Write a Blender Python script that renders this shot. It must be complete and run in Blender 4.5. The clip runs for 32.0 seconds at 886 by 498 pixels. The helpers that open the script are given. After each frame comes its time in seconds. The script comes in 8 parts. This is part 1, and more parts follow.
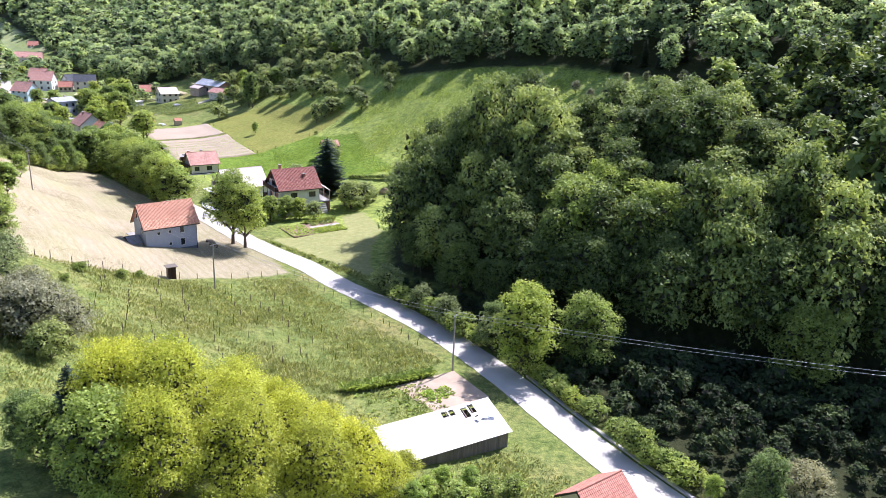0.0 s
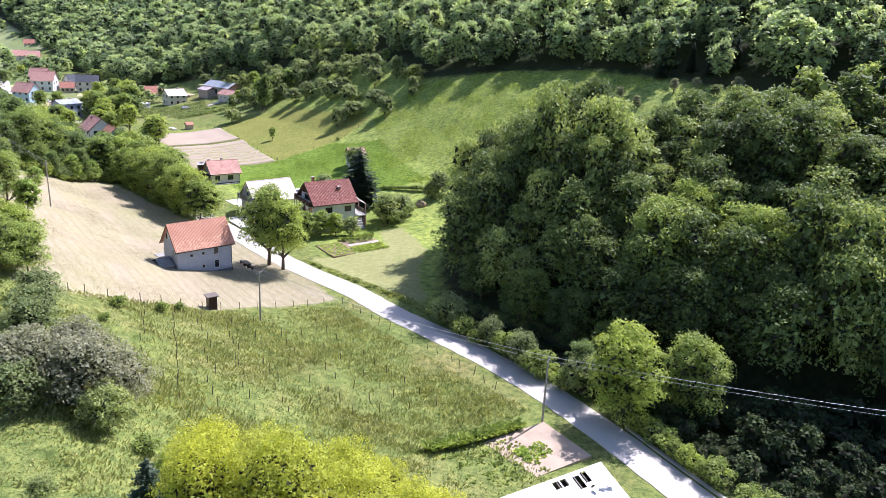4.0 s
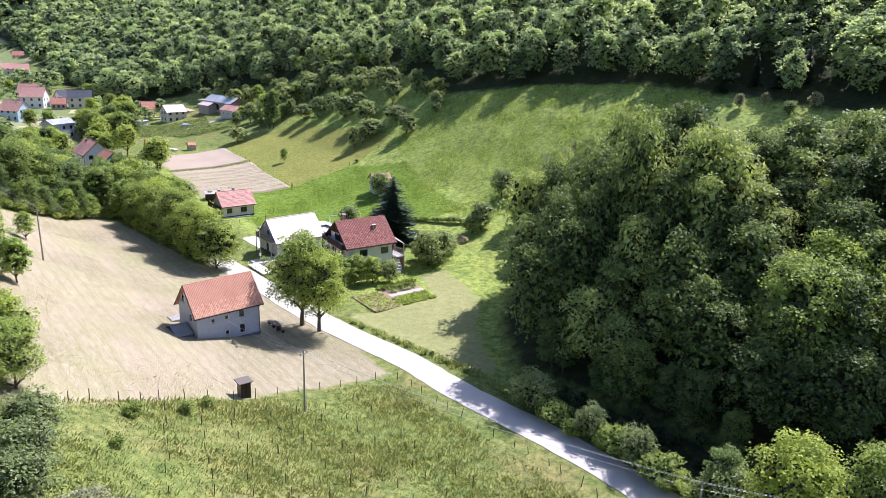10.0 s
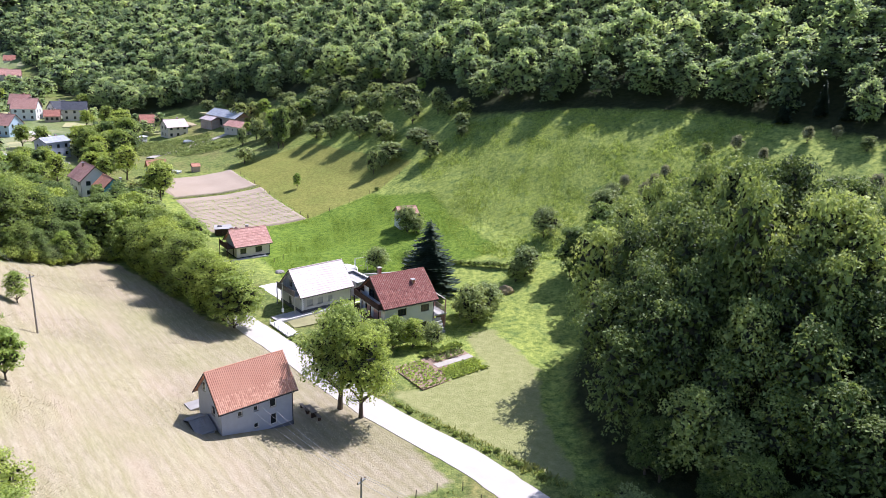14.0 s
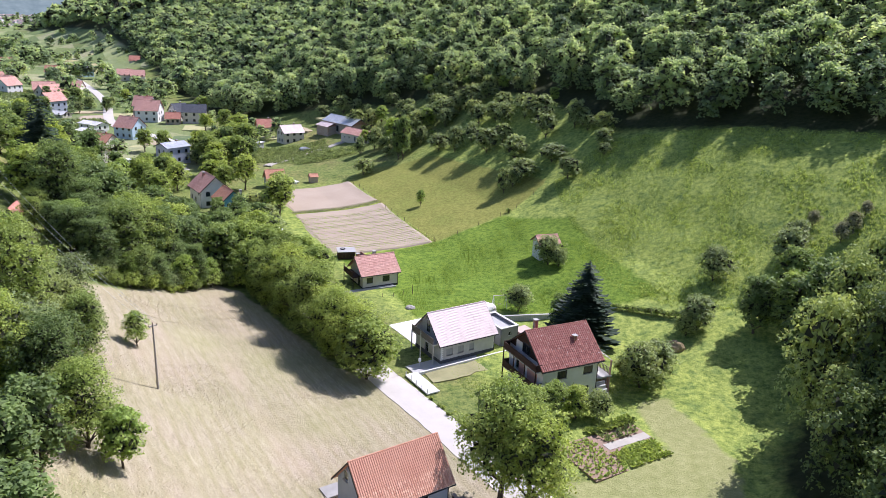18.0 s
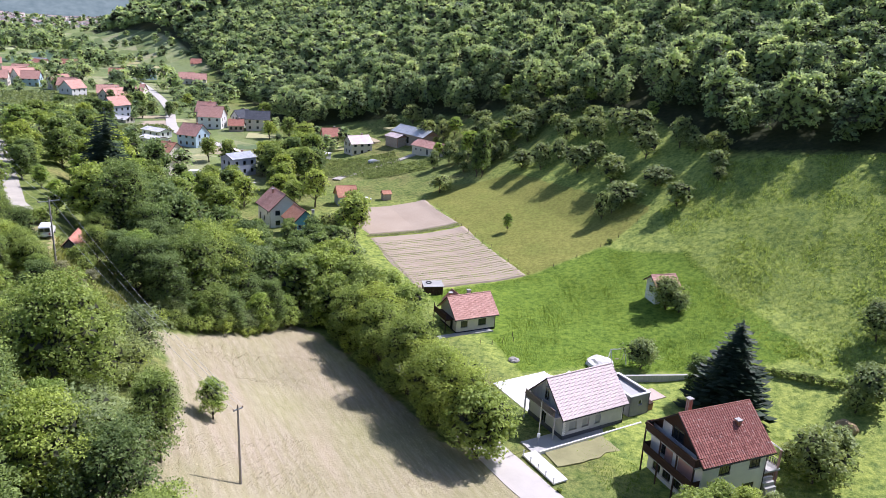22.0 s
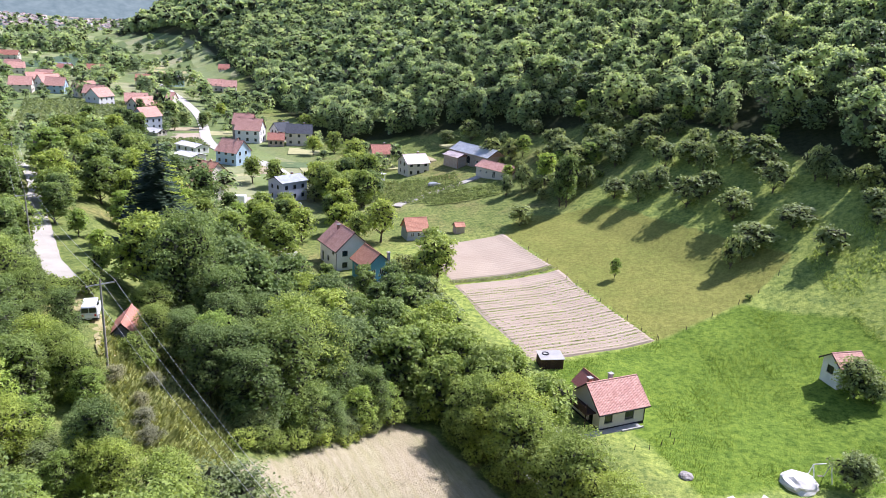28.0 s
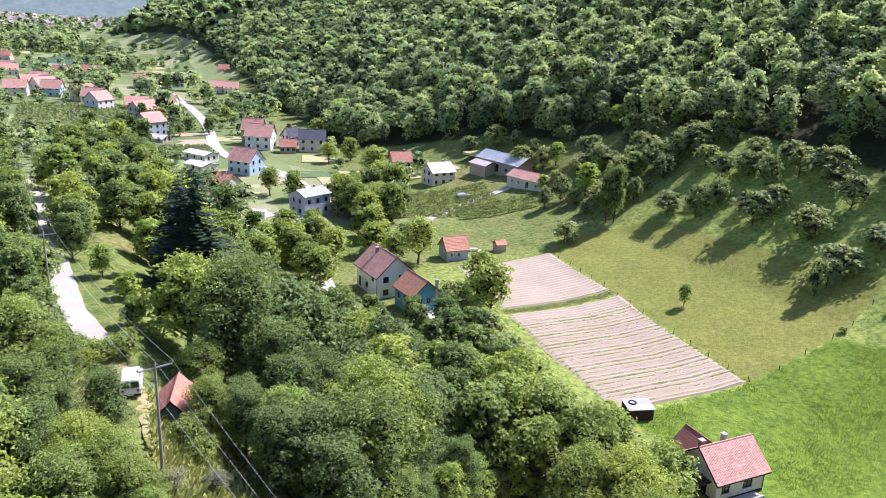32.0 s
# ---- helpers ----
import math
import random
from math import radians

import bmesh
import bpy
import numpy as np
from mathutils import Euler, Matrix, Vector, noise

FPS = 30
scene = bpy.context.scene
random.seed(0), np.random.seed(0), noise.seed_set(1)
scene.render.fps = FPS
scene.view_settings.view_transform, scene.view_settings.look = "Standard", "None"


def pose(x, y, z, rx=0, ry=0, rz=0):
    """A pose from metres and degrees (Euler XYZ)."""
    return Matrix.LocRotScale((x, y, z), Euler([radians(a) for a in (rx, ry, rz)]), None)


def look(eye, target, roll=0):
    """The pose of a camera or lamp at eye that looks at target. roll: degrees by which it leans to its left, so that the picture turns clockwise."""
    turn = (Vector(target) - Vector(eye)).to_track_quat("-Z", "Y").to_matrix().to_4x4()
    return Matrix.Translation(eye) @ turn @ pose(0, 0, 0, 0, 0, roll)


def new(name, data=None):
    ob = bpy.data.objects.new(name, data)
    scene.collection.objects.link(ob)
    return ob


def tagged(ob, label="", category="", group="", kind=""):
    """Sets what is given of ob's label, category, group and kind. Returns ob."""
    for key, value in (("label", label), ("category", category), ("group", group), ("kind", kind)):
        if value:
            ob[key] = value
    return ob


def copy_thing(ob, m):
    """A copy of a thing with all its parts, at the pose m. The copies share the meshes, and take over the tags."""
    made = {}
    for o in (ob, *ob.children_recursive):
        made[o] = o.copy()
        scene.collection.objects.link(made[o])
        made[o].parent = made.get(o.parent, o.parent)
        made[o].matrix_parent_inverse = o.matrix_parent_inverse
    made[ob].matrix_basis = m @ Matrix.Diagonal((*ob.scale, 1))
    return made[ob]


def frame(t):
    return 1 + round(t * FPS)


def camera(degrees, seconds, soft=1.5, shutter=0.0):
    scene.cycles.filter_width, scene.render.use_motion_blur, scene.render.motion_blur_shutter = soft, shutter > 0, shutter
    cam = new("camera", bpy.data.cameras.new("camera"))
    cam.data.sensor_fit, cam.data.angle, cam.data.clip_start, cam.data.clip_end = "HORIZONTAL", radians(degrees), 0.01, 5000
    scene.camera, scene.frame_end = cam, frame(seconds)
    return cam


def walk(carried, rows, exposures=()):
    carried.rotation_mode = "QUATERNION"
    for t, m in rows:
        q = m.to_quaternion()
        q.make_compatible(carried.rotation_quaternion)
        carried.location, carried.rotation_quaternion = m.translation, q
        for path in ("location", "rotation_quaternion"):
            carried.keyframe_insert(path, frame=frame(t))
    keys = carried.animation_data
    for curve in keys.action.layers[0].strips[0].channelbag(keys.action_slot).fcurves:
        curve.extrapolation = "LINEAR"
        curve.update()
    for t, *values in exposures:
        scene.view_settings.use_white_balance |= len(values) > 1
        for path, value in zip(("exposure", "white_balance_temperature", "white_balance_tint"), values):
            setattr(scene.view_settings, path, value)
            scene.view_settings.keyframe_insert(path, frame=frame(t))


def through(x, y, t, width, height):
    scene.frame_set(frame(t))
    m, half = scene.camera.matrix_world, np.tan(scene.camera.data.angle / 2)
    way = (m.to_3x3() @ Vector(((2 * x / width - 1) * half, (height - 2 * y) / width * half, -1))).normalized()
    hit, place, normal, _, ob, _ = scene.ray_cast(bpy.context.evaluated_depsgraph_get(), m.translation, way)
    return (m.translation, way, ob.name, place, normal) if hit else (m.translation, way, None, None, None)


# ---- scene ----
cam = camera(63.1, 32.0, 0.6)
METRES, EYE, TILT, LEAN, TURN = 150.0, 42.7, -17.5, -2.4, 0.0
ROWS = [
    (0.0, 0.0, 0.0, 0.0, 0.0, 0.0, -0.0),
    (0.5, -0.008, 0.0086, 0.0035, -0.08, -0.02, -0.04),
    (1.0, -0.0165, 0.0174, 0.007, -0.16, -0.04, -0.08),
    (1.5, -0.0253, 0.0262, 0.0105, -0.24, -0.06, -0.12),
    (2.0, -0.0343, 0.0351, 0.0142, -0.3, -0.07, -0.14),
    (2.5, -0.0436, 0.044, 0.0176, -0.38, -0.08, -0.17),
    (3.0, -0.0531, 0.0528, 0.0209, -0.45, -0.09, -0.18),
    (3.5, -0.0627, 0.0615, 0.0243, -0.52, -0.11, -0.17),
    (5.5, -0.0993, 0.0972, 0.0378, -0.63, -0.02, 0.3),
    (6.0, -0.1059, 0.1067, 0.0415, -0.6, 0.01, 0.54),
    (6.5, -0.1112, 0.1166, 0.0453, -0.61, 0.05, 0.78),
    (7.0, -0.1157, 0.1269, 0.049, -0.64, 0.08, 0.98),
    (7.5, -0.1193, 0.1377, 0.0524, -0.68, 0.14, 1.15),
    (8.0, -0.1225, 0.1491, 0.0561, -0.72, 0.18, 1.16),
    (8.5, -0.126, 0.161, 0.06, -0.78, 0.2, 1.03),
    (9.0, -0.1303, 0.173, 0.0653, -0.87, 0.19, 0.92),
    (9.5, -0.1352, 0.1851, 0.0721, -0.97, 0.18, 0.82),
    (10.0, -0.1408, 0.1972, 0.0797, -1.07, 0.18, 0.74),
    (10.5, -0.1466, 0.2095, 0.0881, -1.16, 0.17, 0.69),
    (11.0, -0.153, 0.2218, 0.0967, -1.22, 0.17, 0.69),
    (11.5, -0.1597, 0.2344, 0.1058, -1.29, 0.16, 0.65),
    (12.0, -0.1667, 0.2468, 0.1149, -1.36, 0.16, 0.61),
    (12.5, -0.1739, 0.2594, 0.124, -1.44, 0.17, 0.59),
    (13.0, -0.1816, 0.2723, 0.1319, -1.53, 0.18, 0.56),
    (13.5, -0.1894, 0.2862, 0.1376, -1.61, 0.19, 0.55),
    (15.5, -0.2225, 0.3419, 0.1599, -0.81, 0.2, 0.26),
    (16.0, -0.2308, 0.3556, 0.1655, 0.55, 0.2, -0.13),
    (16.5, -0.2391, 0.3694, 0.1709, 1.89, 0.2, -0.57),
    (17.0, -0.2478, 0.3832, 0.1761, 3.16, 0.21, -0.97),
    (17.5, -0.2567, 0.3974, 0.1814, 4.42, 0.18, -1.41),
    (18.0, -0.2656, 0.4112, 0.1865, 5.69, 0.15, -1.84),
    (18.5, -0.2744, 0.4243, 0.1911, 6.81, 0.13, -2.25),
    (19.0, -0.2837, 0.4377, 0.1958, 7.75, 0.14, -2.6),
    (19.5, -0.2929, 0.4503, 0.2004, 7.86, 0.17, -2.69),
    (20.0, -0.3038, 0.4647, 0.2054, 7.76, 0.22, -2.72),
    (20.5, -0.3137, 0.477, 0.2097, 7.73, 0.25, -2.78),
    (21.0, -0.3242, 0.4899, 0.2143, 8.17, 0.27, -2.96),
    (21.5, -0.3347, 0.5024, 0.2191, 8.75, 0.29, -3.2),
    (22.0, -0.3454, 0.5154, 0.2238, 9.31, 0.3, -3.42),
    (22.5, -0.3564, 0.528, 0.2285, 9.85, 0.29, -3.64),
    (23.0, -0.3676, 0.5407, 0.233, 10.36, 0.3, -3.84),
    (23.5, -0.3787, 0.553, 0.2376, 10.69, 0.3, -4.0),
    (24.0, -0.3902, 0.5655, 0.2422, 10.97, 0.31, -4.12),
    (24.5, -0.4017, 0.5775, 0.247, 10.98, 0.34, -4.16),
    (25.0, -0.4134, 0.5896, 0.2516, 10.9, 0.37, -4.15),
    (25.5, -0.4253, 0.6016, 0.2562, 10.81, 0.41, -4.15),
    (27.5, -0.4736, 0.649, 0.2745, 10.48, 0.5, -4.12),
    (28.0, -0.4855, 0.6602, 0.2793, 10.41, 0.49, -4.06),
    (28.5, -0.4973, 0.671, 0.2839, 10.35, 0.47, -4.0),
    (29.0, -0.5089, 0.6812, 0.2884, 10.29, 0.44, -3.96),
    (29.5, -0.5204, 0.6912, 0.2926, 10.22, 0.42, -3.92),
    (30.0, -0.5317, 0.7009, 0.2964, 10.14, 0.39, -3.89),
    (30.5, -0.543, 0.7101, 0.3, 10.06, 0.36, -3.85),
    (31.0, -0.5541, 0.7188, 0.3035, 9.96, 0.33, -3.79),
    (31.5, -0.5651, 0.7273, 0.307, 9.9, 0.33, -3.73),
    (32.0, -0.5759, 0.7356, 0.3105, 9.84, 0.31, -3.69),
]
walk(cam, [(t, pose(0, 0, EYE, TILT, LEAN, TURN) @ pose(METRES * x, METRES * y, METRES * z, 90 + pitch, roll, yaw)) for t, x, y, z, yaw, pitch, roll in ROWS], ((0.0, 1.06, 5900, 23), (6.0, 0.96, 5900, 23), (13.0, 0.82, 5900, 23), (18.0, 0.63, 5900, 23), (22.0, 0.6, 5900, 23), (26.0, 0.74, 5900, 23), (32.0, 0.89, 5900, 23)))

# ---------------------------------------------------------------- world, sun, exposure
SUN_AZ, SUN_EL = radians(47.0), radians(51.0)          # azimuth from +x towards +y
sun_from = Vector((math.cos(SUN_AZ) * math.cos(SUN_EL), math.sin(SUN_AZ) * math.cos(SUN_EL), math.sin(SUN_EL)))
world = bpy.data.worlds.new("sky")
scene.world = world
world.use_nodes = True
wn = world.node_tree
sky = wn.nodes.new("ShaderNodeTexSky")
sky.sky_type, sky.sun_disc = "NISHITA", False
sky.sun_elevation, sky.sun_rotation = SUN_EL, radians(90.0) - SUN_AZ
sky.altitude, sky.dust_density, sky.ozone_density = 500, 1.6, 1.0
back = wn.nodes["Background"]
back.inputs["Strength"].default_value = 0.1
wn.links.new(sky.outputs["Color"], back.inputs["Color"])
sun = new("sun", bpy.data.lights.new("sun", "SUN"))
sun.data.energy, sun.data.angle, sun.data.color = 4.2, radians(0.6), (1.0, 0.965, 0.915)
sun.matrix_world = look((0, 0, 300), Vector((0, 0, 300)) - sun_from)


# ---------------------------------------------------------------- materials
class Nodes:
    """A small writer of node trees."""

    def __init__(self, name, rough=0.8, metal=0.0, spec=0.3):
        self.mat = bpy.data.materials.new(name)
        self.mat.use_nodes = True
        self.tree = self.mat.node_tree
        self.bsdf = self.tree.nodes["Principled BSDF"]
        self.bsdf.inputs["Roughness"].default_value = rough
        self.bsdf.inputs["Metallic"].default_value = metal
        self.bsdf.inputs["Specular IOR Level"].default_value = spec
        self.place = None

    def put(self, socket, value):
        if hasattr(value, "is_linked"):
            self.tree.links.new(value, socket)
        elif isinstance(value, (tuple, list)) and len(value) == 3 and len(socket.default_value) == 4:
            socket.default_value = (*value, 1.0)
        else:
            socket.default_value = value

    def coords(self, kind="Object", scale=(1, 1, 1), rz=0.0):
        tc = self.tree.nodes.new("ShaderNodeTexCoord")
        mp = self.tree.nodes.new("ShaderNodeMapping")
        mp.inputs["Scale"].default_value = scale
        mp.inputs["Rotation"].default_value = (0, 0, rz)
        self.tree.links.new(tc.outputs[kind], mp.inputs["Vector"])
        return mp.outputs["Vector"]

    def world_coords(self, scale=(1, 1, 1), rz=0.0):
        g = self.tree.nodes.new("ShaderNodeNewGeometry")
        mp = self.tree.nodes.new("ShaderNodeMapping")
        mp.inputs["Scale"].default_value = scale
        mp.inputs["Rotation"].default_value = (0, 0, rz)
        self.tree.links.new(g.outputs["Position"], mp.inputs["Vector"])
        return mp.outputs["Vector"]

    def streaks(self, rz, scale):
        """World coordinates turned by rz, then stretched."""
        mp = self.tree.nodes.new("ShaderNodeMapping")
        mp.inputs["Scale"].default_value = scale
        self.tree.links.new(self.world_coords((1, 1, 1), rz), mp.inputs["Vector"])
        return mp.outputs["Vector"]

    def noise(self, vec, scale, detail=4.0, rough=0.6):
        n = self.tree.nodes.new("ShaderNodeTexNoise")
        n.inputs["Scale"].default_value, n.inputs["Detail"].default_value, n.inputs["Roughness"].default_value = scale, detail, rough
        self.tree.links.new(vec, n.inputs["Vector"])
        return n.outputs["Fac"]

    def wave(self, vec, scale, distort=1.0, direction="X", profile="SIN"):
        n = self.tree.nodes.new("ShaderNodeTexWave")
        n.bands_direction, n.wave_profile = direction, profile
        n.inputs["Scale"].default_value, n.inputs["Distortion"].default_value = scale, distort
        n.inputs["Detail"].default_value = 2.0
        self.tree.links.new(vec, n.inputs["Vector"])
        return n.outputs["Fac"]

    def voronoi(self, vec, scale):
        n = self.tree.nodes.new("ShaderNodeTexVoronoi")
        n.inputs["Scale"].default_value = scale
        self.tree.links.new(vec, n.inputs["Vector"])
        return n

    def ramp(self, fac, stops):
        n = self.tree.nodes.new("ShaderNodeValToRGB")
        while len(n.color_ramp.elements) < len(stops):
            n.color_ramp.elements.new(0.5)
        for e, (p, c) in zip(n.color_ramp.elements, stops):
            e.position = p
            e.color = (*c, 1.0) if isinstance(c, tuple) else (c, c, c, 1.0)
        self.tree.links.new(fac, n.inputs["Fac"])
        return n.outputs["Color"]

    def mix(self, fac, a, b, blend="MIX"):
        n = self.tree.nodes.new("ShaderNodeMix")
        n.data_type, n.blend_type = "RGBA", blend
        self.put(n.inputs[0], fac)
        self.put(n.inputs[6], a)
        self.put(n.inputs[7], b)
        return n.outputs[2]

    def math(self, op, a, b=0.0, clamp=False):
        n = self.tree.nodes.new("ShaderNodeMath")
        n.operation, n.use_clamp = op, clamp
        self.put(n.inputs[0], a)
        self.put(n.inputs[1], b)
        return n.outputs[0]

    def attribute(self, name):
        n = self.tree.nodes.new("ShaderNodeAttribute")
        n.attribute_name = name
        return n.outputs["Fac"]

    def random(self):
        return self.tree.nodes.new("ShaderNodeObjectInfo").outputs["Random"]

    def island(self):
        return self.tree.nodes.new("ShaderNodeNewGeometry").outputs["Random Per Island"]

    def color(self, c):
        self.put(self.bsdf.inputs["Base Color"], c)
        return self

    def bump(self, height, strength=0.4, distance=0.05):
        n = self.tree.nodes.new("ShaderNodeBump")
        n.inputs["Strength"].default_value, n.inputs["Distance"].default_value = strength, distance
        self.tree.links.new(height, n.inputs["Height"])
        self.tree.links.new(n.outputs["Normal"], self.bsdf.inputs["Normal"])
        return self


def plain(name, c, rough=0.7, metal=0.0, vary=0.15, scale=3.0, bump=0.15):
    """A material of one colour with stains at two scales and a fine relief."""
    m = Nodes(name, rough, metal)
    v = m.coords()
    big, fine = m.noise(v, scale * 0.35), m.noise(v, scale * 6, 3)
    lo, hi = tuple(x * (1 - vary) for x in c), tuple(min(1, x * (1 + vary)) for x in c)
    col = m.mix(fine, m.ramp(big, [(0.3, lo), (0.7, hi)]), c)
    m.color(col)
    if bump:
        m.bump(fine, bump, 0.02)
    return m.mat


def leaf_material(name, dark, light, tint=0.5, through=0.42):
    """Foliage: every leaf its own shade, some light let through."""
    m = Nodes(name, 0.55, 0.0, 0.22)
    v = m.coords()
    clump = m.noise(v, 0.55, 3)
    f = m.math("ADD", m.math("MULTIPLY", m.island(), 0.32), m.math("MULTIPLY", clump, 0.78))
    col = m.ramp(f, [(0.25, tuple(0.75 * q for q in dark)), (0.85, tuple(1.12 * q for q in light))])
    shift = m.ramp(m.random(), [(0.0, tuple(x * (1 - 0.35 * tint) for x in (1.0, 1.0, 1.0))), (0.5, (1.0, 1.0, 1.0)), (1.0, (1.0 + 0.5 * tint, 1.0 + 0.35 * tint, 0.95))])
    col = m.mix(1.0, col, shift, "MULTIPLY")
    m.color(col)
    m.put(m.bsdf.inputs["Subsurface Weight"], 0.0)
    tr = m.tree.nodes.new("ShaderNodeBsdfTranslucent")
    m.tree.links.new(m.mix(1.0, col, (1.27, 1.22, 0.8), "MULTIPLY"), tr.inputs["Color"])
    sh = m.tree.nodes.new("ShaderNodeMixShader")
    sh.inputs[0].default_value = through
    out = m.tree.nodes["Material Output"]
    m.tree.links.new(m.bsdf.outputs[0], sh.inputs[1])
    m.tree.links.new(tr.outputs[0], sh.inputs[2])
    m.tree.links.new(sh.outputs[0], out.inputs["Surface"])
    return m.mat


LEAF = {
    "wood": leaf_material("leaf_wood", (0.085, 0.138, 0.05), (0.30, 0.405, 0.135)),
    "walnut": leaf_material("leaf_walnut", (0.165, 0.245, 0.06), (0.46, 0.56, 0.145)),
    "locust": leaf_material("leaf_locust", (0.33, 0.385, 0.06), (0.64, 0.68, 0.11), 0.4, 0.5),
    "orchard": leaf_material("leaf_orchard", (0.15, 0.205, 0.085), (0.41, 0.49, 0.21)),
    "willow": leaf_material("leaf_willow", (0.215, 0.222, 0.135), (0.46, 0.465, 0.31), 0.3),
    "spruce": leaf_material("leaf_spruce", (0.018, 0.036, 0.022), (0.06, 0.095, 0.055), 0.3, 0.1),
    "fresh": leaf_material("leaf_fresh", (0.204, 0.313, 0.077), (0.482, 0.612, 0.172), 0.4, 0.5),
}
# near-black colour for sprays inside the crowns: shade painted into the gaps
CROWN_SHADE = plain("crown_shade", (0.038, 0.04, 0.022), 0.95, 0, 0.3, 3, 0.4)
BARK = plain("bark", (0.11, 0.085, 0.062), 0.9, 0, 0.3, 4, 0.6)


# ---------------------------------------------------------------- the lie of the land
def smooth(a, b, x):
    t = np.clip((x - a) / (b - a), 0, 1)
    return t * t * (3 - 2 * t)


SPUR_HILL = [(112, 58), (78, 72), (50, 83), (32, 89), (18.5, 93), (-8, 119), (-10, 140), (0, 158), (20, 166), (60, 150), (120, 140), (220, 110), (220, 40)]


def height(x, y):
    """Height of the ground: a flat valley floor along (-0.6, 0.8), a bank on its left, a long wooded hill and a spur on its right."""
    x, y = np.asarray(x, float), np.asarray(y, float)
    s, a = -0.8 * x - 0.6 * y, -0.6 * x + 0.8 * y
    left = np.interp(s, [-47, -40, -31, -20, -5, 6, 40, 120, 400, 900], [0, 0.7, 2.6, 8, 17.5, 18.5, 24, 50, 120, 160])
    left = left * (1 - 0.9 * smooth(270, 420, a)) * np.interp(a, [30, 74, 130], [0.58, 0.72, 1.0])
    r = -s - 55 - 10 * smooth(250, 340, a) + 55 * smooth(600, 1150, a)
    right = np.interp(r, [0, 28, 36, 45, 57, 70, 85, 92, 110, 200, 400, 900], [0, 0.2, 1, 3, 6, 12.5, 22, 26, 34, 78, 165, 200])
    right = right * (1 - 0.93 * smooth(1400, 2000, a))
    spur = np.interp(inside(SPUR_HILL, x, y), [0, 8, 25, 50], [0, 4, 15.5, 18.5])
    return left + right + spur


def gz(x, y):
    return float(height(x, y))


def inside(poly, x, y):
    """Signed distance to a polygon, in metres: plus inside."""
    x, y = np.asarray(x, float), np.asarray(y, float)
    best, odd = np.full(x.shape, 1e9), np.zeros(x.shape, bool)
    for (x0, y0), (x1, y1) in zip(poly, poly[1:] + poly[:1]):
        dx, dy = x1 - x0, y1 - y0
        t = np.clip(((x - x0) * dx + (y - y0) * dy) / (dx * dx + dy * dy), 0, 1)
        best = np.minimum(best, np.hypot(x - x0 - t * dx, y - y0 - t * dy))
        cross = (y0 > y) != (y1 > y)
        with np.errstate(divide="ignore", invalid="ignore"):
            odd ^= cross & (x < (x1 - x0) * (y - y0) / (y1 - y0 if y1 != y0 else 1e-9) + x0)
    return np.where(odd, best, -best)


def along(line, x, y):
    """Distance to a polyline."""
    x, y = np.asarray(x, float), np.asarray(y, float)
    best = np.full(x.shape, 1e9)
    for (x0, y0), (x1, y1) in zip(line, line[1:]):
        dx, dy = x1 - x0, y1 - y0
        t = np.clip(((x - x0) * dx + (y - y0) * dy) / (dx * dx + dy * dy), 0, 1)
        best = np.minimum(best, np.hypot(x - x0 - t * dx, y - y0 - t * dy))
    return best


ROAD = [(52, 8), (40, 32), (30, 48), (22.3, 59.2), (15, 72), (10, 81.5), (3, 92.6), (-5.5, 103), (-15.6, 113.6), (-22.3, 121.8), (-29.4, 128.6), (-35, 134.2), (-41, 141), (-47, 148.5), (-54.3, 157), (-60, 164), (-70, 178), (-80, 191), (-92, 205), (-106, 220), (-126, 238), (-138, 258), (-150, 282), (-156, 300), (-163, 320), (-178, 340), (-203, 357), (-222, 378), (-260, 440), (-320, 520), (-420, 640)]
UPPER_ROAD = [(-129, 176), (-132, 179), (-140, 186), (-149, 196), (-158, 206), (-175, 226), (-200, 250), (-240, 290)]
HAY = [(-25, 117.5), (-29, 115.4), (-36, 110.5), (-41, 106.5), (-45, 103), (-50, 93), (-54, 84), (-70, 95), (-83, 122), (-89, 143), (-95, 155), (-101, 156), (-99, 165), (-93.5, 187), (-88, 186), (-80, 178), (-71, 169), (-64, 161.5), (-58.5, 159), (-53, 153), (-45, 143), (-36, 132.5), (-29.5, 126)]
MOWN = [(-33, 138), (-27.3, 139.3), (-18.6, 147.1), (-21.3, 157.7), (-16.4, 160.3), (-11, 146), (-12.5, 133), (-10.5, 118), (-16, 121.5), (-29.5, 134.5)]
BRIGHT = [(-56.6, 224.6), (-76, 210.5), (-60, 192), (-55, 182), (-41.6, 188), (-22, 188), (-12, 192), (-20, 210), (-26, 228), (-42, 236)]
LAWN = [(-56.6, 224.6), (-73, 252), (-89, 279), (-87, 290), (-66, 288), (-44, 262), (-31, 248), (-41, 237)]
PLOT = [(-104.5, 270.5), (-89.5, 278.5), (-75.2, 257), (-56.6, 225), (-77, 211.5), (-96.5, 243)]

# ---------------------------------------------------------------- mesh helpers
def mesh_object(name, verts, faces, material=None, parent=None, smooth_faces=False):
    me = bpy.data.meshes.new(name)
    me.from_pydata([tuple(v) for v in verts], [], [tuple(f) for f in faces])
    if material:
        me.materials.append(material)
    if smooth_faces:
        me.polygons.foreach_set("use_smooth", [True] * len(me.polygons))
    me.update()
    ob = new(name, me)
    if parent:
        ob.parent = parent
    return ob


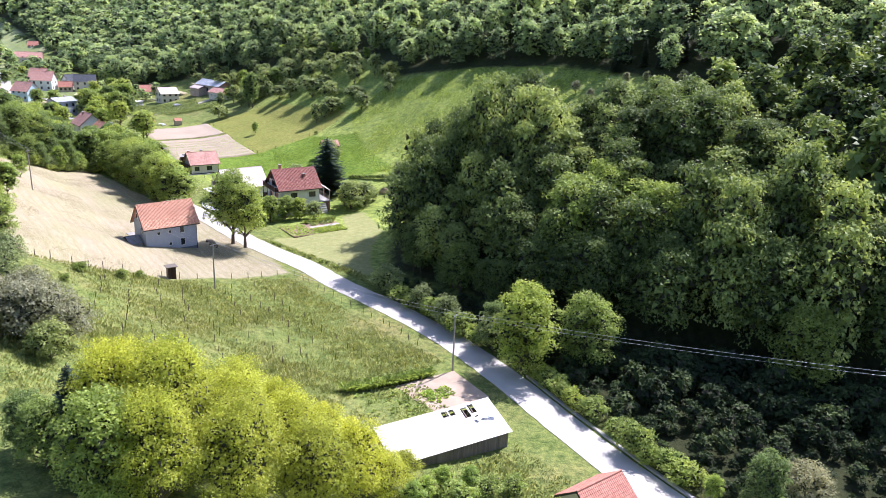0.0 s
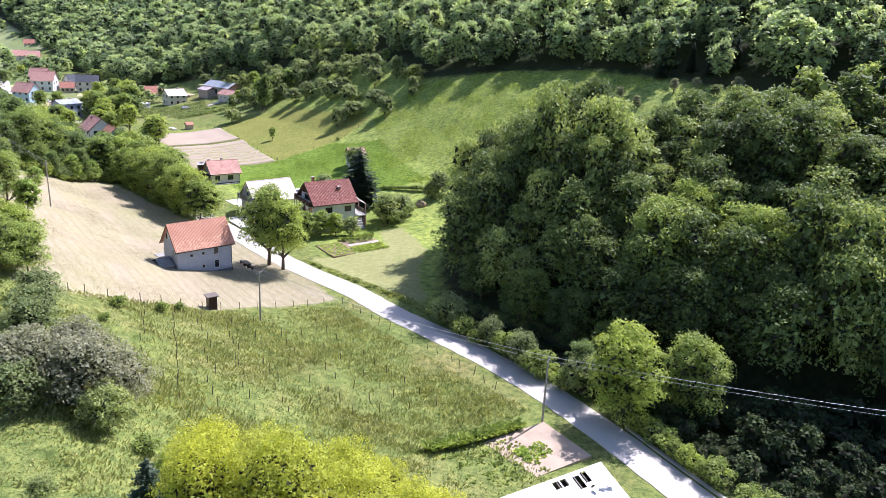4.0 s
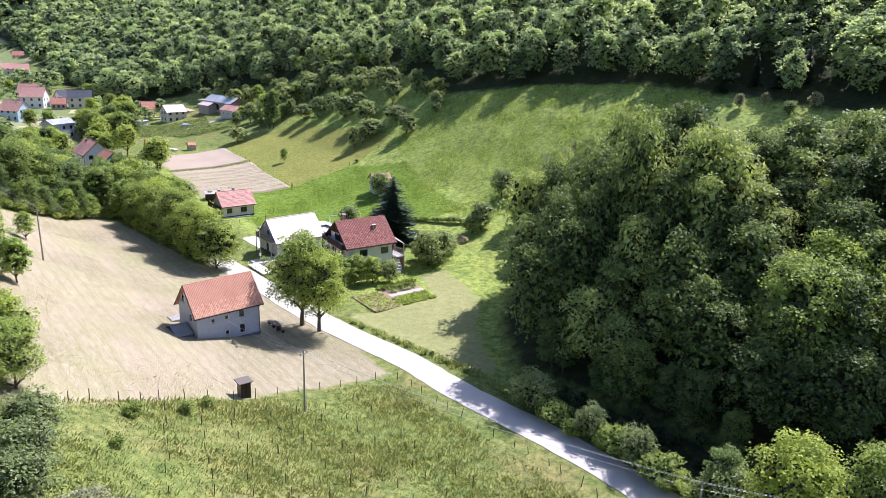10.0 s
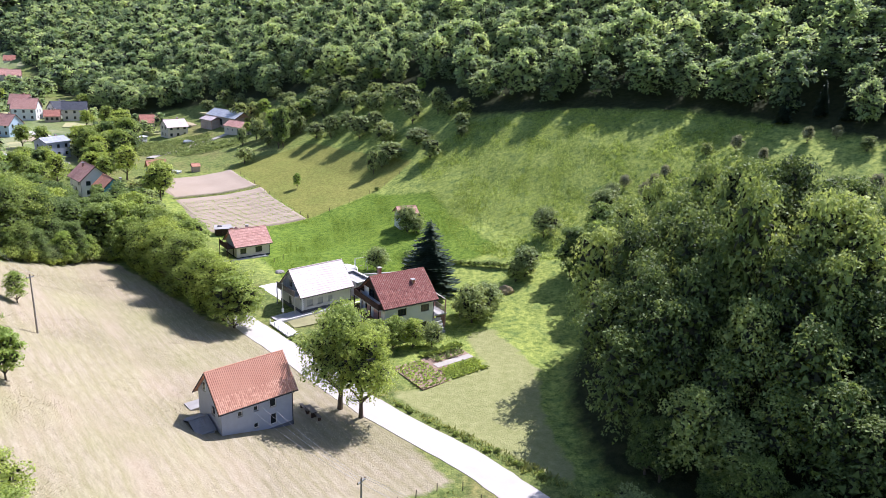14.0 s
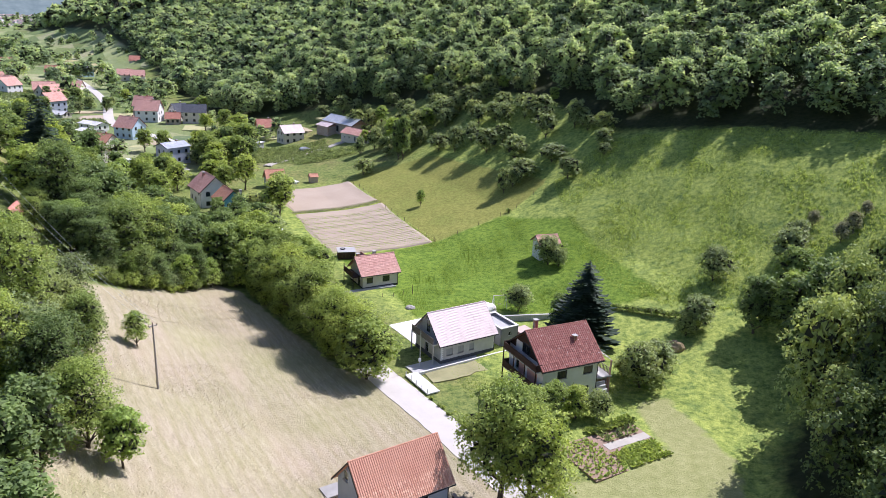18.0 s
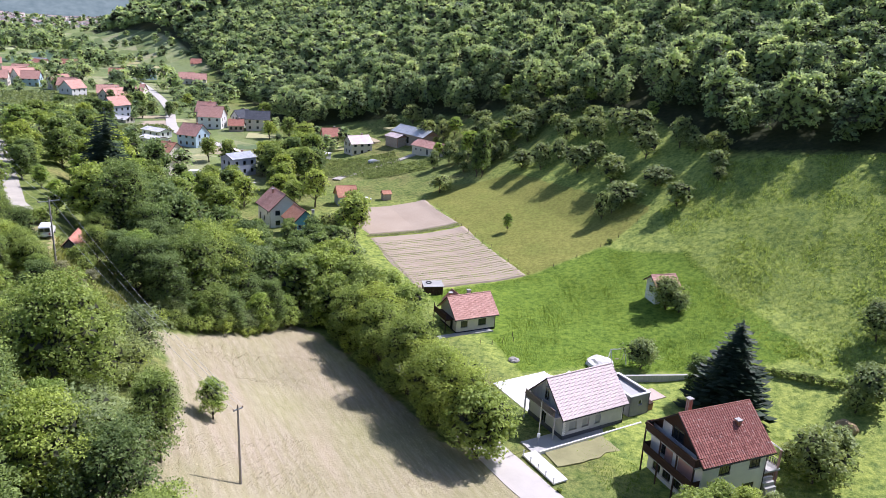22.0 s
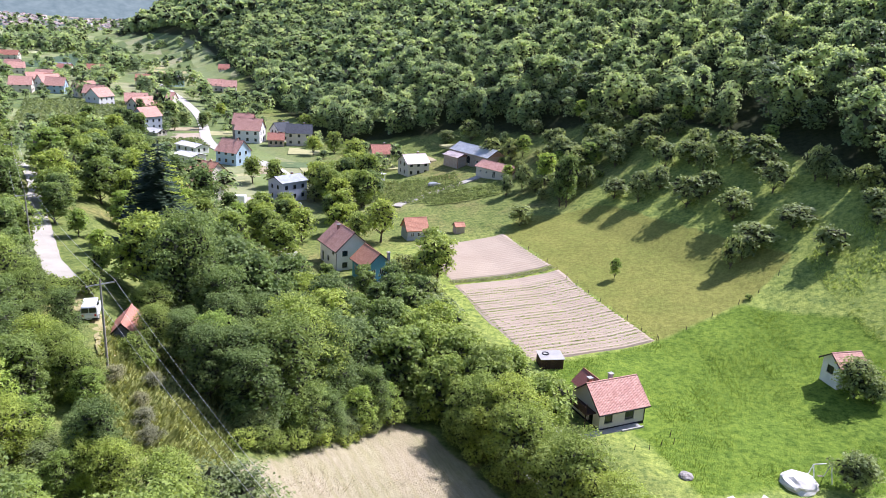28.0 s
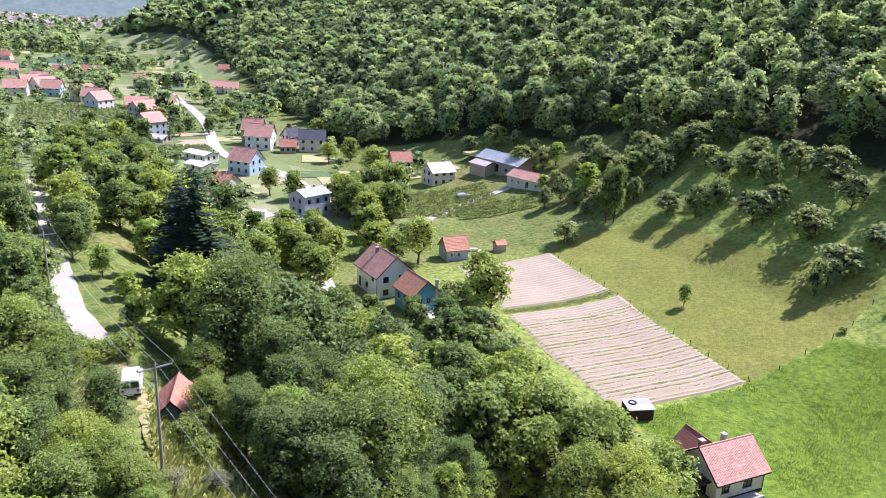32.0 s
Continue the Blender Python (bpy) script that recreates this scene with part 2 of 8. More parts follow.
def fast_mesh(name, verts, quads, material=None, parent=None, tris=None):
    """A mesh from arrays of corners and of quads (and triangles)."""
    me = bpy.data.meshes.new(name)
    verts = np.asarray(verts, np.float32)
    loops = np.asarray(quads, np.int32).ravel()
    counts = np.full(len(quads), 4, np.int32)
    if tris is not None and len(tris):
        loops = np.concatenate([loops, np.asarray(tris, np.int32).ravel()])
        counts = np.concatenate([counts, np.full(len(tris), 3, np.int32)])
    me.vertices.add(len(verts))
    me.vertices.foreach_set("co", verts.ravel())
    me.loops.add(len(loops))
    me.loops.foreach_set("vertex_index", loops)
    me.polygons.add(len(counts))
    me.polygons.foreach_set("loop_start", np.concatenate([[0], np.cumsum(counts)[:-1]]).astype(np.int32))
    me.polygons.foreach_set("use_smooth", np.zeros(len(counts), bool))
    me.update(calc_edges=True)
    if material:
        me.materials.append(material)
    ob = new(name, me)
    if parent:
        ob.parent = parent
    return ob


def part(name, bm, material, parent, label=""):
    me = bpy.data.meshes.new(name)
    bm.to_mesh(me)
    bm.free()
    if material:
        me.materials.append(material)
    ob = new(name, me)
    ob.parent = parent
    if label:
        ob["label"] = label
    return ob


def thing(name, x, y, z, rz, label, category, group="", kind=""):
    e = new(name)
    e.empty_display_size = 0.3
    e.matrix_basis = pose(x, y, z, 0, 0, rz)
    return tagged(e, label, category, group, kind)


def box(bm, x0, x1, y0, y1, z0, z1, m=None):
    vs = [bm.verts.new((x, y, z)) for x in (x0, x1) for y in (y0, y1) for z in (z0, z1)]
    for f in ((0, 1, 3, 2), (4, 6, 7, 5), (0, 4, 5, 1), (2, 3, 7, 6), (0, 2, 6, 4), (1, 5, 7, 3)):
        bm.faces.new([vs[i] for i in f])
    if m is not None:
        bmesh.ops.transform(bm, matrix=m, verts=vs)
    return vs


def boxes(*spans, bevel=0.0):
    bm = bmesh.new()
    for sp in spans:
        box(bm, *sp)
    if bevel:
        bmesh.ops.bevel(bm, geom=bm.edges[:], offset=bevel, segments=1, affect="EDGES")
    return bm


def tube(bm, points, radii, sides=8, cap=True):
    """A tapered round bar along points."""
    rings = []
    for i, p in enumerate(points):
        p = Vector(p)
        d = (Vector(points[min(i + 1, len(points) - 1)]) - Vector(points[max(i - 1, 0)])).normalized()
        u = d.cross(Vector((0.31, 0.17, 0.93)) if abs(d.z) < 0.9 else Vector((1, 0.1, 0))).normalized()
        w = d.cross(u)
        rings.append([bm.verts.new(p + radii[i] * (math.cos(2 * math.pi * k / sides) * u + math.sin(2 * math.pi * k / sides) * w)) for k in range(sides)])
    for a, b in zip(rings, rings[1:]):
        for k in range(sides):
            bm.faces.new((a[k], a[(k + 1) % sides], b[(k + 1) % sides], b[k]))
    if cap:
        bm.faces.new(rings[0][::-1])
        bm.faces.new(rings[-1])
    return rings


def cylinder(bm, p0, p1, r, sides=10):
    return tube(bm, [p0, p1], [r, r], sides)


# ---------------------------------------------------------------- ground
def ground_material():
    m = Nodes("ground_cover", 0.95, 0.0, 0.1)
    p = m.world_coords()
    big, mid, fine, grain = m.noise(p, 0.03, 3), m.noise(p, 0.16, 4), m.noise(p, 0.9, 4), m.noise(p, 5.0, 3)
    wob = m.math("MULTIPLY", m.math("SUBTRACT", m.noise(p, 0.35, 4), 0.5), 3.0)

    def zone(name, soft=0.5, wobble=1.0):
        a = m.math("ADD", m.attribute(name), m.math("MULTIPLY", wob, wobble))
        return m.math("ADD", m.math("MULTIPLY", a, 1.0 / soft), 0.5, True)

    streaky = m.noise(m.streaks(radians(-37), (1.0, 0.2, 1.0)), 3.2, 6, 0.7)
    tall = m.mix(fine, m.ramp(mid, [(0.3, (0.135, 0.18, 0.05)), (0.7, (0.225, 0.26, 0.08))]), m.ramp(grain, [(0.35, (0.11, 0.155, 0.045)), (0.7, (0.29, 0.31, 0.11))]))
    tall = m.mix(m.ramp(m.noise(p, 0.07, 5), [(0.48, 0.0), (0.72, 0.75)]), tall, m.ramp(grain, [(0.3, (0.22, 0.18, 0.08)), (0.7, (0.33, 0.27, 0.13))]))
    tall = m.mix(m.ramp(m.noise(p, 0.33, 5), [(0.5, 0.0), (0.7, 0.55)]), tall, (0.075, 0.125, 0.025))
    slope = m.mix(fine, m.ramp(mid, [(0.3, (0.235, 0.30, 0.065)), (0.7, (0.365, 0.42, 0.10))]), m.ramp(grain, [(0.35, (0.18, 0.25, 0.06)), (0.7, (0.43, 0.46, 0.15))]))
    slope = m.mix(m.ramp(m.noise(p, 0.42, 6), [(0.5, 0.0), (0.66, 0.7)]), slope, (0.12, 0.19, 0.06))
    bright = m.mix(fine, m.ramp(mid, [(0.3, (0.13, 0.21, 0.028)), (0.7, (0.20, 0.28, 0.042))]), m.ramp(grain, [(0.35, (0.105, 0.175, 0.022)), (0.7, (0.20, 0.28, 0.05))]))
    bright = m.mix(m.ramp(m.noise(p, 0.25, 5), [(0.52, 0.0), (0.7, 0.5)]), bright, (0.095, 0.17, 0.028))
    lawn = m.mix(fine, m.ramp(mid, [(0.3, (0.21, 0.225, 0.05)), (0.7, (0.31, 0.305, 0.075))]), m.ramp(grain, [(0.35, (0.17, 0.19, 0.04)), (0.7, (0.34, 0.325, 0.10))]))
    lawn = m.mix(m.ramp(m.noise(p, 0.11, 5), [(0.45, 0.0), (0.7, 0.5)]), lawn, (0.19, 0.23, 0.05))
    swath = m.wave(m.world_coords((1, 1, 1), radians(-37)), 0.36, 2.2)
    straw = m.mix(m.math("MULTIPLY", swath, 0.4), m.ramp(streaky, [(0.28, (0.265, 0.225, 0.15)), (0.52, (0.385, 0.33, 0.235)), (0.75, (0.47, 0.41, 0.305))]), m.ramp(grain, [(0.3, (0.26, 0.225, 0.13)), (0.75, (0.46, 0.41, 0.275))]))
    rows_ = m.wave(m.world_coords((1, 1, 1), radians(-37)), 0.19, 3.5)
    straw = m.mix(m.ramp(rows_, [(0.04, 0.42), (0.5, 0.0)]), straw, m.ramp(grain, [(0.3, (0.21, 0.185, 0.085)), (0.75, (0.34, 0.30, 0.17))]))
    straw = m.mix(m.ramp(m.noise(p, 0.04, 4), [(0.45, 0.0), (0.65, 0.55)]), straw, m.ramp(streaky, [(0.3, (0.28, 0.27, 0.12)), (0.7, (0.44, 0.41, 0.22))]))
    straw = m.mix(m.ramp(m.noise(m.streaks(radians(-37), (1.0, 0.25, 1.0)), 0.11, 3), [(0.5, 0.0), (0.66, 0.5)]), straw, m.ramp(grain, [(0.3, (0.36, 0.275, 0.205)), (0.7, (0.50, 0.40, 0.315))]))
    straw = m.mix(m.ramp(m.noise(p, 0.09, 5), [(0.45, 0.0), (0.72, 0.6)]), straw, m.ramp(streaky, [(0.3, (0.21, 0.205, 0.09)), (0.7, (0.33, 0.305, 0.17))]))
    mown = m.mix(m.math("MULTIPLY", m.noise(m.streaks(radians(35), (1.0, 0.3, 1.0)), 1.1, 4), 0.9), m.ramp(fine, [(0.3, (0.27, 0.28, 0.11)), (0.72, (0.44, 0.42, 0.21))]), m.ramp(grain, [(0.3, (0.17, 0.20, 0.06)), (0.75, (0.33, 0.33, 0.14))]))
    # forest floor; over the thicket this dark colour stands in for shade
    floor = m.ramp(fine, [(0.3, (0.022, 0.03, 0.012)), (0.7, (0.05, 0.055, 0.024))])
    col = m.mix(zone("right", 6.0, 2.0), tall, slope)
    col = m.mix(zone("lawn"), col, m.mix(0.6, lawn, m.mix(1.0, lawn, m.ramp(m.noise(p, 1.3, 5, 0.75), [(0.4, 0.62), (0.6, 1.2)]), "MULTIPLY")))
    col = m.mix(zone("bright", 1.2), col, bright)
    # weeds and tussocks in all the rough grass
    weeds = m.ramp(m.noise(p, 1.1, 6, 0.75), [(0.38, (0.5, 0.58, 0.5)), (0.5, (0.95, 0.97, 0.9)), (0.62, (1.35, 1.25, 1.15))])
    col = m.mix(m.math("SUBTRACT", 1.0, zone("lawn")), col, m.mix(1.0, col, weeds, "MULTIPLY"))
    col = m.mix(zone("mown", 0.8), col, mown)
    col = m.mix(zone("hay", 0.8), col, straw)
    cells = m.voronoi(m.streaks(radians(-30), (1.0, 0.4, 1.0)), 0.05)
    plots = m.mix(m.ramp(m.noise(p, 0.08, 4), [(0.4, 0.15), (0.65, 0.6)]), m.ramp(cells.outputs["Color"], [(0.25, (0.17, 0.23, 0.10)), (0.4, (0.42, 0.40, 0.26)), (0.55, (0.24, 0.31, 0.13)), (0.7, (0.38, 0.42, 0.22)), (0.8, (0.13, 0.19, 0.09))]), col)
    col = m.mix(m.math("MULTIPLY", zone("far", 30.0, 4.0), 0.85), col, plots)
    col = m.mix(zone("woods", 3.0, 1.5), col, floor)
    col = m.mix(m.ramp(big, [(0.35, 0.0), (0.75, 0.35)]), col, m.mix(1.0, col, (0.75, 0.8, 0.7), "MULTIPLY"))
    m.color(col)
    m.bump(m.math("ADD", m.math("MULTIPLY", fine, 0.6), m.math("MULTIPLY", grain, 0.5)), 0.9, 0.25)
    return m.mat


def spread(lo, a, b, hi, fine, n_lo, n_hi):
    """Grid lines: even between a and b, ever wider outside."""
    k = np.linspace(0, 1, n_lo)[:-1]
    left = a - (a - lo) * (1 - k) ** 3
    k = np.linspace(0, 1, n_hi)[1:]
    return np.concatenate([left, np.arange(a, b + fine / 2, fine), b + (hi - b) * k**3])


def wood_sd(x, y):
    """Signed distance (roughly) into the closed woods, and into the thicket, whose ground is darkened for shade."""
    s, a = -0.8 * x - 0.6 * y, -0.6 * x + 0.8 * y
    r = -s - 55
    spur = np.maximum(inside(SPUR_WOOD, x, y), inside(THICKET, x, y))
    hill = np.minimum(inside(HILL_WOOD, x, y), 60)
    return np.maximum(spur, hill)


SPUR_WOOD = [(114, 57), (78, 71), (50, 81), (32, 87), (19.5, 92), (12, 102), (2.5, 111), (-7.5, 118.5), (-8.5, 125), (-8.5, 134), (-7.5, 142), (-4, 149), (2, 158), (8, 165), (22, 166), (36, 162), (52, 156), (75, 150), (120, 142), (220, 110), (220, 40)]
THICKET = [(34, 47), (24.5, 62.5), (15, 80), (5, 96), (-5.5, 109), (-8, 118), (2.5, 111), (12, 102), (19.5, 92), (32, 87), (50, 81), (78, 71), (90, 50), (60, 44)]
HILL_WOOD = [(64, 176), (46, 204), (32, 222), (12, 240), (-14, 257), (-22, 270), (-30, 290), (-44, 312), (-62, 338), (-88, 352), (-116, 380), (-142, 392), (-170, 395), (-182, 402), (-215, 455), (-258, 505), (-290, 570), (-345, 650), (-480, 830), (-640, 1000), (-790, 1140), (-760, 1450), (-200, 1700), (500, 1100), (520, 320), (300, 40), (150, 60), (110, 150)]

gx = spread(-3200, -195, 75, 2600, 1.25, 40, 50)
gy = spread(-900, 42, 300, 4000, 1.25, 16, 70)
XX, YY = np.meshgrid(gx, gy, indexing="ij")
ZZ = height(XX, YY)
near = smooth(500, 150, np.abs(XX + 40)) * smooth(700, 300, YY)
rough = np.zeros_like(ZZ)
rng = np.random.default_rng(3)
for k in range(14):
    th, wl, ph = rng.uniform(0, 6.28), rng.uniform(5, 34), rng.uniform(0, 6.28)
    rough += wl / 34 * np.sin((XX * np.cos(th) + YY * np.sin(th)) * 6.283 / wl + ph)
ZZ = ZZ + 0.07 * rough * near * smooth(3, 8, along(ROAD, XX, YY)) * smooth(3, 8, along(UPPER_ROAD, XX, YY)) * (1 - smooth(0, 2, inside(PLOT, XX, YY)))
nx, ny = len(gx), len(gy)
idx = np.arange(nx * ny).reshape(nx, ny)
quads = np.stack([idx[:-1, :-1], idx[1:, :-1], idx[1:, 1:], idx[:-1, 1:]], -1).reshape(-1, 4)
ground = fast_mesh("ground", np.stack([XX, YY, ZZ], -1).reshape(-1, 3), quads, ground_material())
ground.data.polygons.foreach_set("use_smooth", np.ones(len(quads), bool))
SS = -0.8 * XX - 0.6 * YY
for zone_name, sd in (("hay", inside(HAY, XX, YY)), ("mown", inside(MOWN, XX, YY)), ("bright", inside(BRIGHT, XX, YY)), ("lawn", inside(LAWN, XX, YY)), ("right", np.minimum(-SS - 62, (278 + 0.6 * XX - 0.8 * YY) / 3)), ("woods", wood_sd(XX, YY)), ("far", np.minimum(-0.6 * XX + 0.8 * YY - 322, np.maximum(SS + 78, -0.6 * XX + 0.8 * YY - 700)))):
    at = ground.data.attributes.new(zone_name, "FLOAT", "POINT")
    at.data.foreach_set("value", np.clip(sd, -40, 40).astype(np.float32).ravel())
tagged(ground, "valley floor with hay field, tall grass and sloping meadows", "ground", kind="structure")


def ribbon(name, line, width, lift, material, step=1.5, crown=0.0, cells=4, jitter=0.0):
    """A strip of paving along a line, laid on the ground, with thickness at its edges."""
    pts = [Vector((*p, 0)) for p in line]
    out = []
    for p0, p1, p2, p3 in zip([pts[0]] + pts[:-2], pts[:-1], pts[1:], pts[2:] + [pts[-1]]):
        n = max(2, int((p2 - p1).length / step))
        for k in range(n):
            t = k / n
            out.append(0.5 * ((2 * p1) + (p2 - p0) * t + (2 * p0 - 5 * p1 + 4 * p2 - p3) * t * t + (3 * p1 - p0 - 3 * p2 + p3) * t**3))
    out.append(pts[-1])
    rr = random.Random(5)
    verts, faces = [], []
    cols = cells + 3
    for i, p in enumerate(out):
        d = (out[min(i + 1, len(out) - 1)] - out[max(i - 1, 0)]).normalized()
        nrm = Vector((d.y, -d.x, 0))
        w = width + rr.uniform(-jitter, jitter)
        for c in range(cols):
            u = -0.5 + (min(max(c - 1, 0), cells)) / cells
            q = p + nrm * w * u
            z = gz(q.x, q.y) + lift + 0.2 * float(smooth(230, 330, q.y)) + crown * (1 - 4 * u * u)
            if c in (0, cols - 1):
                z -= 0.4
            verts.append((q.x, q.y, z))
    for i in range(len(out) - 1):
        for c in range(cols - 1):
            a = i * cols + c
            faces.append((a, a + 1, a + 1 + cols, a + cols))
    ob = fast_mesh(name, verts, faces, material)
    return ob


def road_material():
    m = Nodes("pale_concrete_road", 0.85, 0, 0.3)
    p = m.world_coords()
    fine, mid = m.noise(p, 4.0, 4), m.noise(p, 0.35, 4)
    c = m.mix(fine, m.ramp(mid, [(0.3, (0.45, 0.42, 0.38)), (0.7, (0.57, 0.53, 0.475))]), (0.52, 0.485, 0.44))
    m.color(c).bump(fine, 0.3, 0.02)
    return m.mat


ROAD_MAT = road_material()
tagged(ribbon("road", ROAD, 4.4, 0.06, ROAD_MAT, 1.5, 0.05, 4, 0.15), "pale concrete country road along the valley floor", "road", kind="structure")
KERB_LINE = [(41.9, 34.0), (32.2, 49.5), (24.6, 60.7), (17.4, 73.3), (12.5, 82.8)]
tagged(ribbon("kerb", KERB_LINE, 0.35, 0.22, plain("kerb_concrete", (0.46, 0.44, 0.41), 0.9, 0, 0.25, 2, 0.4), 1.5, 0.0, 2, 0.03), "low weathered concrete kerb along the road", "kerb", kind="structure")
TRACK_MAT = plain("gravel_track", (0.44, 0.405, 0.35), 0.95, 0, 0.25, 1.2, 0.5)
tagged(ribbon("road", UPPER_ROAD, 2.7, 0.2, TRACK_MAT, 2.0, 0.03, 4, 0.3), "pale gravel road on the wooded bank", "road", kind="structure")
DRY_GRASS = plain("dry_trodden_grass", (0.36, 0.31, 0.15), 0.95, 0, 0.35, 1.5, 0.7)
tagged(ribbon("grass_track", [(-130, 176.6), (-126, 173.8), (-121.5, 170.4), (-117.5, 166.0), (-114.6, 162.6)], 2.0, 0.06, DRY_GRASS, 1.0, 0.02, 4, 0.5), "trodden dry grass track below the bank pole", "track", kind="structure")
tagged(ribbon("bare_yard", [(-50.0, 160.6), (-47.2, 162.4), (-44.2, 164.6), (-41.0, 167.4), (-38.6, 170.4)], 3.4, 0.07, plain("bare_dry_yard", (0.29, 0.275, 0.14), 0.95, 0, 0.35, 1.2, 0.6), 1.0, 0.0, 4, 0.6), "worn dry grass before the block house", "yard", kind="structure")


# ---------------------------------------------------------------- trees
def leaf_cloud(rng, blobs, count, size, flat=0.55, droop=0.0):
    """Leaf sprays over a crown of clumps, one triangle each."""
    weights = np.array([b[3] ** 2 for b in blobs])
    pick = rng.choice(len(blobs), count, p=weights / weights.sum())
    c = np.array([b[:3] for b in blobs])[pick]
    rad = np.array([b[3] for b in blobs])[pick]
    d = rng.normal(size=(count, 3))
    d[:, 2] = np.where(d[:, 2] < -0.5, -d[:, 2], d[:, 2])
    d /= np.linalg.norm(d, axis=1)[:, None]
    reach = np.where(rng.random(count) < 0.14, rng.uniform(1.05, 1.4, count), rng.uniform(0.7, 1.08, count))
    p = c + d * (rad * reach)[:, None] * np.array([1.08, 1.08, 0.7])
    # sprays lie like shingles over their clump: each clump has a lit and a shaded side
    nrm = d * flat + rng.normal(size=(count, 3)) * 0.5 + np.array([0, 0, 0.65])
    nrm /= np.linalg.norm(nrm, axis=1)[:, None]
    t = np.cross(nrm, rng.normal(size=(count, 3)))
    t /= np.linalg.norm(t, axis=1)[:, None]
    t[:, 2] -= droop
    b = np.cross(nrm, t)
    sz = size * rng.uniform(0.6, 1.4, count)[:, None]
    v = np.stack([p - t * sz * 0.8 - b * sz * 0.55, p + t * sz * 0.25 + b * sz * 0.9, p + t * sz - b * sz * 0.35], 1)
    return v.reshape(-1, 3), np.arange(count * 3).reshape(-1, 3)[:, ::-1]


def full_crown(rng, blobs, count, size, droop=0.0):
    """Leaf sprays over the clumps, and dark sprays inside that stand in for the crown's shade: corners, triangles and
    their material slots.
    """
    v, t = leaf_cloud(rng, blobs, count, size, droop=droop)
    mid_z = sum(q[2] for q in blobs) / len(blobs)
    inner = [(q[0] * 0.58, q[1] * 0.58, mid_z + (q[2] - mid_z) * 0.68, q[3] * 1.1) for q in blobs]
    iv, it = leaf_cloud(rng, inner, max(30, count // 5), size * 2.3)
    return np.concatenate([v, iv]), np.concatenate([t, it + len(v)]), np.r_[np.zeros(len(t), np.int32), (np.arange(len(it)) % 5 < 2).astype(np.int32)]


def crown_blobs(rng, h, radius, base, n, shape="round"):
    """Clumps that make up a crown between the heights base and h."""
    out = []
    mid, half = (h + base) / 2, (h - base) / 2
    ph = rng.uniform(0, 6.28, 4)
    n = int(n * 1.6)
    for k in range(n):
        th, u = k * 2.4 + rng.uniform(-0.4, 0.4), -0.88 + 1.83 * (k + 0.5) / n + rng.uniform(-0.06, 0.06)
        u = min(max(u, -0.95), 0.97)
        wide = math.sqrt(max(0.04, 1 - u * u)) if shape == "round" else max(0.28, 1 - 0.62 * abs(u) ** 1.3)
        if u < 0:
            wide = max(wide, 0.72)
        lobe = 1 + 0.16 * math.sin(2 * th + ph[0]) + 0.13 * math.sin(3 * th + ph[1] + 3 * u) + 0.08 * math.sin(5 * u + ph[2])
        rr = radius * wide * lobe * (rng.uniform(0.62, 0.88) if rng.random() < 0.85 else rng.uniform(0.2, 0.6))
        size = radius * rng.uniform(0.18, 0.37) * (30 / n) ** 0.28
        out.append((rr * math.cos(th), rr * math.sin(th), mid + u * (half - size * 0.5), size))
    for k in range(6):
        # the top of the crown
        rr, th = radius * (0.0 if k == 0 else rng.uniform(0.14, 0.34)), k * 1.26 + ph[3]
        out.append((rr * math.cos(th), rr * math.sin(th), h - radius * (0.26 + 0.5 * (rr / radius)), radius * rng.uniform(0.2, 0.28)))
    return out


def trunk_mesh(rng, h, base, r, blobs, limbs=6, stems=1):
    bm = bmesh.new()
    for s in range(stems):
        ox, oy = (0, 0) if stems == 1 else (0.35 * math.cos(s * 2.3), 0.35 * math.sin(s * 2.3))
        lean = rng.uniform(-0.4, 0.4, 2)
        pts = [(ox, oy, -0.5), (ox + lean[0] * 0.2, oy + lean[1] * 0.2, base * 0.5), (ox + lean[0] * 0.6, oy + lean[1] * 0.6, base), (ox + lean[0], oy + lean[1], base + (h - base) * 0.6)]
        tube(bm, pts, [r * 1.35, r, r * 0.8, r * 0.25], 7)
    for b in sorted(blobs, key=lambda q: q[2])[:limbs]:
        z0 = base * rng.uniform(0.75, 1.15)
        tube(bm, [(lean[0] * 0.5, lean[1] * 0.5, z0), (b[0] * 0.5, b[1] * 0.5, (z0 + b[2]) / 2 + 0.2), (b[0] * 0.95, b[1] * 0.95, b[2])], [r * 0.5, r * 0.3, r * 0.12], 5)
    return bm


def tree_kind(name, seed, h, radius, base, clumps, leaves, size, leaf, trunk_r, label, category="tree", shape="round", limbs=6, stems=1, droop=0.0):
    """One tree as a thing with trunk and crown, to be copied."""
    rng = np.random.default_rng(seed)
    blobs = crown_blobs(rng, h, radius, base, clumps, shape)
    root = thing(name, 0, 0, -500, 0, label, category)
    part("trunk", trunk_mesh(rng, h, base, trunk_r, blobs, limbs, stems), BARK, root)
    v, t, slot = full_crown(rng, blobs, leaves, size, droop)
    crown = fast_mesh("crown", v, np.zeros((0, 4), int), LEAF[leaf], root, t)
    crown.data.materials.append(CROWN_SHADE)
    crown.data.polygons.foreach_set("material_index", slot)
    return root


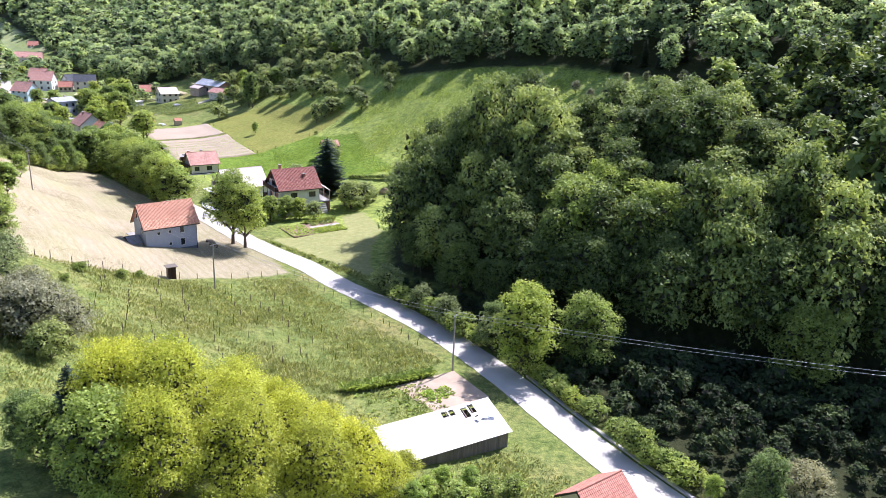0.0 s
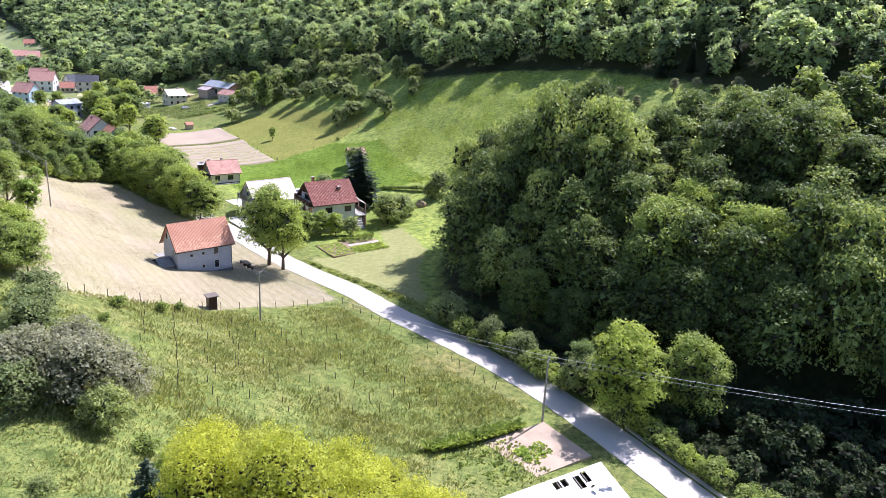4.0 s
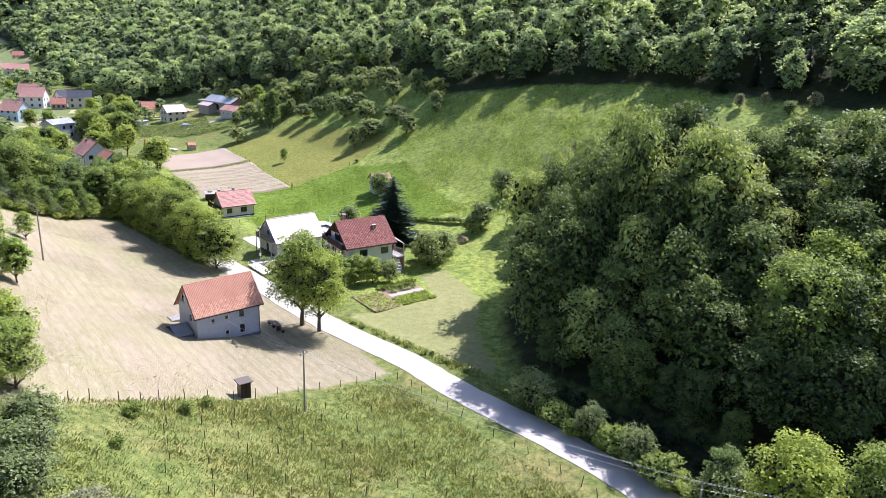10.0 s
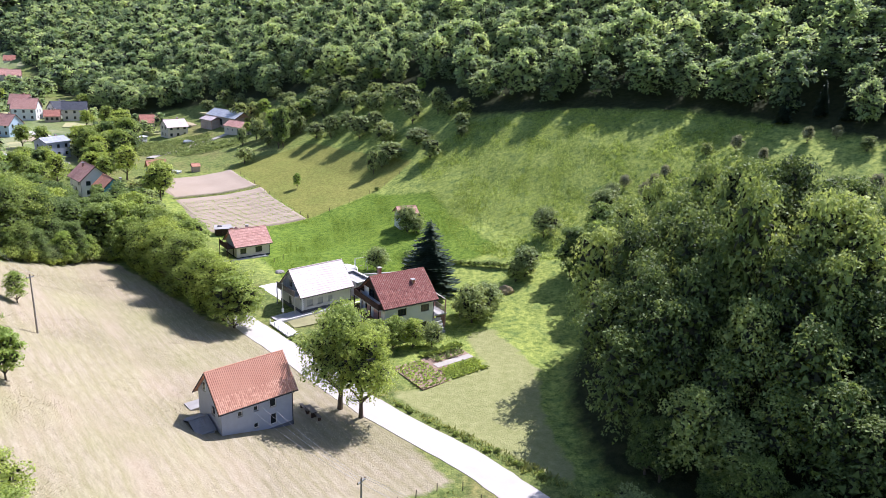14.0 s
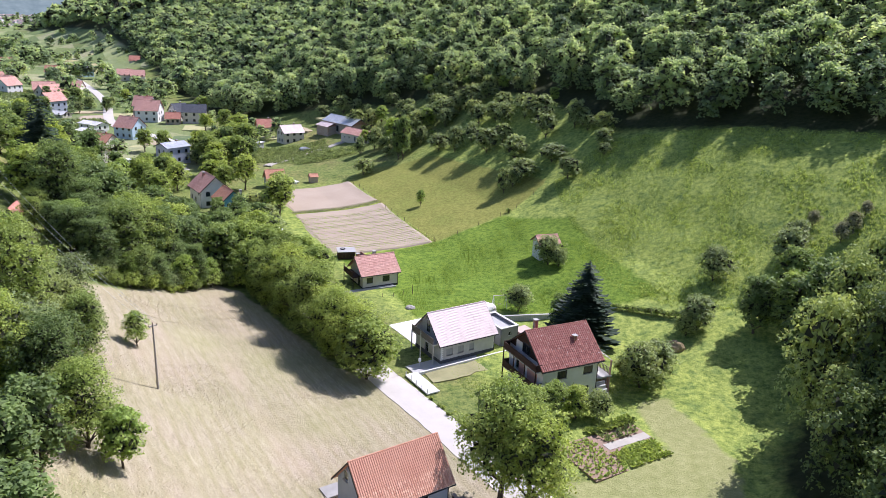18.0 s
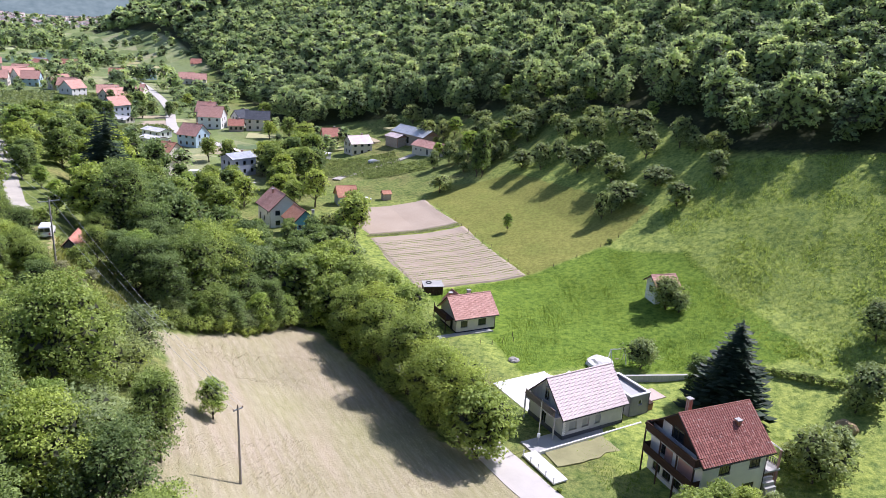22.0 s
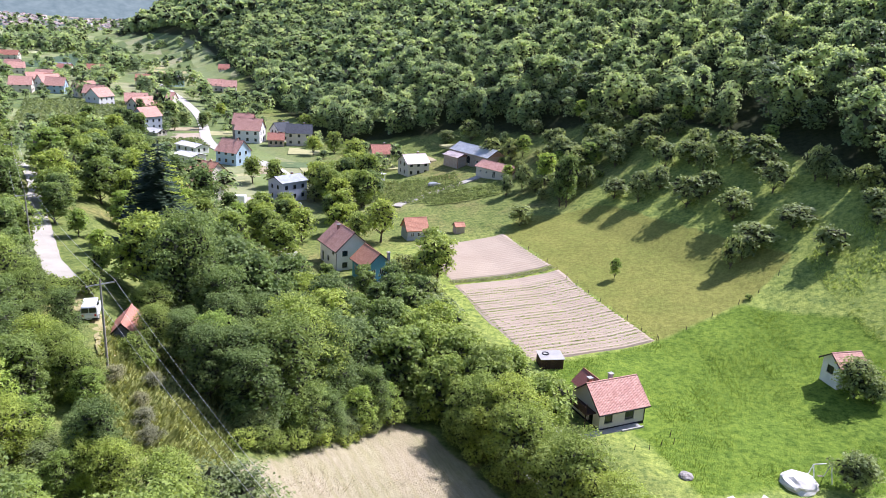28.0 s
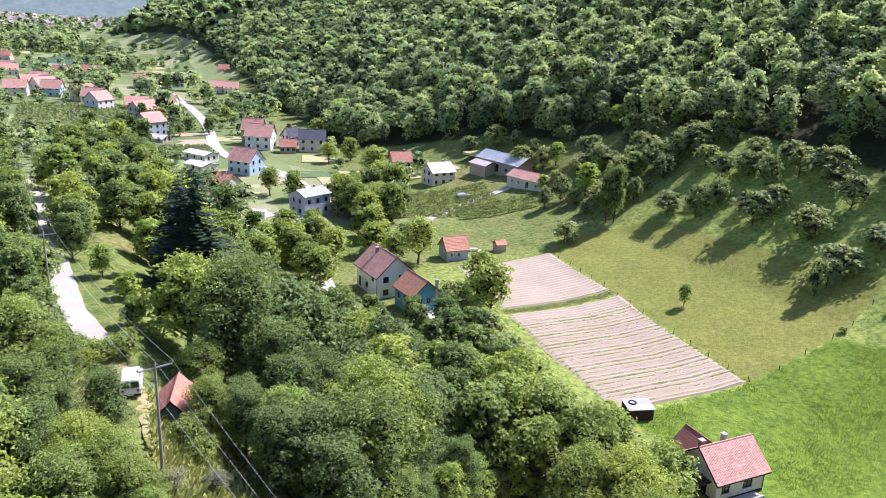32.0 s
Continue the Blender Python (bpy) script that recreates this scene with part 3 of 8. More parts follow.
def spruce_kind(name, seed, h, radius, label):
    rng = np.random.default_rng(seed)
    root = thing(name, 0, 0, -500, 0, label, "tree")
    bm = bmesh.new()
    tube(bm, [(0, 0, -0.4), (0, 0, h * 0.5), (0.05, 0, h * 0.97)], [0.28, 0.17, 0.03], 7)
    part("trunk", bm, BARK, root)
    vs, fs = [], []
    tiers = int(h * 2.0)
    n = 0
    for k in range(tiers):
        u = k / (tiers - 1)
        z = h * (0.08 + 0.9 * u)
        reach = radius * (1 - u) ** 0.62 * (0.9 + 0.2 * rng.random()) + 0.15
        for j in range(int(9 + 12 * (1 - u))):
            th = rng.uniform(0, 6.283)
            le = reach * rng.uniform(0.7, 1.1)
            d = np.array([math.cos(th), math.sin(th), -0.28 - 0.15 * rng.random()])
            side = np.array([-math.sin(th), math.cos(th), 0])
            p0 = np.array([0, 0, z + rng.uniform(-0.2, 0.2)])
            for q in range(4):
                a, b = q / 4, (q + 1.35) / 4
                w = le * 0.24 * (1.15 - a) + 0.08
                tip = p0 + d * le * b + np.array([0, 0, 0.16 * le * b * b])
                root_p = p0 + d * le * a
                mid_p = (tip + root_p) / 2
                vs += [root_p, mid_p + side * w - [0, 0, 0.12], tip, mid_p - side * w - [0, 0, 0.12]]
                fs += [(n, n + 1, n + 2), (n, n + 2, n + 3)]
                n += 4
    fast_mesh("crown", vs, np.zeros((0, 4), int), LEAF["spruce"], root, fs)
    return root


KINDS = {}
KIND_SPECS = (
    ("walnut", "walnut_tree", 11, 13, 5.0, 2.6, 26, 4200, 0.26, "walnut", 0.3, "broad green walnut tree beside the road", {}),
    ("walnut_b", "walnut_tree", 12, 12, 4.6, 0.5, 26, 4200, 0.26, "walnut", 0.26, "leafy green deciduous tree in the tree row", {}),
    ("wood_a", "deciduous_tree", 13, 13, 4.6, 1.0, 24, 4000, 0.26, "wood", 0.28, "dark green deciduous tree in the wood", {}),
    ("wood_b", "deciduous_tree", 14, 11, 3.6, 0.8, 20, 3000, 0.25, "wood", 0.24, "dark green slender deciduous tree", {"shape": "oval"}),
    ("locust", "locust_tree", 15, 12, 4.6, 2.5, 44, 6000, 0.165, "locust", 0.2, "yellow-green locust tree in light foliage", {"droop": 0.2}),
    ("fresh", "young_tree", 16, 8, 2.8, 0.9, 18, 2200, 0.22, "fresh", 0.14, "bright green young leafy tree", {}),
    ("orchard", "plum_tree", 17, 5.2, 2.7, 0.35, 17, 1500, 0.20, "orchard", 0.13, "low rounded plum tree in the orchard", {}),
    ("orchard_b", "apple_tree", 18, 6.4, 3.4, 0.5, 20, 2000, 0.21, "orchard", 0.16, "spreading apple tree on the meadow", {}),
    ("willow", "willow_tree", 19, 6.5, 3.6, 0.8, 20, 2600, 0.2, "willow", 0.2, "grey-green willow tree with dry twigs", {}),
    ("bush", "bush", 20, 2.2, 1.5, 0.1, 10, 800, 0.15, "walnut", 0.06, "low dense green bush", {"category": "bush"}),
)
for key, name, seed, h, rad, base, clumps, leaves, size, leaf, tr, label, more in KIND_SPECS:
    # each kind three times: for the foreground, the middle distance and the far valley
    for suffix, share, grow in (("", 2.4, 0.58), ("_close", 2.8, 0.47), ("_mid", 1.15, 0.95), ("_far", 0.5, 1.25)):
        KINDS[key + suffix] = tree_kind(name, seed, h, rad, base, int(1.5 * clumps) if suffix != "_far" else clumps, int(leaves * share), size * grow, leaf, tr, label, **more)
KINDS["spruce"] = KINDS["spruce_close"] = KINDS["spruce_mid"] = KINDS["spruce_far"] = spruce_kind("spruce_tree", 21, 15.5, 4.7, "tall dark green spruce")


POLE_CLEARING = [(-120.5, 168.5), (-116, 163), (-110.5, 156.5), (-104.5, 150.5), (-98, 149), (-102, 159), (-108, 166), (-116, 169)]


def set_tree(kind, x, y, scale=1.0, rz=0.0, sz=None, label="", group=""):
    """A copy of a tree kind on the ground; the clearing by the bank pole stays open."""
    if kind != "bush" and inside(POLE_CLEARING, x, y) > 0:
        kind, scale, sz = "bush", 0.7 * scale, None
    src = KINDS[kind + ("" if y < 140 and x > -60 else "_close" if math.hypot(x + 100, y - 148) < 42 else "_mid" if y < 215 else "_far")]
    ob = copy_thing(src, pose(x, y, gz(x, y), 0, 0, rz))
    ob.scale = (scale, scale, sz or scale)
    if label:
        ob["label"] = label
    if group:
        ob["group"] = group
    return ob


# closed woods: templates joined into one mesh
def wood_template(seed, h, radius, leaves, size, clumps, base=0.16, shape="round"):
    rng = np.random.default_rng(seed)
    blobs = crown_blobs(rng, h, radius, h * base, clumps, shape)
    return full_crown(rng, blobs, leaves, size)


def woods(name, places, templates, label, seed, mat=None, tall=None, even=0.0):
    rng = np.random.default_rng(seed)
    vs, fs, slots, tones, n = [], [], [], [], 0
    for x, y, sc in places:
        v, t, slot = templates[rng.integers(len(templates))]
        slots.append(slot)
        tones.append(np.full(len(v), rng.random(), np.float32))
        th = rng.uniform(0, 6.283)
        c, s = math.cos(th), math.sin(th)
        k = rng.choice([rng.uniform(0.6, 0.85), rng.uniform(0.8, 1.1), rng.uniform(1.05, 1.3)])
        k = sc * (k + even * (1 - k))
        w = np.stack([(v[:, 0] * c - v[:, 1] * s) * k, (v[:, 0] * s + v[:, 1] * c) * k, v[:, 2] * k * rng.uniform(0.85, 1.2) * (tall(x, y) if tall else 1.0)], 1) + [x, y, gz(x, y)]
        vs.append(w)
        fs.append(t + n)
        n += len(v)
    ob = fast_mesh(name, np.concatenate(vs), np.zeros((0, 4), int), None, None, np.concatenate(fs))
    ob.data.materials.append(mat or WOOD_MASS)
    ob.data.materials.append(CROWN_SHADE)
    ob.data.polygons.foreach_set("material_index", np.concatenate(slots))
    ob.data.attributes.new("tone", "FLOAT", "POINT").data.foreach_set("value", np.concatenate(tones))
    return tagged(ob, label, "woods", kind="stuff")


def wood_mass_material(name, tones, through=0.42, rough=0.55, spec=0.25):
    m = Nodes(name, rough, 0.0, spec)
    p = m.world_coords()
    patch, clump = m.noise(p, 0.11, 3), m.noise(p, 0.5, 3)
    f = m.math("ADD", m.math("MULTIPLY", m.island(), 0.2), m.math("ADD", m.math("MULTIPLY", clump, 0.3), m.math("MULTIPLY", patch, 0.3)))
    f = m.math("ADD", f, m.math("MULTIPLY", m.attribute("tone"), 0.4))
    col = m.ramp(f, tones)
    m.color(col)
    tr = m.tree.nodes.new("ShaderNodeBsdfTranslucent")
    m.tree.links.new(m.mix(1.0, col, (1.27, 1.22, 0.8), "MULTIPLY"), tr.inputs["Color"])
    sh = m.tree.nodes.new("ShaderNodeMixShader")
    sh.inputs[0].default_value = through
    m.tree.links.new(m.bsdf.outputs[0], sh.inputs[1])
    m.tree.links.new(tr.outputs[0], sh.inputs[2])
    m.tree.links.new(sh.outputs[0], m.tree.nodes["Material Output"].inputs["Surface"])
    return m.mat


WOOD_MASS = wood_mass_material("leaf_oak_wood", [(0.3, (0.06, 0.092, 0.036)), (0.6, (0.21, 0.28, 0.088)), (0.9, (0.52, 0.59, 0.2))], 0.36, 0.55, 0.2)
# paler and bluer leaves for distant trees: haze mixed into the colour
WOOD_HAZY = wood_mass_material("leaf_hazy_wood", [(0.3, (0.12, 0.175, 0.11)), (0.6, (0.37, 0.48, 0.25)), (0.9, (0.62, 0.70, 0.36))], 0.56)


def scatter(poly, step, seed, edge=0.0, jitter=0.45, keep=None):
    rng = np.random.default_rng(seed)
    xs, ys = [p[0] for p in poly], [p[1] for p in poly]
    gxs, gys = np.arange(min(xs), max(xs), step), np.arange(min(ys), max(ys), step)
    x, y = (q.ravel() for q in np.meshgrid(gxs, gys))
    x, y = x + rng.uniform(-jitter, jitter, len(x)) * step, y + rng.uniform(-jitter, jitter, len(y)) * step
    ok = inside(poly, x, y) > edge
    if keep is not None:
        ok &= keep(x, y)
    return list(zip(x[ok], y[ok]))


near_t = [wood_template(30 + k, 13.0, 4.2, 2700, 0.2, 40) for k in range(6)]
far_t = [wood_template(40 + k, 12.5 + k % 3, 4.3, 620, 0.4, 22, 0.34, "oval" if k % 3 == 2 else "round") for k in range(8)]
edge_t = [wood_template(60 + k, 12.5, 4.2, 800, 0.38, 24, 0.06) for k in range(5)]
vfar_t = [wood_template(50 + k, 13.0, 5.0, 90, 1.2, 8) for k in range(4)]
bush_t = [wood_template(70 + k, 12.0, 5.0, 240, 0.75, 12, 0.05) for k in range(4)]
spur_places = [(x, y, 0.94 + 0.2 * float(smooth(24, 40, x) * smooth(106, 88, y))) for x, y in scatter(SPUR_WOOD, 4.5, 1, 1.0, keep=lambda x, y: (y > 44) & (x < 84))]


def spur_tall(x, y):
    """The wood is tallest round the nose of the spur and along its foot above the road."""
    nose = smooth(112, 122, y) * smooth(178, 166, y) * smooth(22, 12, x) * (0.22 + 0.38 * smooth(-7, 1, x))
    foot = 0.28 * smooth(22, 36, x) * smooth(108, 90, y)
    return 1.0 + float(nose + foot)


woods("spur_woods", [q for q in spur_places if q[0] + 0.25 * (q[1] - 100) < 56], near_t, "dense dark green deciduous wood on the spur", 2, tall=spur_tall, even=0.5)
woods("spur_top_woods", [q for q in spur_places if q[0] + 0.25 * (q[1] - 100) >= 56], edge_t, "dense deciduous wood on top of the spur", 9, tall=spur_tall)
hill_places = [(x, y, 0.88) for x, y in scatter(HILL_WOOD, 5.9, 3, 1.5, keep=lambda x, y: (y < 470) & (-0.8 * x - 0.6 * y > -242) & (inside(SPUR_WOOD, x, y) < 2))]
woods("hill_woods", [q for q in hill_places if inside(HILL_WOOD, q[0], q[1]) >= 9], far_t, "dense deciduous wood on the long hillside", 4, WOOD_HAZY)
woods("hill_edge_woods", [q for q in hill_places if inside(HILL_WOOD, q[0], q[1]) < 9], edge_t, "leafy edge of the hillside wood", 14, WOOD_HAZY)
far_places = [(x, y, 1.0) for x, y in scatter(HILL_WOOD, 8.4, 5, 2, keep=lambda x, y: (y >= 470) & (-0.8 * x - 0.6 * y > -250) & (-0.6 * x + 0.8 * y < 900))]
woods("far_woods", far_places, bush_t, "distant wooded hill", 6, WOOD_HAZY)
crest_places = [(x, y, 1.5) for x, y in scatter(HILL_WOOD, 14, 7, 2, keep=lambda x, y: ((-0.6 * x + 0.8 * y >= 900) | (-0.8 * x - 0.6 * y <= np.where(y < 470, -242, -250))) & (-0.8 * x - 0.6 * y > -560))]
woods("crest_woods", crest_places, vfar_t, "distant wooded crest of the hill", 7, WOOD_HAZY)
# undergrowth below the spur: the wood's deep shade is put into the leaf colour
THICKET_SHADE = wood_mass_material("leaf_thicket_shade", [(0.3, (0.02, 0.034, 0.016)), (0.6, (0.05, 0.075, 0.03)), (0.9, (0.12, 0.16, 0.06))], 0.2, 0.6, 0.1)
woods("spur_thicket", [(x, y, 0.14 + 0.16 * float(smooth(-27, -5, inside(SPUR_WOOD, x, y)) * smooth(10, 24, x))) for x, y in scatter(THICKET, 2.1, 12, 0.5, 0.6, keep=lambda x, y: x < 72)], bush_t, "low undergrowth between the road and the wood, coloured dark as its shade", 13, THICKET_SHADE)


# ---------------------------------------------------------------- building materials
def tile_material(name, a, b, stain, course=0.33, patchy=0.6, spots=1.1):
    """Clay tiles: rounded rows up the slope, every patch of tiles its own shade."""
    m = Nodes(name, 0.78, 0, 0.3)
    v = m.coords()
    cell = m.voronoi(m.coords("Object", (3.6, 3.0, 3.0)), 1.0)
    col = m.ramp(m.math("ADD", m.math("MULTIPLY", cell.outputs["Color"], 0.55), m.math("MULTIPLY", m.noise(v, 0.5, 4), 0.5)), [(0.25, a), (0.75, b)])
    col = m.mix(m.ramp(m.noise(v, spots, 6, 0.7), [(0.56, 0.0), (0.68, patchy)]), col, stain)
    m.color(col)
    wv = m.wave(v, 1.43, 0.0, "X")
    m.bump(wv, 0.55, 0.04)
    return m.mat


def sheet_material(name, a, b, stain, scale=1.9, metal=0.0, rough=0.45):
    """Corrugated or trapezoid sheet with streaks."""
    m = Nodes(name, rough, metal, 0.5)
    v = m.coords()
    streak = m.noise(m.coords("Object", (2.5, 0.35, 0.35)), 1.2, 5)
    col = m.mix(m.ramp(streak, [(0.5, 0.0), (0.75, 0.6)]), m.ramp(m.noise(v, 0.6, 4), [(0.3, a), (0.7, b)]), stain)
    m.color(col)
    m.bump(m.wave(v, scale, 0.0, "X"), 0.5, 0.03)
    return m.mat


def plank_material(name, a, b):
    m = Nodes(name, 0.85, 0, 0.2)
    v = m.coords()
    grain = m.noise(m.coords("Object", (6, 6, 0.5)), 2.0, 5)
    col = m.mix(grain, a, m.ramp(m.random(), [(0.0, a), (1.0, b)]))
    m.color(col).bump(grain, 0.5, 0.02)
    return m.mat


def glass_material():
    m = Nodes("window_glass", 0.06, 0.0, 0.6)
    m.color((0.02, 0.025, 0.03))
    return m.mat


def block_material(name, c, joint, w=0.4, h=0.2):
    m = Nodes(name, 0.9, 0, 0.2)
    br = m.tree.nodes.new("ShaderNodeTexBrick")
    v = m.coords()
    m.tree.links.new(v, br.inputs["Vector"])
    br.inputs["Color1"].default_value, br.inputs["Color2"].default_value = (*c, 1), (*[x * 0.85 for x in c], 1)
    br.inputs["Mortar"].default_value = (*joint, 1)
    br.inputs["Scale"].default_value, br.inputs["Brick Width"].default_value, br.inputs["Row Height"].default_value = 1.0, w, h
    m.color(m.mix(m.ramp(m.noise(v, 1.0, 5), [(0.4, 0.0), (0.7, 0.35)]), br.outputs["Color"], tuple(x * 0.7 for x in c)))
    return m.mat


ROOF = {
    "orange": tile_material("roof_orange_tile", (0.50, 0.215, 0.135), (0.64, 0.33, 0.225), (0.42, 0.20, 0.14), 0.33, 0.3),
    "red": tile_material("roof_old_red_tile", (0.22, 0.08, 0.06), (0.33, 0.13, 0.10), (0.56, 0.43, 0.36), 0.33, 0.8, 3.2),
    "salmon": tile_material("roof_salmon_tile", (0.50, 0.25, 0.20), (0.67, 0.39, 0.32), (0.40, 0.22, 0.19)),
    "brick": tile_material("roof_brick_tile", (0.42, 0.165, 0.12), (0.56, 0.26, 0.19), (0.33, 0.16, 0.13)),
    "pink": sheet_material("roof_pink_sheet", (0.66, 0.53, 0.50), (0.76, 0.635, 0.605), (0.53, 0.41, 0.39), 1.6),
    "white": sheet_material("roof_white_sheet", (0.74, 0.72, 0.70), (0.82, 0.80, 0.78), (0.56, 0.51, 0.47), 1.9),
    "metal": sheet_material("roof_grey_sheet", (0.50, 0.52, 0.55), (0.62, 0.64, 0.66), (0.36, 0.34, 0.33), 1.9, 0.2, 0.35),
    "dull": sheet_material("roof_dull_sheet", (0.20, 0.21, 0.22), (0.28, 0.29, 0.30), (0.16, 0.15, 0.15), 1.9, 0.0, 0.7),
    "slate": tile_material("roof_dark_slate", (0.055, 0.06, 0.075), (0.09, 0.10, 0.12), (0.12, 0.12, 0.13)),
    "rust": sheet_material("roof_rusty_sheet", (0.28, 0.10, 0.07), (0.38, 0.15, 0.10), (0.20, 0.10, 0.08)),
}
WALL = {
    "grey": plain("render_blue_grey", (0.37, 0.41, 0.49), 0.9, 0, 0.12),
    "white": plain("plaster_white", (0.74, 0.73, 0.70), 0.85, 0, 0.08),
    "cream": plain("plaster_cream", (0.66, 0.60, 0.52), 0.85, 0, 0.1),
    "block": block_material("concrete_block", (0.43, 0.445, 0.475), (0.52, 0.52, 0.51)),
    "dark_block": block_material("dark_concrete_block", (0.22, 0.23, 0.25), (0.3, 0.3, 0.31)),
    "brick": block_material("hollow_clay_brick", (0.42, 0.19, 0.12), (0.45, 0.38, 0.32), 0.26, 0.14),
    "teal": plain("paint_teal", (0.10, 0.30, 0.36), 0.8, 0, 0.1),
    "blue": plain("paint_pale_blue", (0.42, 0.55, 0.66), 0.8, 0, 0.08),
    "pink": plain("paint_dusty_pink", (0.50, 0.30, 0.26), 0.85, 0, 0.15),
}
GLASS = glass_material()
FRAME_DARK, FRAME_WHITE = plain("frame_dark_wood", (0.035, 0.03, 0.028), 0.6), plain("frame_white", (0.8, 0.8, 0.79), 0.5)
SHUTTER = plain("roller_shutter_grey", (0.34, 0.35, 0.36), 0.6)
TIMBER_DARK = plank_material("dark_timber", (0.055, 0.032, 0.024), (0.11, 0.065, 0.05))
TIMBER_GREY = plank_material("weathered_timber", (0.17, 0.145, 0.125), (0.30, 0.26, 0.225))
CONCRETE = plain("concrete_pale", (0.43, 0.42, 0.40), 0.9, 0, 0.12, 2)
# lighter copy of the concrete, with the sun's brightness put into its colour
CONCRETE_SUNLIT = plain("concrete_sunlit_slab", (0.70, 0.69, 0.67), 0.9, 0, 0.08, 2)
STEEL = plain("galvanised_steel", (0.45, 0.46, 0.47), 0.4, 0.7, 0.1)
BLACK = plain("black_plastic", (0.02, 0.02, 0.022), 0.5)
SOIL = plain("bare_soil", (0.30, 0.21, 0.155), 0.95, 0, 0.25, 1.5, 0.6)


# ---------------------------------------------------------------- houses
def wall_slab(width, tall, holes, thick=0.25):
    """A wall with real openings: u along x from 0, v up, thickness towards +y. holes: (u0, u1, v0, v1)."""
    us = sorted({0.0, width, *[h[0] for h in holes], *[h[1] for h in holes]})
    vs = sorted({0.0, tall, *[h[2] for h in holes], *[h[3] for h in holes]})
    bm = bmesh.new()
    vert = {}

    def at(i, j, k):
        if (i, j, k) not in vert:
            vert[i, j, k] = bm.verts.new((us[i], thick * k, vs[j]))
        return vert[i, j, k]

    def solid(i, j):
        if not (0 <= i < len(us) - 1 and 0 <= j < len(vs) - 1):
            return False
        cu, cv = (us[i] + us[i + 1]) / 2, (vs[j] + vs[j + 1]) / 2
        return not any(h[0] < cu < h[1] and h[2] < cv < h[3] for h in holes)

    for i in range(len(us) - 1):
        for j in range(len(vs) - 1):
            if not solid(i, j):
                continue
            bm.faces.new((at(i, j, 0), at(i + 1, j, 0), at(i + 1, j + 1, 0), at(i, j + 1, 0)))
            bm.faces.new((at(i, j, 1), at(i, j + 1, 1), at(i + 1, j + 1, 1), at(i + 1, j, 1)))
            for di, dj, p, q in ((-1, 0, (i, j), (i, j + 1)), (1, 0, (i + 1, j + 1), (i + 1, j)), (0, -1, (i + 1, j), (i, j)), (0, 1, (i, j + 1), (i + 1, j + 1))):
                if not solid(i + di, j + dj):
                    bm.faces.new((at(*p, 0), at(*q, 0), at(*q, 1), at(*p, 1)))
    return bm


def window_part(parent, m, w, h, frame=FRAME_WHITE, glass=GLASS, bars=1, sill=True, name="window", depth=0.1):
    """A window in its opening: frame with mullions, panes and a sill. m puts its lower left outer corner."""
    f = 0.07
    spans = [(0, f, depth, depth + 0.06, 0, h), (w - f, w, depth, depth + 0.06, 0, h), (f, w - f, depth, depth + 0.06, 0, f), (f, w - f, depth, depth + 0.06, h - f, h)]
    for k in range(bars):
        c = w * (k + 1) / (bars + 1)
        spans.append((c - 0.03, c + 0.03, depth, depth + 0.06, f, h - f))
    bm = boxes(*spans)
    ob = part(name, bm, frame, parent)
    ob.matrix_basis = m
    part("pane", boxes((f, w - f, depth + 0.02, depth + 0.04, f, h - f)), glass, ob)
    if sill:
        part("sill", boxes((-0.06, w + 0.06, -0.06, depth, -0.05, 0)), CONCRETE, ob)
    return ob


def roof_slope(L, run, rise, over, thick=0.1, courses=0.33):
    """One slope as overlapping courses; ridge at the origin along x, falling towards -y."""
    length = math.hypot(run, rise)
    n = max(4, int(length / courses))
    ang = math.atan2(rise, run)
    bm = bmesh.new()
    prof = []
    for k in range(n):
        a, b = length * k / n, length * (k + 1) / n
        prof += [(a, 0.015), (b, 0.05)]
    prof += [(length, -thick), (0, -thick)]
    ring = []
    for xx in (-L / 2 - over, L / 2 + over):
        row = []
        for s, t in prof:
            row.append(bm.verts.new((xx, -s * math.cos(ang) + t * math.sin(ang) * -1, -s * math.sin(ang) + t * math.cos(ang))))
        ring.append(row)
    for k in range(len(prof)):
        q = (k + 1) % len(prof)
        bm.faces.new((ring[0][k], ring[1][k], ring[1][q], ring[0][q]))
    bm.faces.new(ring[0][::-1])
    bm.faces.new(ring[1])
    bmesh.ops.recalc_face_normals(bm, faces=bm.faces[:])
    return bm


def chimney_part(root, x, y, z0, z1, mat, w=0.5):
    c = part("chimney", boxes((x - w / 2, x + w / 2, y - w / 2, y + w / 2, z0, z1)), mat, root)
    part("cap", boxes((x - w * 0.68, x + w * 0.68, y - w * 0.68, y + w * 0.68, z1, z1 + 0.1)), CONCRETE, c)
    return c


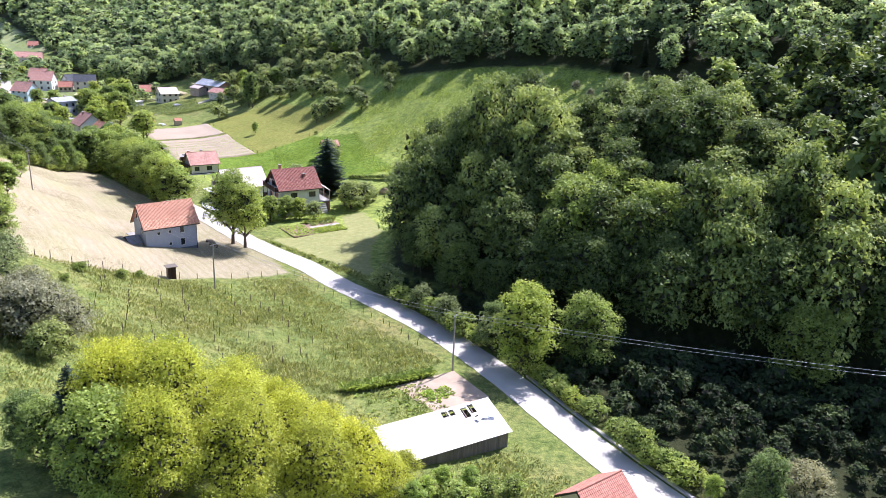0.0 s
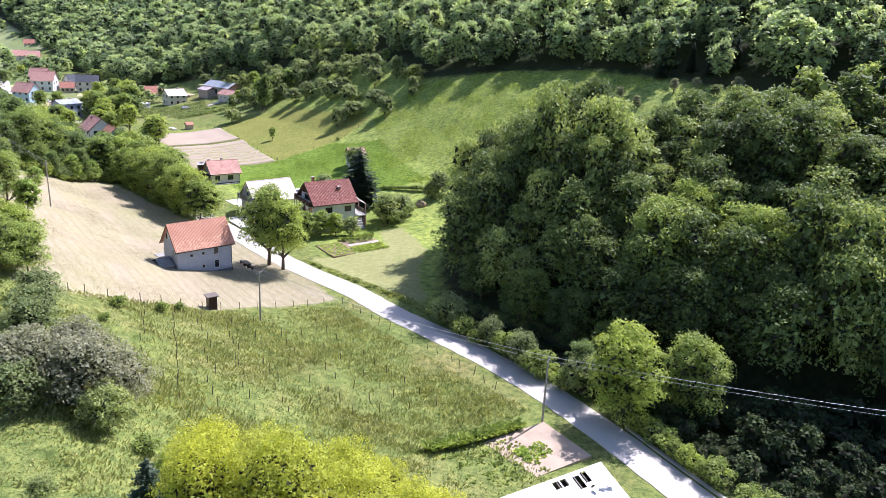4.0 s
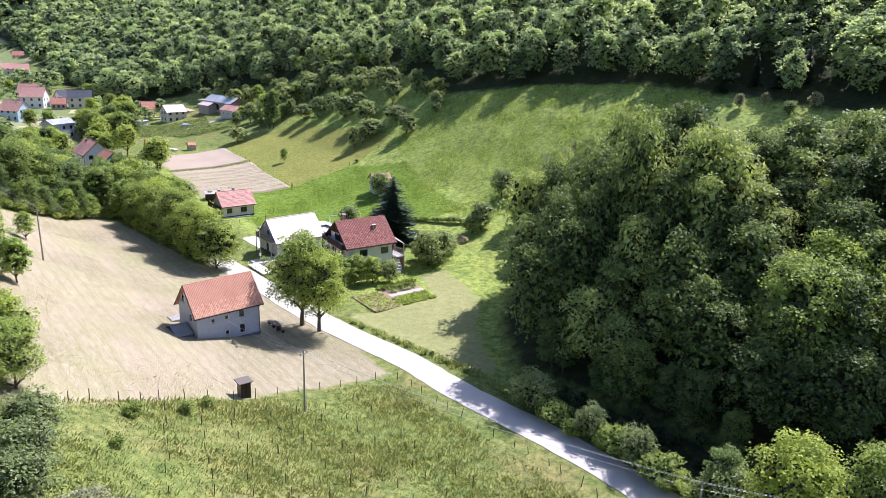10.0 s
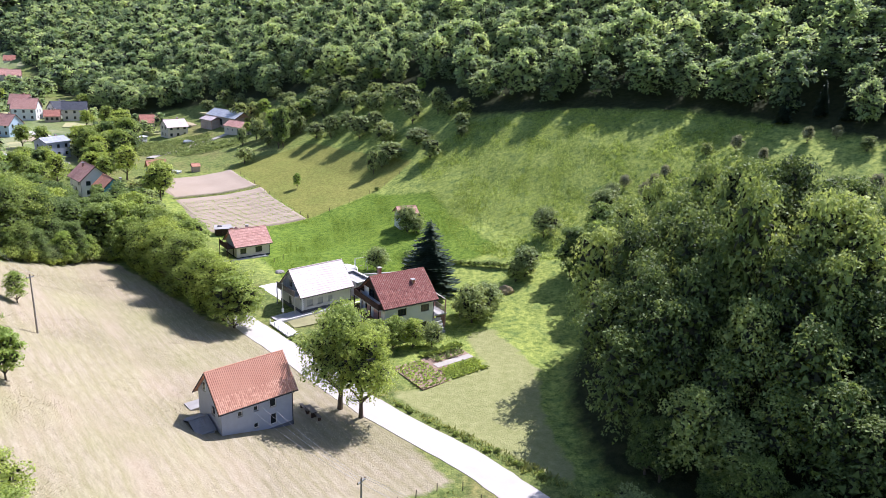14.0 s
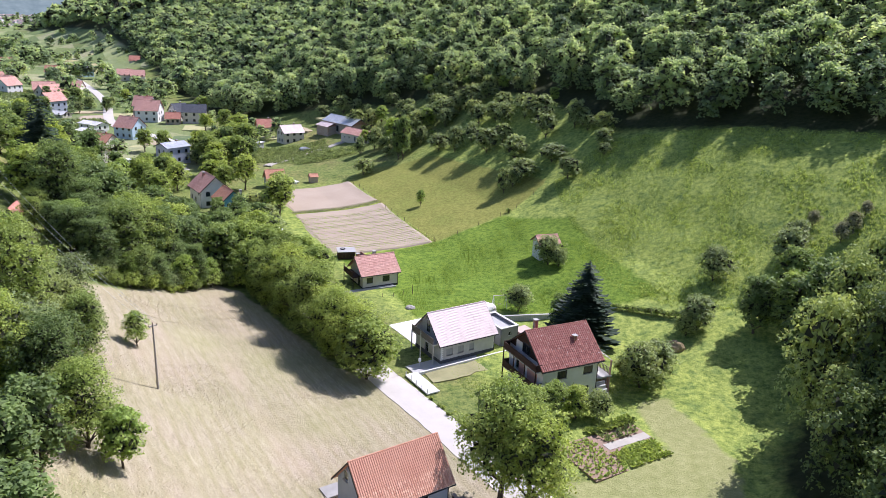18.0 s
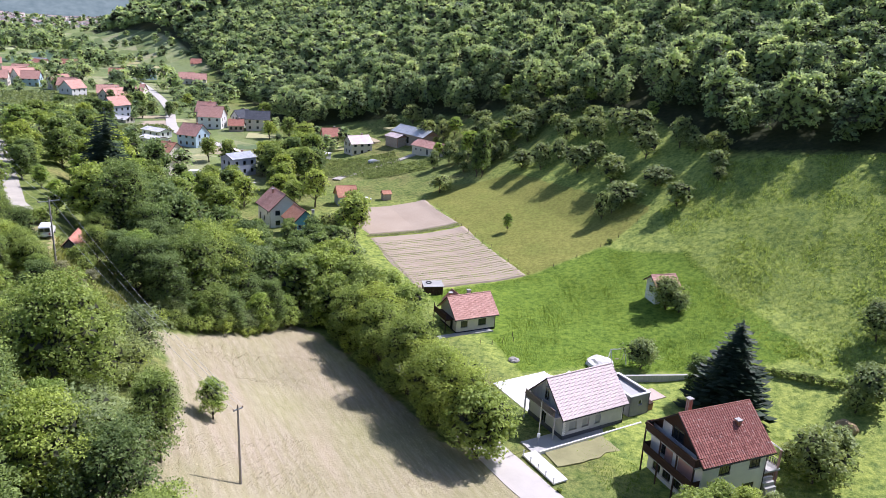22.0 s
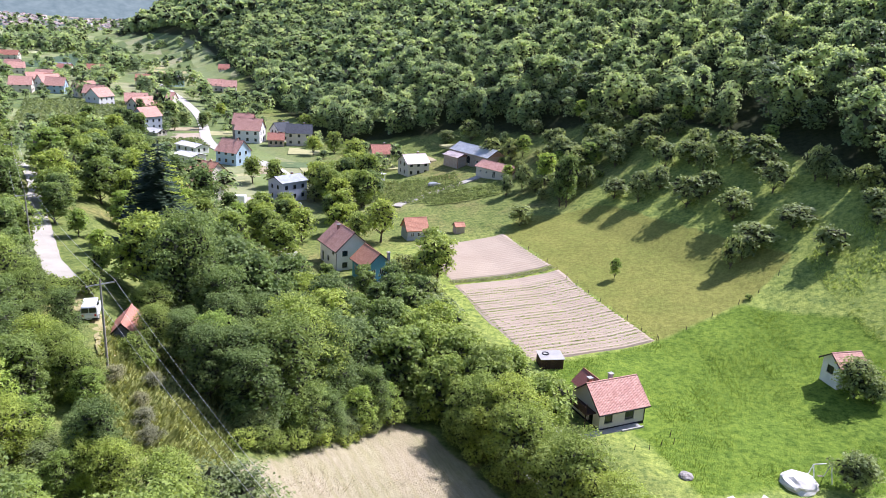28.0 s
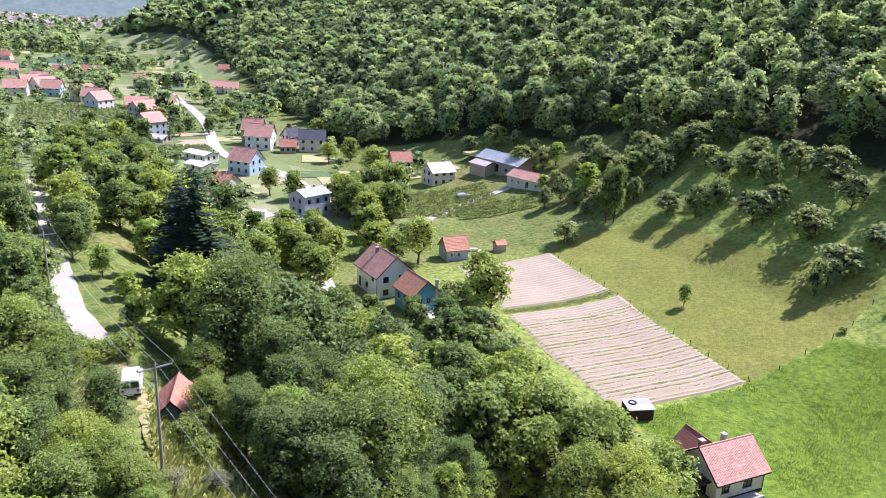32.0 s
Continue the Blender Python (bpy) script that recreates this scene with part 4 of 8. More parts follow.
def house(name, x, y, z, rz, L, W, hw, hr, label, wall="white", roof="salmon", over=0.45, front=(), back=(), left=(), right=(), frame=FRAME_WHITE, bars=1, gable="", base=0.8, chimneys=(), gutter=True, courses=0.33, category="house", group=""):
    """A gable house. front (-y), back, left (-x) and right walls take openings (u, v, w, h) from each wall's lower left corner seen from outside."""
    root = thing(name, x, y, z, rz, label, category, group)
    t = 0.25
    sides = (("front", L, front, pose(-L / 2, -W / 2, 0)), ("back", L, back, pose(L / 2, W / 2, 0, 0, 0, 180)),
             ("left", W - 2 * t, left, pose(-L / 2, W / 2 - t, 0, 0, 0, -90)), ("right", W - 2 * t, right, pose(L / 2, -W / 2 + t, 0, 0, 0, 90)))
    for _, width, holes, m in sides:
        bm = wall_slab(width, hw + base, [(u, u + w, v + base, v + base + h) for u, v, w, h in holes if v + h < hw])
        ob = part("wall", bm, WALL[wall], root)
        ob.matrix_basis = m @ pose(0, 0, -base)
        for u, v, w, h in holes:
            inset = v + h < hw
            window_part(root, m @ pose(u, 0 if inset else -0.17, v), w, h, frame, bars=bars if w > 0.7 else 0, sill=v > 0.3)
    for sx in (-1, 1):
        bm = bmesh.new()
        x0, x1 = (-L / 2, -L / 2 + t) if sx < 0 else (L / 2 - t, L / 2)
        a = [bm.verts.new((x0, p, q)) for p, q in ((-W / 2, hw), (W / 2, hw), (0, hr))]
        b = [bm.verts.new((x1, p, q)) for p, q in ((-W / 2, hw), (W / 2, hw), (0, hr))]
        bm.faces.new(a[::-1]), bm.faces.new(b)
        for k in range(3):
            bm.faces.new((a[k], a[(k + 1) % 3], b[(k + 1) % 3], b[k]))
        bmesh.ops.recalc_face_normals(bm, faces=bm.faces[:])
        part("gable", bm, WALL[gable or wall] if (gable or wall) in WALL else TIMBER_DARK, root)
    sl = (hr - hw) / (W / 2)
    run, rise = W / 2 + over, (W / 2 + over) * sl
    for turn in (0, 180):
        ob = part("roof", roof_slope(L, run, rise, over, courses=courses), ROOF[roof], root)
        ob.matrix_basis = pose(0, 0, hr + 0.13, 0, 0, turn)
    bm = bmesh.new()
    tube(bm, [(-L / 2 - over, 0, hr + 0.16), (L / 2 + over, 0, hr + 0.16)], [0.1, 0.1], 8)
    part("ridge_cap", bm, ROOF[roof], root)
    ez = hr + 0.06 - rise
    for sx in (-1, 1):
        for sy in (-1, 1):
            bm = bmesh.new()
            xx = sx * (L / 2 + over + 0.01)
            vs = [bm.verts.new((xx + d, sy * yy, zz + e)) for d in (-0.02, 0.02) for yy, zz in ((0, hr + 0.15), (run, ez + 0.02)) for e in (-0.2, 0.03)]
            bmesh.ops.convex_hull(bm, input=vs)
            part("barge_board", bm, FRAME_DARK, root)
    if gutter:
        for sy in (-1, 1):
            bm = bmesh.new()
            tube(bm, [(-L / 2 - over, sy * (run + 0.05), ez - 0.02), (L / 2 + over, sy * (run + 0.05), ez - 0.02)], [0.07, 0.07], 6)
            part("gutter", bm, BLACK, root)
        bm = bmesh.new()
        tube(bm, [(L / 2 - 0.05, -run, ez - 0.05), (L / 2 - 0.05, -W / 2 - 0.08, ez - 0.5), (L / 2 - 0.05, -W / 2 - 0.08, -0.3)], [0.05] * 3, 6)
        part("downpipe", bm, BLACK, root)
    part("floor", boxes((-L / 2 + 0.3, L / 2 - 0.3, -W / 2 + 0.3, W / 2 - 0.3, -0.2, 0.0)), CONCRETE, root)
    part("ceiling", boxes((-L / 2 + 0.26, L / 2 - 0.26, -W / 2 + 0.26, W / 2 - 0.26, hw - 0.15, hw)), CONCRETE, root)
    for cx, cy, top, mat in chimneys:
        chimney_part(root, cx, cy, hr - abs(cy) * sl - 0.5, top, mat)
    return root


def balcony_rail(root, x0, x1, y0, y1, z, h, mat, gap=0.14, name="balcony_rail"):
    """A rail of boards along one side."""
    bm = bmesh.new()
    n = max(2, int(max(abs(x1 - x0), abs(y1 - y0)) / gap))
    for k in range(n):
        u = (k + 0.5) / n
        cx, cy = x0 + (x1 - x0) * u, y0 + (y1 - y0) * u
        dx, dy = (0.05, 0.02) if abs(x1 - x0) > abs(y1 - y0) else (0.02, 0.05)
        box(bm, cx - dx, cx + dx, cy - dy, cy + dy, z, z + h)
    ex, ey = (0.0, 0.04) if abs(x1 - x0) > abs(y1 - y0) else (0.04, 0.0)
    for zz in (z + h, z + 0.08):
        box(bm, min(x0, x1) - ex, max(x0, x1) + ex, min(y0, y1) - ey, max(y0, y1) + ey, zz, zz + 0.06)
    return part(name, bm, mat, root)


# the grey house in the hay field
gh = house("grey_house", -49.65, 128.25, 0.75, 40, 9.2, 6.1, 4.95, 8.25, "two-storey blue-grey house with orange tile roof in the hay field", "grey", "orange", 0.5,
           front=((2.0, 3.15, 0.6, 0.65), (4.0, 3.2, 0.6, 0.65), (6.1, 3.0, 0.85, 1.3), (4.0, 0.95, 0.6, 0.65), (6.15, 0.65, 0.85, 1.4)), left=((3.2, 3.2, 1.0, 1.2), (1.2, 5.6, 0.9, 1.1)), bars=0)
part("plinth", boxes((-4.68, 4.68, -3.13, 3.13, -0.9, 0.25)), plain("plinth_dark_grey", (0.14, 0.15, 0.17), 0.9), gh)
annex = house("lean_to_shed", -54.3, 124.4, 1.2, 40, 2.0, 4.2, 1.5, 2.3, "low dark shed with grey sheet roof against the grey house", "dark_block", "dull", 0.2, gutter=False, category="shed")
terr_slab = thing("terrace_slab", -56.4, 129.4, gz(-56.0, 128.6), 40, "grey concrete slab beside the grey house", "terrace")
part("slab", boxes((-0.8, 1.3, -1.0, 1.0, -0.8, 0.2), bevel=0.03), plain("slab_grey", (0.33, 0.32, 0.30), 0.9, 0, 0.3, 2, 0.4), terr_slab)

# the half-finished house with the pink sheet roof
wh = house("sheet_roof_house", -47.1, 170.8, 0.25, 38.8, 9.9, 7.2, 3.25, 6.75, "unfinished block house with pale pink sheet-metal roof", "block", "pink", 0.45,
           front=((1.0, 1.0, 1.2, 1.15), (3.1, 1.0, 1.1, 1.15), (5.2, 1.0, 0.9, 1.15)), left=((2.4, 0.1, 1.0, 2.1), (2.9, 3.7, 0.9, 1.9)), frame=SHUTTER, courses=0.42)
for ob in [o for o in wh.children if o.name.startswith("window")][:3]:
    for c in ob.children:
        if c.name.startswith("pane"):
            c.data.materials[0] = SHUTTER
            c.name, c["label"] = "shutter", "closed grey roller shutter"
part("plinth", boxes((-5.0, 5.0, -3.65, 3.65, -0.8, 0.45)), plain("plinth_charcoal", (0.10, 0.105, 0.115), 0.9), wh)
for k in range(16):
    for xx in (-4.97, 4.75):
        q = part("quoin", boxes((xx, xx + (0.42 if k % 2 else 0.28) * (1 if xx < 0 else 0.55), -3.66, -3.55, 0.5 + k * 0.17, 0.62 + k * 0.17)), FRAME_WHITE, wh)
part("balcony_slab", boxes((-6.1, -4.96, -3.2, 3.2, 2.85, 3.05)), CONCRETE, wh)
balcony_rail(wh, -6.05, -6.05, -3.15, 3.15, 3.05, 0.95, TIMBER_GREY)
for yy in (-3.1, 3.1):
    part("balcony_post", boxes((-6.1, -5.95, yy - 0.08, yy + 0.08, -0.5, 2.85)), CONCRETE, wh)
ext = thing("flat_roof_extension", -40.7, 176.2, 0.2, 38.8, "dark block extension with flat parapet roof", "building")
bm = wall_slab(3.4, 3.6, [(1.5, 2.1, 2.1, 2.8)])
w_ = part("wall", bm, WALL["dark_block"], ext)
w_.matrix_basis = pose(-1.6, -3.2, -0.6)
window_part(ext, pose(-0.1, -3.2, 1.5), 0.6, 0.7, FRAME_WHITE, bars=0)
for m_, wd in ((pose(1.8, -3.2, -0.6, 0, 0, 90), 6.2), (pose(1.8, 3.0, -0.6, 0, 0, 180), 3.4), (pose(-1.6, 3.0, -0.6, 0, 0, -90), 6.2)):
    part("wall", wall_slab(wd, 3.6, []), WALL["dark_block"], ext).matrix_basis = m_
part("flat_roof", boxes((-1.35, 1.55, -2.95, 2.75, 2.4, 2.55)), CONCRETE, ext)
for sp in ((-1.68, 1.88, -3.28, -2.9, 3.0, 3.1), (-1.68, 1.88, 2.7, 3.08, 3.0, 3.1), (1.5, 1.88, -2.9, 2.7, 3.0, 3.1), (-1.68, -1.3, -2.9, 2.7, 3.0, 3.1)):
    part("coping", boxes(sp), CONCRETE_SUNLIT, ext)

# the white house with the old red roof
rh = house("red_roof_house", -32.5, 160.4, 0.05, 32, 9.0, 8.6, 6.15, 9.6, "white two-storey house with weathered red tile roof and wooden balconies", "white", "red", 0.6,
           front=((2.3, 3.9, 1.6, 1.2), (6.6, 3.9, 1.6, 1.2), (6.2, 0.9, 1.6, 1.2), (2.0, 0.9, 1.5, 1.2)), left=((0.7, 0.5, 1.3, 1.6), (2.4, 0.5, 1.4, 1.6), (4.2, 0.5, 1.4, 1.6), (6.1, 0.1, 1.0, 2.1), (1.6, 3.2, 1.2, 1.6), (4.6, 3.0, 1.0, 2.1)),
           right=((3.2, 0.2, 1.0, 2.1), (5.0, 3.8, 1.2, 1.2)), frame=FRAME_DARK, bars=2, gable="timber",
           chimneys=((1.9, -1.9, 8.75, WALL["brick"]), (-2.6, 1.2, 10.5, WALL["brick"])))
for zz, dep in ((2.75, 1.15), (5.55, 1.15)):
    part("balcony_slab", boxes((-4.5 - dep, -4.52, -4.2, 4.2, zz - 0.15, zz)), CONCRETE, rh)
    balcony_rail(rh, -4.5 - dep, -4.5 - dep, -4.15, 4.15, zz, 0.95, TIMBER_DARK, 0.12)
    for yy in (-4.15, 4.15):
        balcony_rail(rh, -4.5 - dep, -4.55, yy, yy, zz, 0.95, TIMBER_DARK, 0.12)
for yy in (-4.1, -1.4, 1.4, 4.1):
    part("balcony_post", boxes((-5.66, -5.52, yy - 0.07, yy + 0.07, -0.2, 6.4)), TIMBER_DARK, rh)
part("balcony_panel", boxes((-4.56, -4.5, -2.9, -0.6, 2.8, 5.3)), WALL["pink"], rh, "dusty pink wall panel")
part("balcony_panel", boxes((-4.56, -4.5, 0.4, 1.6, 2.8, 5.3)), WALL["pink"], rh, "dusty pink wall panel")
part("gable_panel", boxes((-4.57, -4.5, 1.1, 2.6, 6.2, 7.4)), WALL["white"], rh)
window_part(rh, pose(-4.5, 0.9, 6.2, 0, 0, -90) @ pose(0, -0.17, 0), 1.8, 1.5, FRAME_DARK)
part("purlin_board", boxes((-5.05, -4.95, -4.6, 4.6, 5.75, 5.9)), TIMBER_DARK, rh)
por = thing("porch", -27.2, 163.2, 0.05, 32, "open side porch with pale curved sheet roof and brick piers", "porch")
bm = bmesh.new()
ring0, ring1 = [], []
for k in range(9):
    u = k / 8
    for ring, yy in ((ring0, -3.6), (ring1, 3.6)):
        ring.append(bm.verts.new((-1.5 + 3.0 * u, yy, 6.7 - 1.9 * u**1.6)))
for k in range(8):
    bm.faces.new((ring0[k], ring0[k + 1], ring1[k + 1], ring1[k]))
bmesh.ops.solidify(bm, geom=bm.faces[:], thickness=0.06)
part("roof", bm, ROOF["white"], por)
for xx, yy in ((1.3, -3.3), (1.3, 0), (1.3, 3.3)):
    part("post", boxes((xx - 0.09, xx + 0.09, yy - 0.09, yy + 0.09, -0.3, 4.9)), WALL["pink"], por)
part("deck", boxes((-1.5, 1.5, -3.5, 3.5, 2.4, 2.6)), CONCRETE, por)
for k in range(5):
    part("stair", boxes((-1.4, 0.2, -5.2 + k * 0.35, -3.5, -0.3, 0.3 + k * 0.45)), CONCRETE, por)
balcony_rail(por, 1.42, 1.42, -3.4, 3.4, 2.6, 0.9, TIMBER_GREY, 0.3, "porch_rail")
part("pier_wall", boxes((0.9, 1.2, -3.3, -1.2, -0.3, 2.4)), WALL["brick"], por, "bare red brick wall")

# the small cream house
ch = house("cream_house", -65.4, 198.2, -0.05, 35, 7.3, 6.1, 3.0, 5.5, "small cream house with salmon tile roof at the meadow edge", "cream", "salmon", 0.5,
           front=((0.8, 1.0, 1.3, 1.2), (4.1, 1.0, 1.5, 1.2)), left=((0.9, 1.0, 1.1, 1.2), (3.4, 0.1, 1.0, 2.1)), frame=FRAME_DARK, chimneys=((0.2, 0.6, 6.1, CONCRETE), (-3.2, 0.6, 6.0, WALL["brick"])))
part("plinth", boxes((-3.7, 3.7, -3.1, 3.1, -0.8, 0.35)), plain("plinth_black", (0.03, 0.03, 0.033), 0.9), ch)
part("porch_deck", boxes((-5.3, -3.68, -2.2, 2.6, 2.2, 2.35)), TIMBER_DARK, ch)
balcony_rail(ch, -5.25, -5.25, -2.2, 2.6, 2.35, 0.9, TIMBER_DARK)
for yy in (-2.1, 2.5):
    part("porch_post", boxes((-5.3, -5.18, yy - 0.06, yy + 0.06, -0.3, 3.8)), TIMBER_DARK, ch)
wing = house("house_wing", -67.9, 201.4, -0.05, 125, 3.6, 3.2, 2.7, 4.2, "rear wing with dark red sheet roof behind the cream house", "cream", "rust", 0.3, gutter=False, category="building")
path = thing("paved_path", -67, 193.2, gz(-67, 193.2), 35, "concrete path with low kerb around the cream house", "path")
part("path_slab", boxes((-3.0, 6.8, -0.9, 0.2, -0.3, 0.08)), CONCRETE, path)
part("kerb", boxes((3.5, 7.0, -1.1, -0.9, -0.3, 0.2)), CONCRETE, path)
part("path_slab", boxes((-5.4, -4.2, 0.2, 5.5, -0.3, 0.1)), CONCRETE_SUNLIT, path)


# the old barn with holes in its white roof
def old_barn():
    L, run, hr, he = 13.9, 4.85, 3.45, 1.85
    back = 1.5
    root = thing("old_barn", 0.6, 67.3, 0.05, 30.6, "old wooden barn with pale patched sheet roof with holes", "barn")
    ang = math.atan2(hr - he, run)
    length = math.hypot(run, hr - he)
    holes = [(7.6, 8.35, 0.35, 1.15), (8.5, 9.2, 0.35, 1.15), (9.9, 10.7, 0.5, 1.9), (10.9, 11.6, 0.3, 1.5), (11.0, 11.5, 1.9, 2.3)]
    bm = wall_slab(L, length, [(h[0], h[1], length - h[3], length - h[2]) for h in holes], 0.05)
    ob = part("roof", bm, ROOF["white"], root)
    ob.matrix_basis = pose(-L / 2, -run, he, -(90 - math.degrees(ang)))
    steep = math.atan2(hr - he, back)
    bm = wall_slab(L, math.hypot(back, hr - he), [], 0.05)
    ob = part("roof", bm, ROOF["white"], root)
    ob.matrix_basis = pose(L / 2, back, he, -(90 - math.degrees(steep)), 0, 180)
    rr = random.Random(8)
    for k in range(6):
        bm = bmesh.new()
        box(bm, -0.05, 0.05, 0, run + 0.1, -0.16, -0.04)
        q = part("rafter", bm, TIMBER_GREY, root)
        q.matrix_basis = pose(0.2 + k * 1.0, -run, he, math.degrees(ang))
    for x0, x1, yy, tall in ((-L / 2 + 0.3, L / 2 - 0.3, -run + 0.35, he - 0.05), (-L / 2 + 0.3, L / 2 - 0.3, back - 0.3, he)):
        n = int((x1 - x0) / 0.24)
        for k in range(n):
            u = x0 + (x1 - x0) * k / n
            q = part("plank", boxes((u, u + 0.22, yy - 0.015 + rr.uniform(-0.02, 0.02), yy + 0.015, -0.9, tall - rr.uniform(0, 0.12))), TIMBER_GREY, root)
    for xx in (-L / 2 + 0.3, L / 2 - 0.3):
        n = 30
        for k in range(n):
            yy = -run + 0.35 + (run + back - 0.7) * k / n
            top = hr - abs(yy) * (hr - he) / (run if yy < 0 else back) - 0.2
            part("plank", boxes((xx - 0.015, xx + 0.015, yy, yy + 0.25, -0.9, top)), TIMBER_GREY, root)
    for k in range(5):
        part("loose_sheet", boxes((0, 0.9, 0, 0.5, 0, 0.02)), ROOF["metal"], root).matrix_basis = pose(3.6 + rr.uniform(-1, 2), -1.0 - rr.uniform(0, 2), hr - 0.55 - k * 0.08, math.degrees(ang), 0, rr.uniform(-30, 30))
    return root


old_barn()

bh = house("brick_roof_house", 15.6, 55.2, 0.0, 36, 5.0, 4.2, 2.5, 4.1, "small house with bright red tile roof beside the road", "cream", "brick", 0.4, left=((1.4, 0.9, 1.0, 1.1),), gutter=False)


# ---------------------------------------------------------------- yards, walls, garden
def slab(name, x, y, rz, x0, x1, y0, y1, top, mat, label, category="paving"):
    root = thing(name, x, y, gz(x, y), rz, label, category)
    part("slab", boxes((x0, x1, y0, y1, -0.6, top)), mat, root)
    return root


slab("concrete_yard", -53.5, 176.5, 38.8, -3.4, 9.5, -4.5, 4.2, 0.12, CONCRETE_SUNLIT, "bright pale concrete yard behind the sheet-roof house", "yard")
slab("concrete_apron", -47.5, 166.6, 38.8, -7.0, 9.2, -1.6, 1.2, 0.14, CONCRETE, "grey concrete apron in front of the block house", "yard")
kb = thing("yard_kerb", -46.8, 164.9, 0, 38.8, "low white concrete kerb along the yard", "kerb")
part("kerb", boxes((-5.8, 10.8, -0.12, 0.12, -0.4, 0.4), bevel=0.02), CONCRETE_SUNLIT, kb)
br = thing("culvert_slab", -50.6, 158.4, 0.0, -52, "white concrete slab bridge over the roadside ditch", "bridge")
part("slab", boxes((-3.2, 3.2, -1.0, 1.0, 0.1, 0.32), bevel=0.03), CONCRETE_SUNLIT, br)
for k in range(5):
    part("rail_post", boxes((-3 + k * 1.5, -2.9 + k * 1.5, -1.0, -0.9, 0.3, 1.0)), FRAME_WHITE, br)
gw = thing("garden_wall", -34.2, 185.0, 0.2, 17, "low grey block wall at the meadow edge", "wall")
part("wall", boxes((-6, 6.2, -0.15, 0.15, -0.5, 0.9), bevel=0.02), WALL["block"], gw)
part("coping", boxes((-6.05, 6.25, -0.2, 0.2, 0.9, 0.98)), CONCRETE, gw)
slab("stone_patio", -37.0, 179.5, 38.8, -2.2, 2.4, -1.4, 1.4, 0.1, plain("pinkish_paving", (0.52, 0.42, 0.37), 0.9), "pinkish paved patio beside the extension", "patio")
cr = thing("wood_crate", -37.6, 175.8, 0.05, 38, "rusty brown tool crate beside the extension", "crate")
part("crate_body", boxes((-0.9, 0.9, -0.6, 0.6, -0.1, 1.1), bevel=0.02), ROOF["rust"], cr)
part("lid", boxes((-0.98, 0.98, -0.68, 0.68, 1.1, 1.18)), TIMBER_DARK, cr)


def heap(name, x, y, r, h, mat, label, category, seed, squash=1.0):
    rng = np.random.default_rng(seed)
    bm = bmesh.new()
    bmesh.ops.create_icosphere(bm, subdivisions=3, radius=1)
    for v in bm.verts:
        k = 1 + 0.22 * noise.noise(Vector(v.co) * 2.1 + Vector((seed, 0, 0))) + 0.1 * noise.noise(Vector(v.co) * 6)
        v.co = Vector((v.co.x * r * k, v.co.y * r * k * squash, max(-0.2, v.co.z) * h * k))
    root = thing(name, x, y, gz(x, y), seed * 30, label, category)
    ob = part("mound", bm, mat, root)
    return root


heap("sand_pile", -43.2, 188.0, 2.2, 1.2, plain("white_sand", (0.72, 0.69, 0.64), 0.95, 0, 0.1, 3, 0.8), "pale sand pile behind the block house", "pile", 3)
heap("hay_bale", -92.8, 224.0, 0.9, 1.3, plain("wrapped_bale_white", (0.72, 0.72, 0.70), 0.6), "white wrapped bale on the grass strip", "bale", 4)
heap("hay_heap", -12.6, 174.0, 1.6, 1.3, plain("old_hay", (0.34, 0.26, 0.14), 0.95, 0, 0.3, 4, 0.9), "brown hay heap beside the hedge", "heap", 5, 0.8)
heap("rubble_heap", -56.4, 186.0, 0.9, 0.5, plain("grey_rubble", (0.35, 0.32, 0.3), 0.95, 0, 0.3, 5, 0.9), "small grey rubble heap in the meadow", "heap", 6)

sw = thing("swing_frame", -40.6, 189.5, gz(-40.6, 189.5), 20, "white metal swing frame behind the block house", "swing")
for xx in (-1.2, 1.2):
    for yy in (-0.8, 0.8):
        bm = bmesh.new()
        tube(bm, [(xx, yy, -0.1), (xx, 0, 2.3)], [0.06, 0.06], 6)
        part("leg", bm, FRAME_WHITE, sw)
bm = bmesh.new()
tube(bm, [(-1.3, 0, 2.3), (1.3, 0, 2.3)], [0.06, 0.06], 6)
part("top_bar", bm, FRAME_WHITE, sw)
part("seat", boxes((-0.3, 0.3, -0.15, 0.15, 0.6, 0.65)), TIMBER_GREY, sw)


def bench(x, y, rz, label):
    root = thing("picnic_bench", x, y, gz(x, y), rz, label, "bench", "benches under the trees")
    part("seat", boxes((-1.1, 1.1, -0.22, 0.22, 0.42, 0.48)), TIMBER_GREY, root)
    for xx in (-0.85, 0.85):
        part("leg", boxes((xx - 0.06, xx + 0.06, -0.18, 0.18, -0.1, 0.42)), TIMBER_DARK, root)
    return root


bench(-43.3, 132.6, 125, "grey wooden bench in the tree shade")
tbl = thing("picnic_table", -42.4, 131.8, gz(-42.4, 131.8), 125, "dark wooden picnic table in the tree shade", "table")
part("tabletop", boxes((-1.1, 1.1, -0.4, 0.4, 0.7, 0.76)), TIMBER_GREY, tbl)
for xx in (-0.8, 0.8):
    part("leg", boxes((xx - 0.06, xx + 0.06, -0.35, 0.35, -0.1, 0.7)), TIMBER_DARK, tbl)
bench(-41.6, 131.1, 125, "grey wooden bench beside the picnic table")

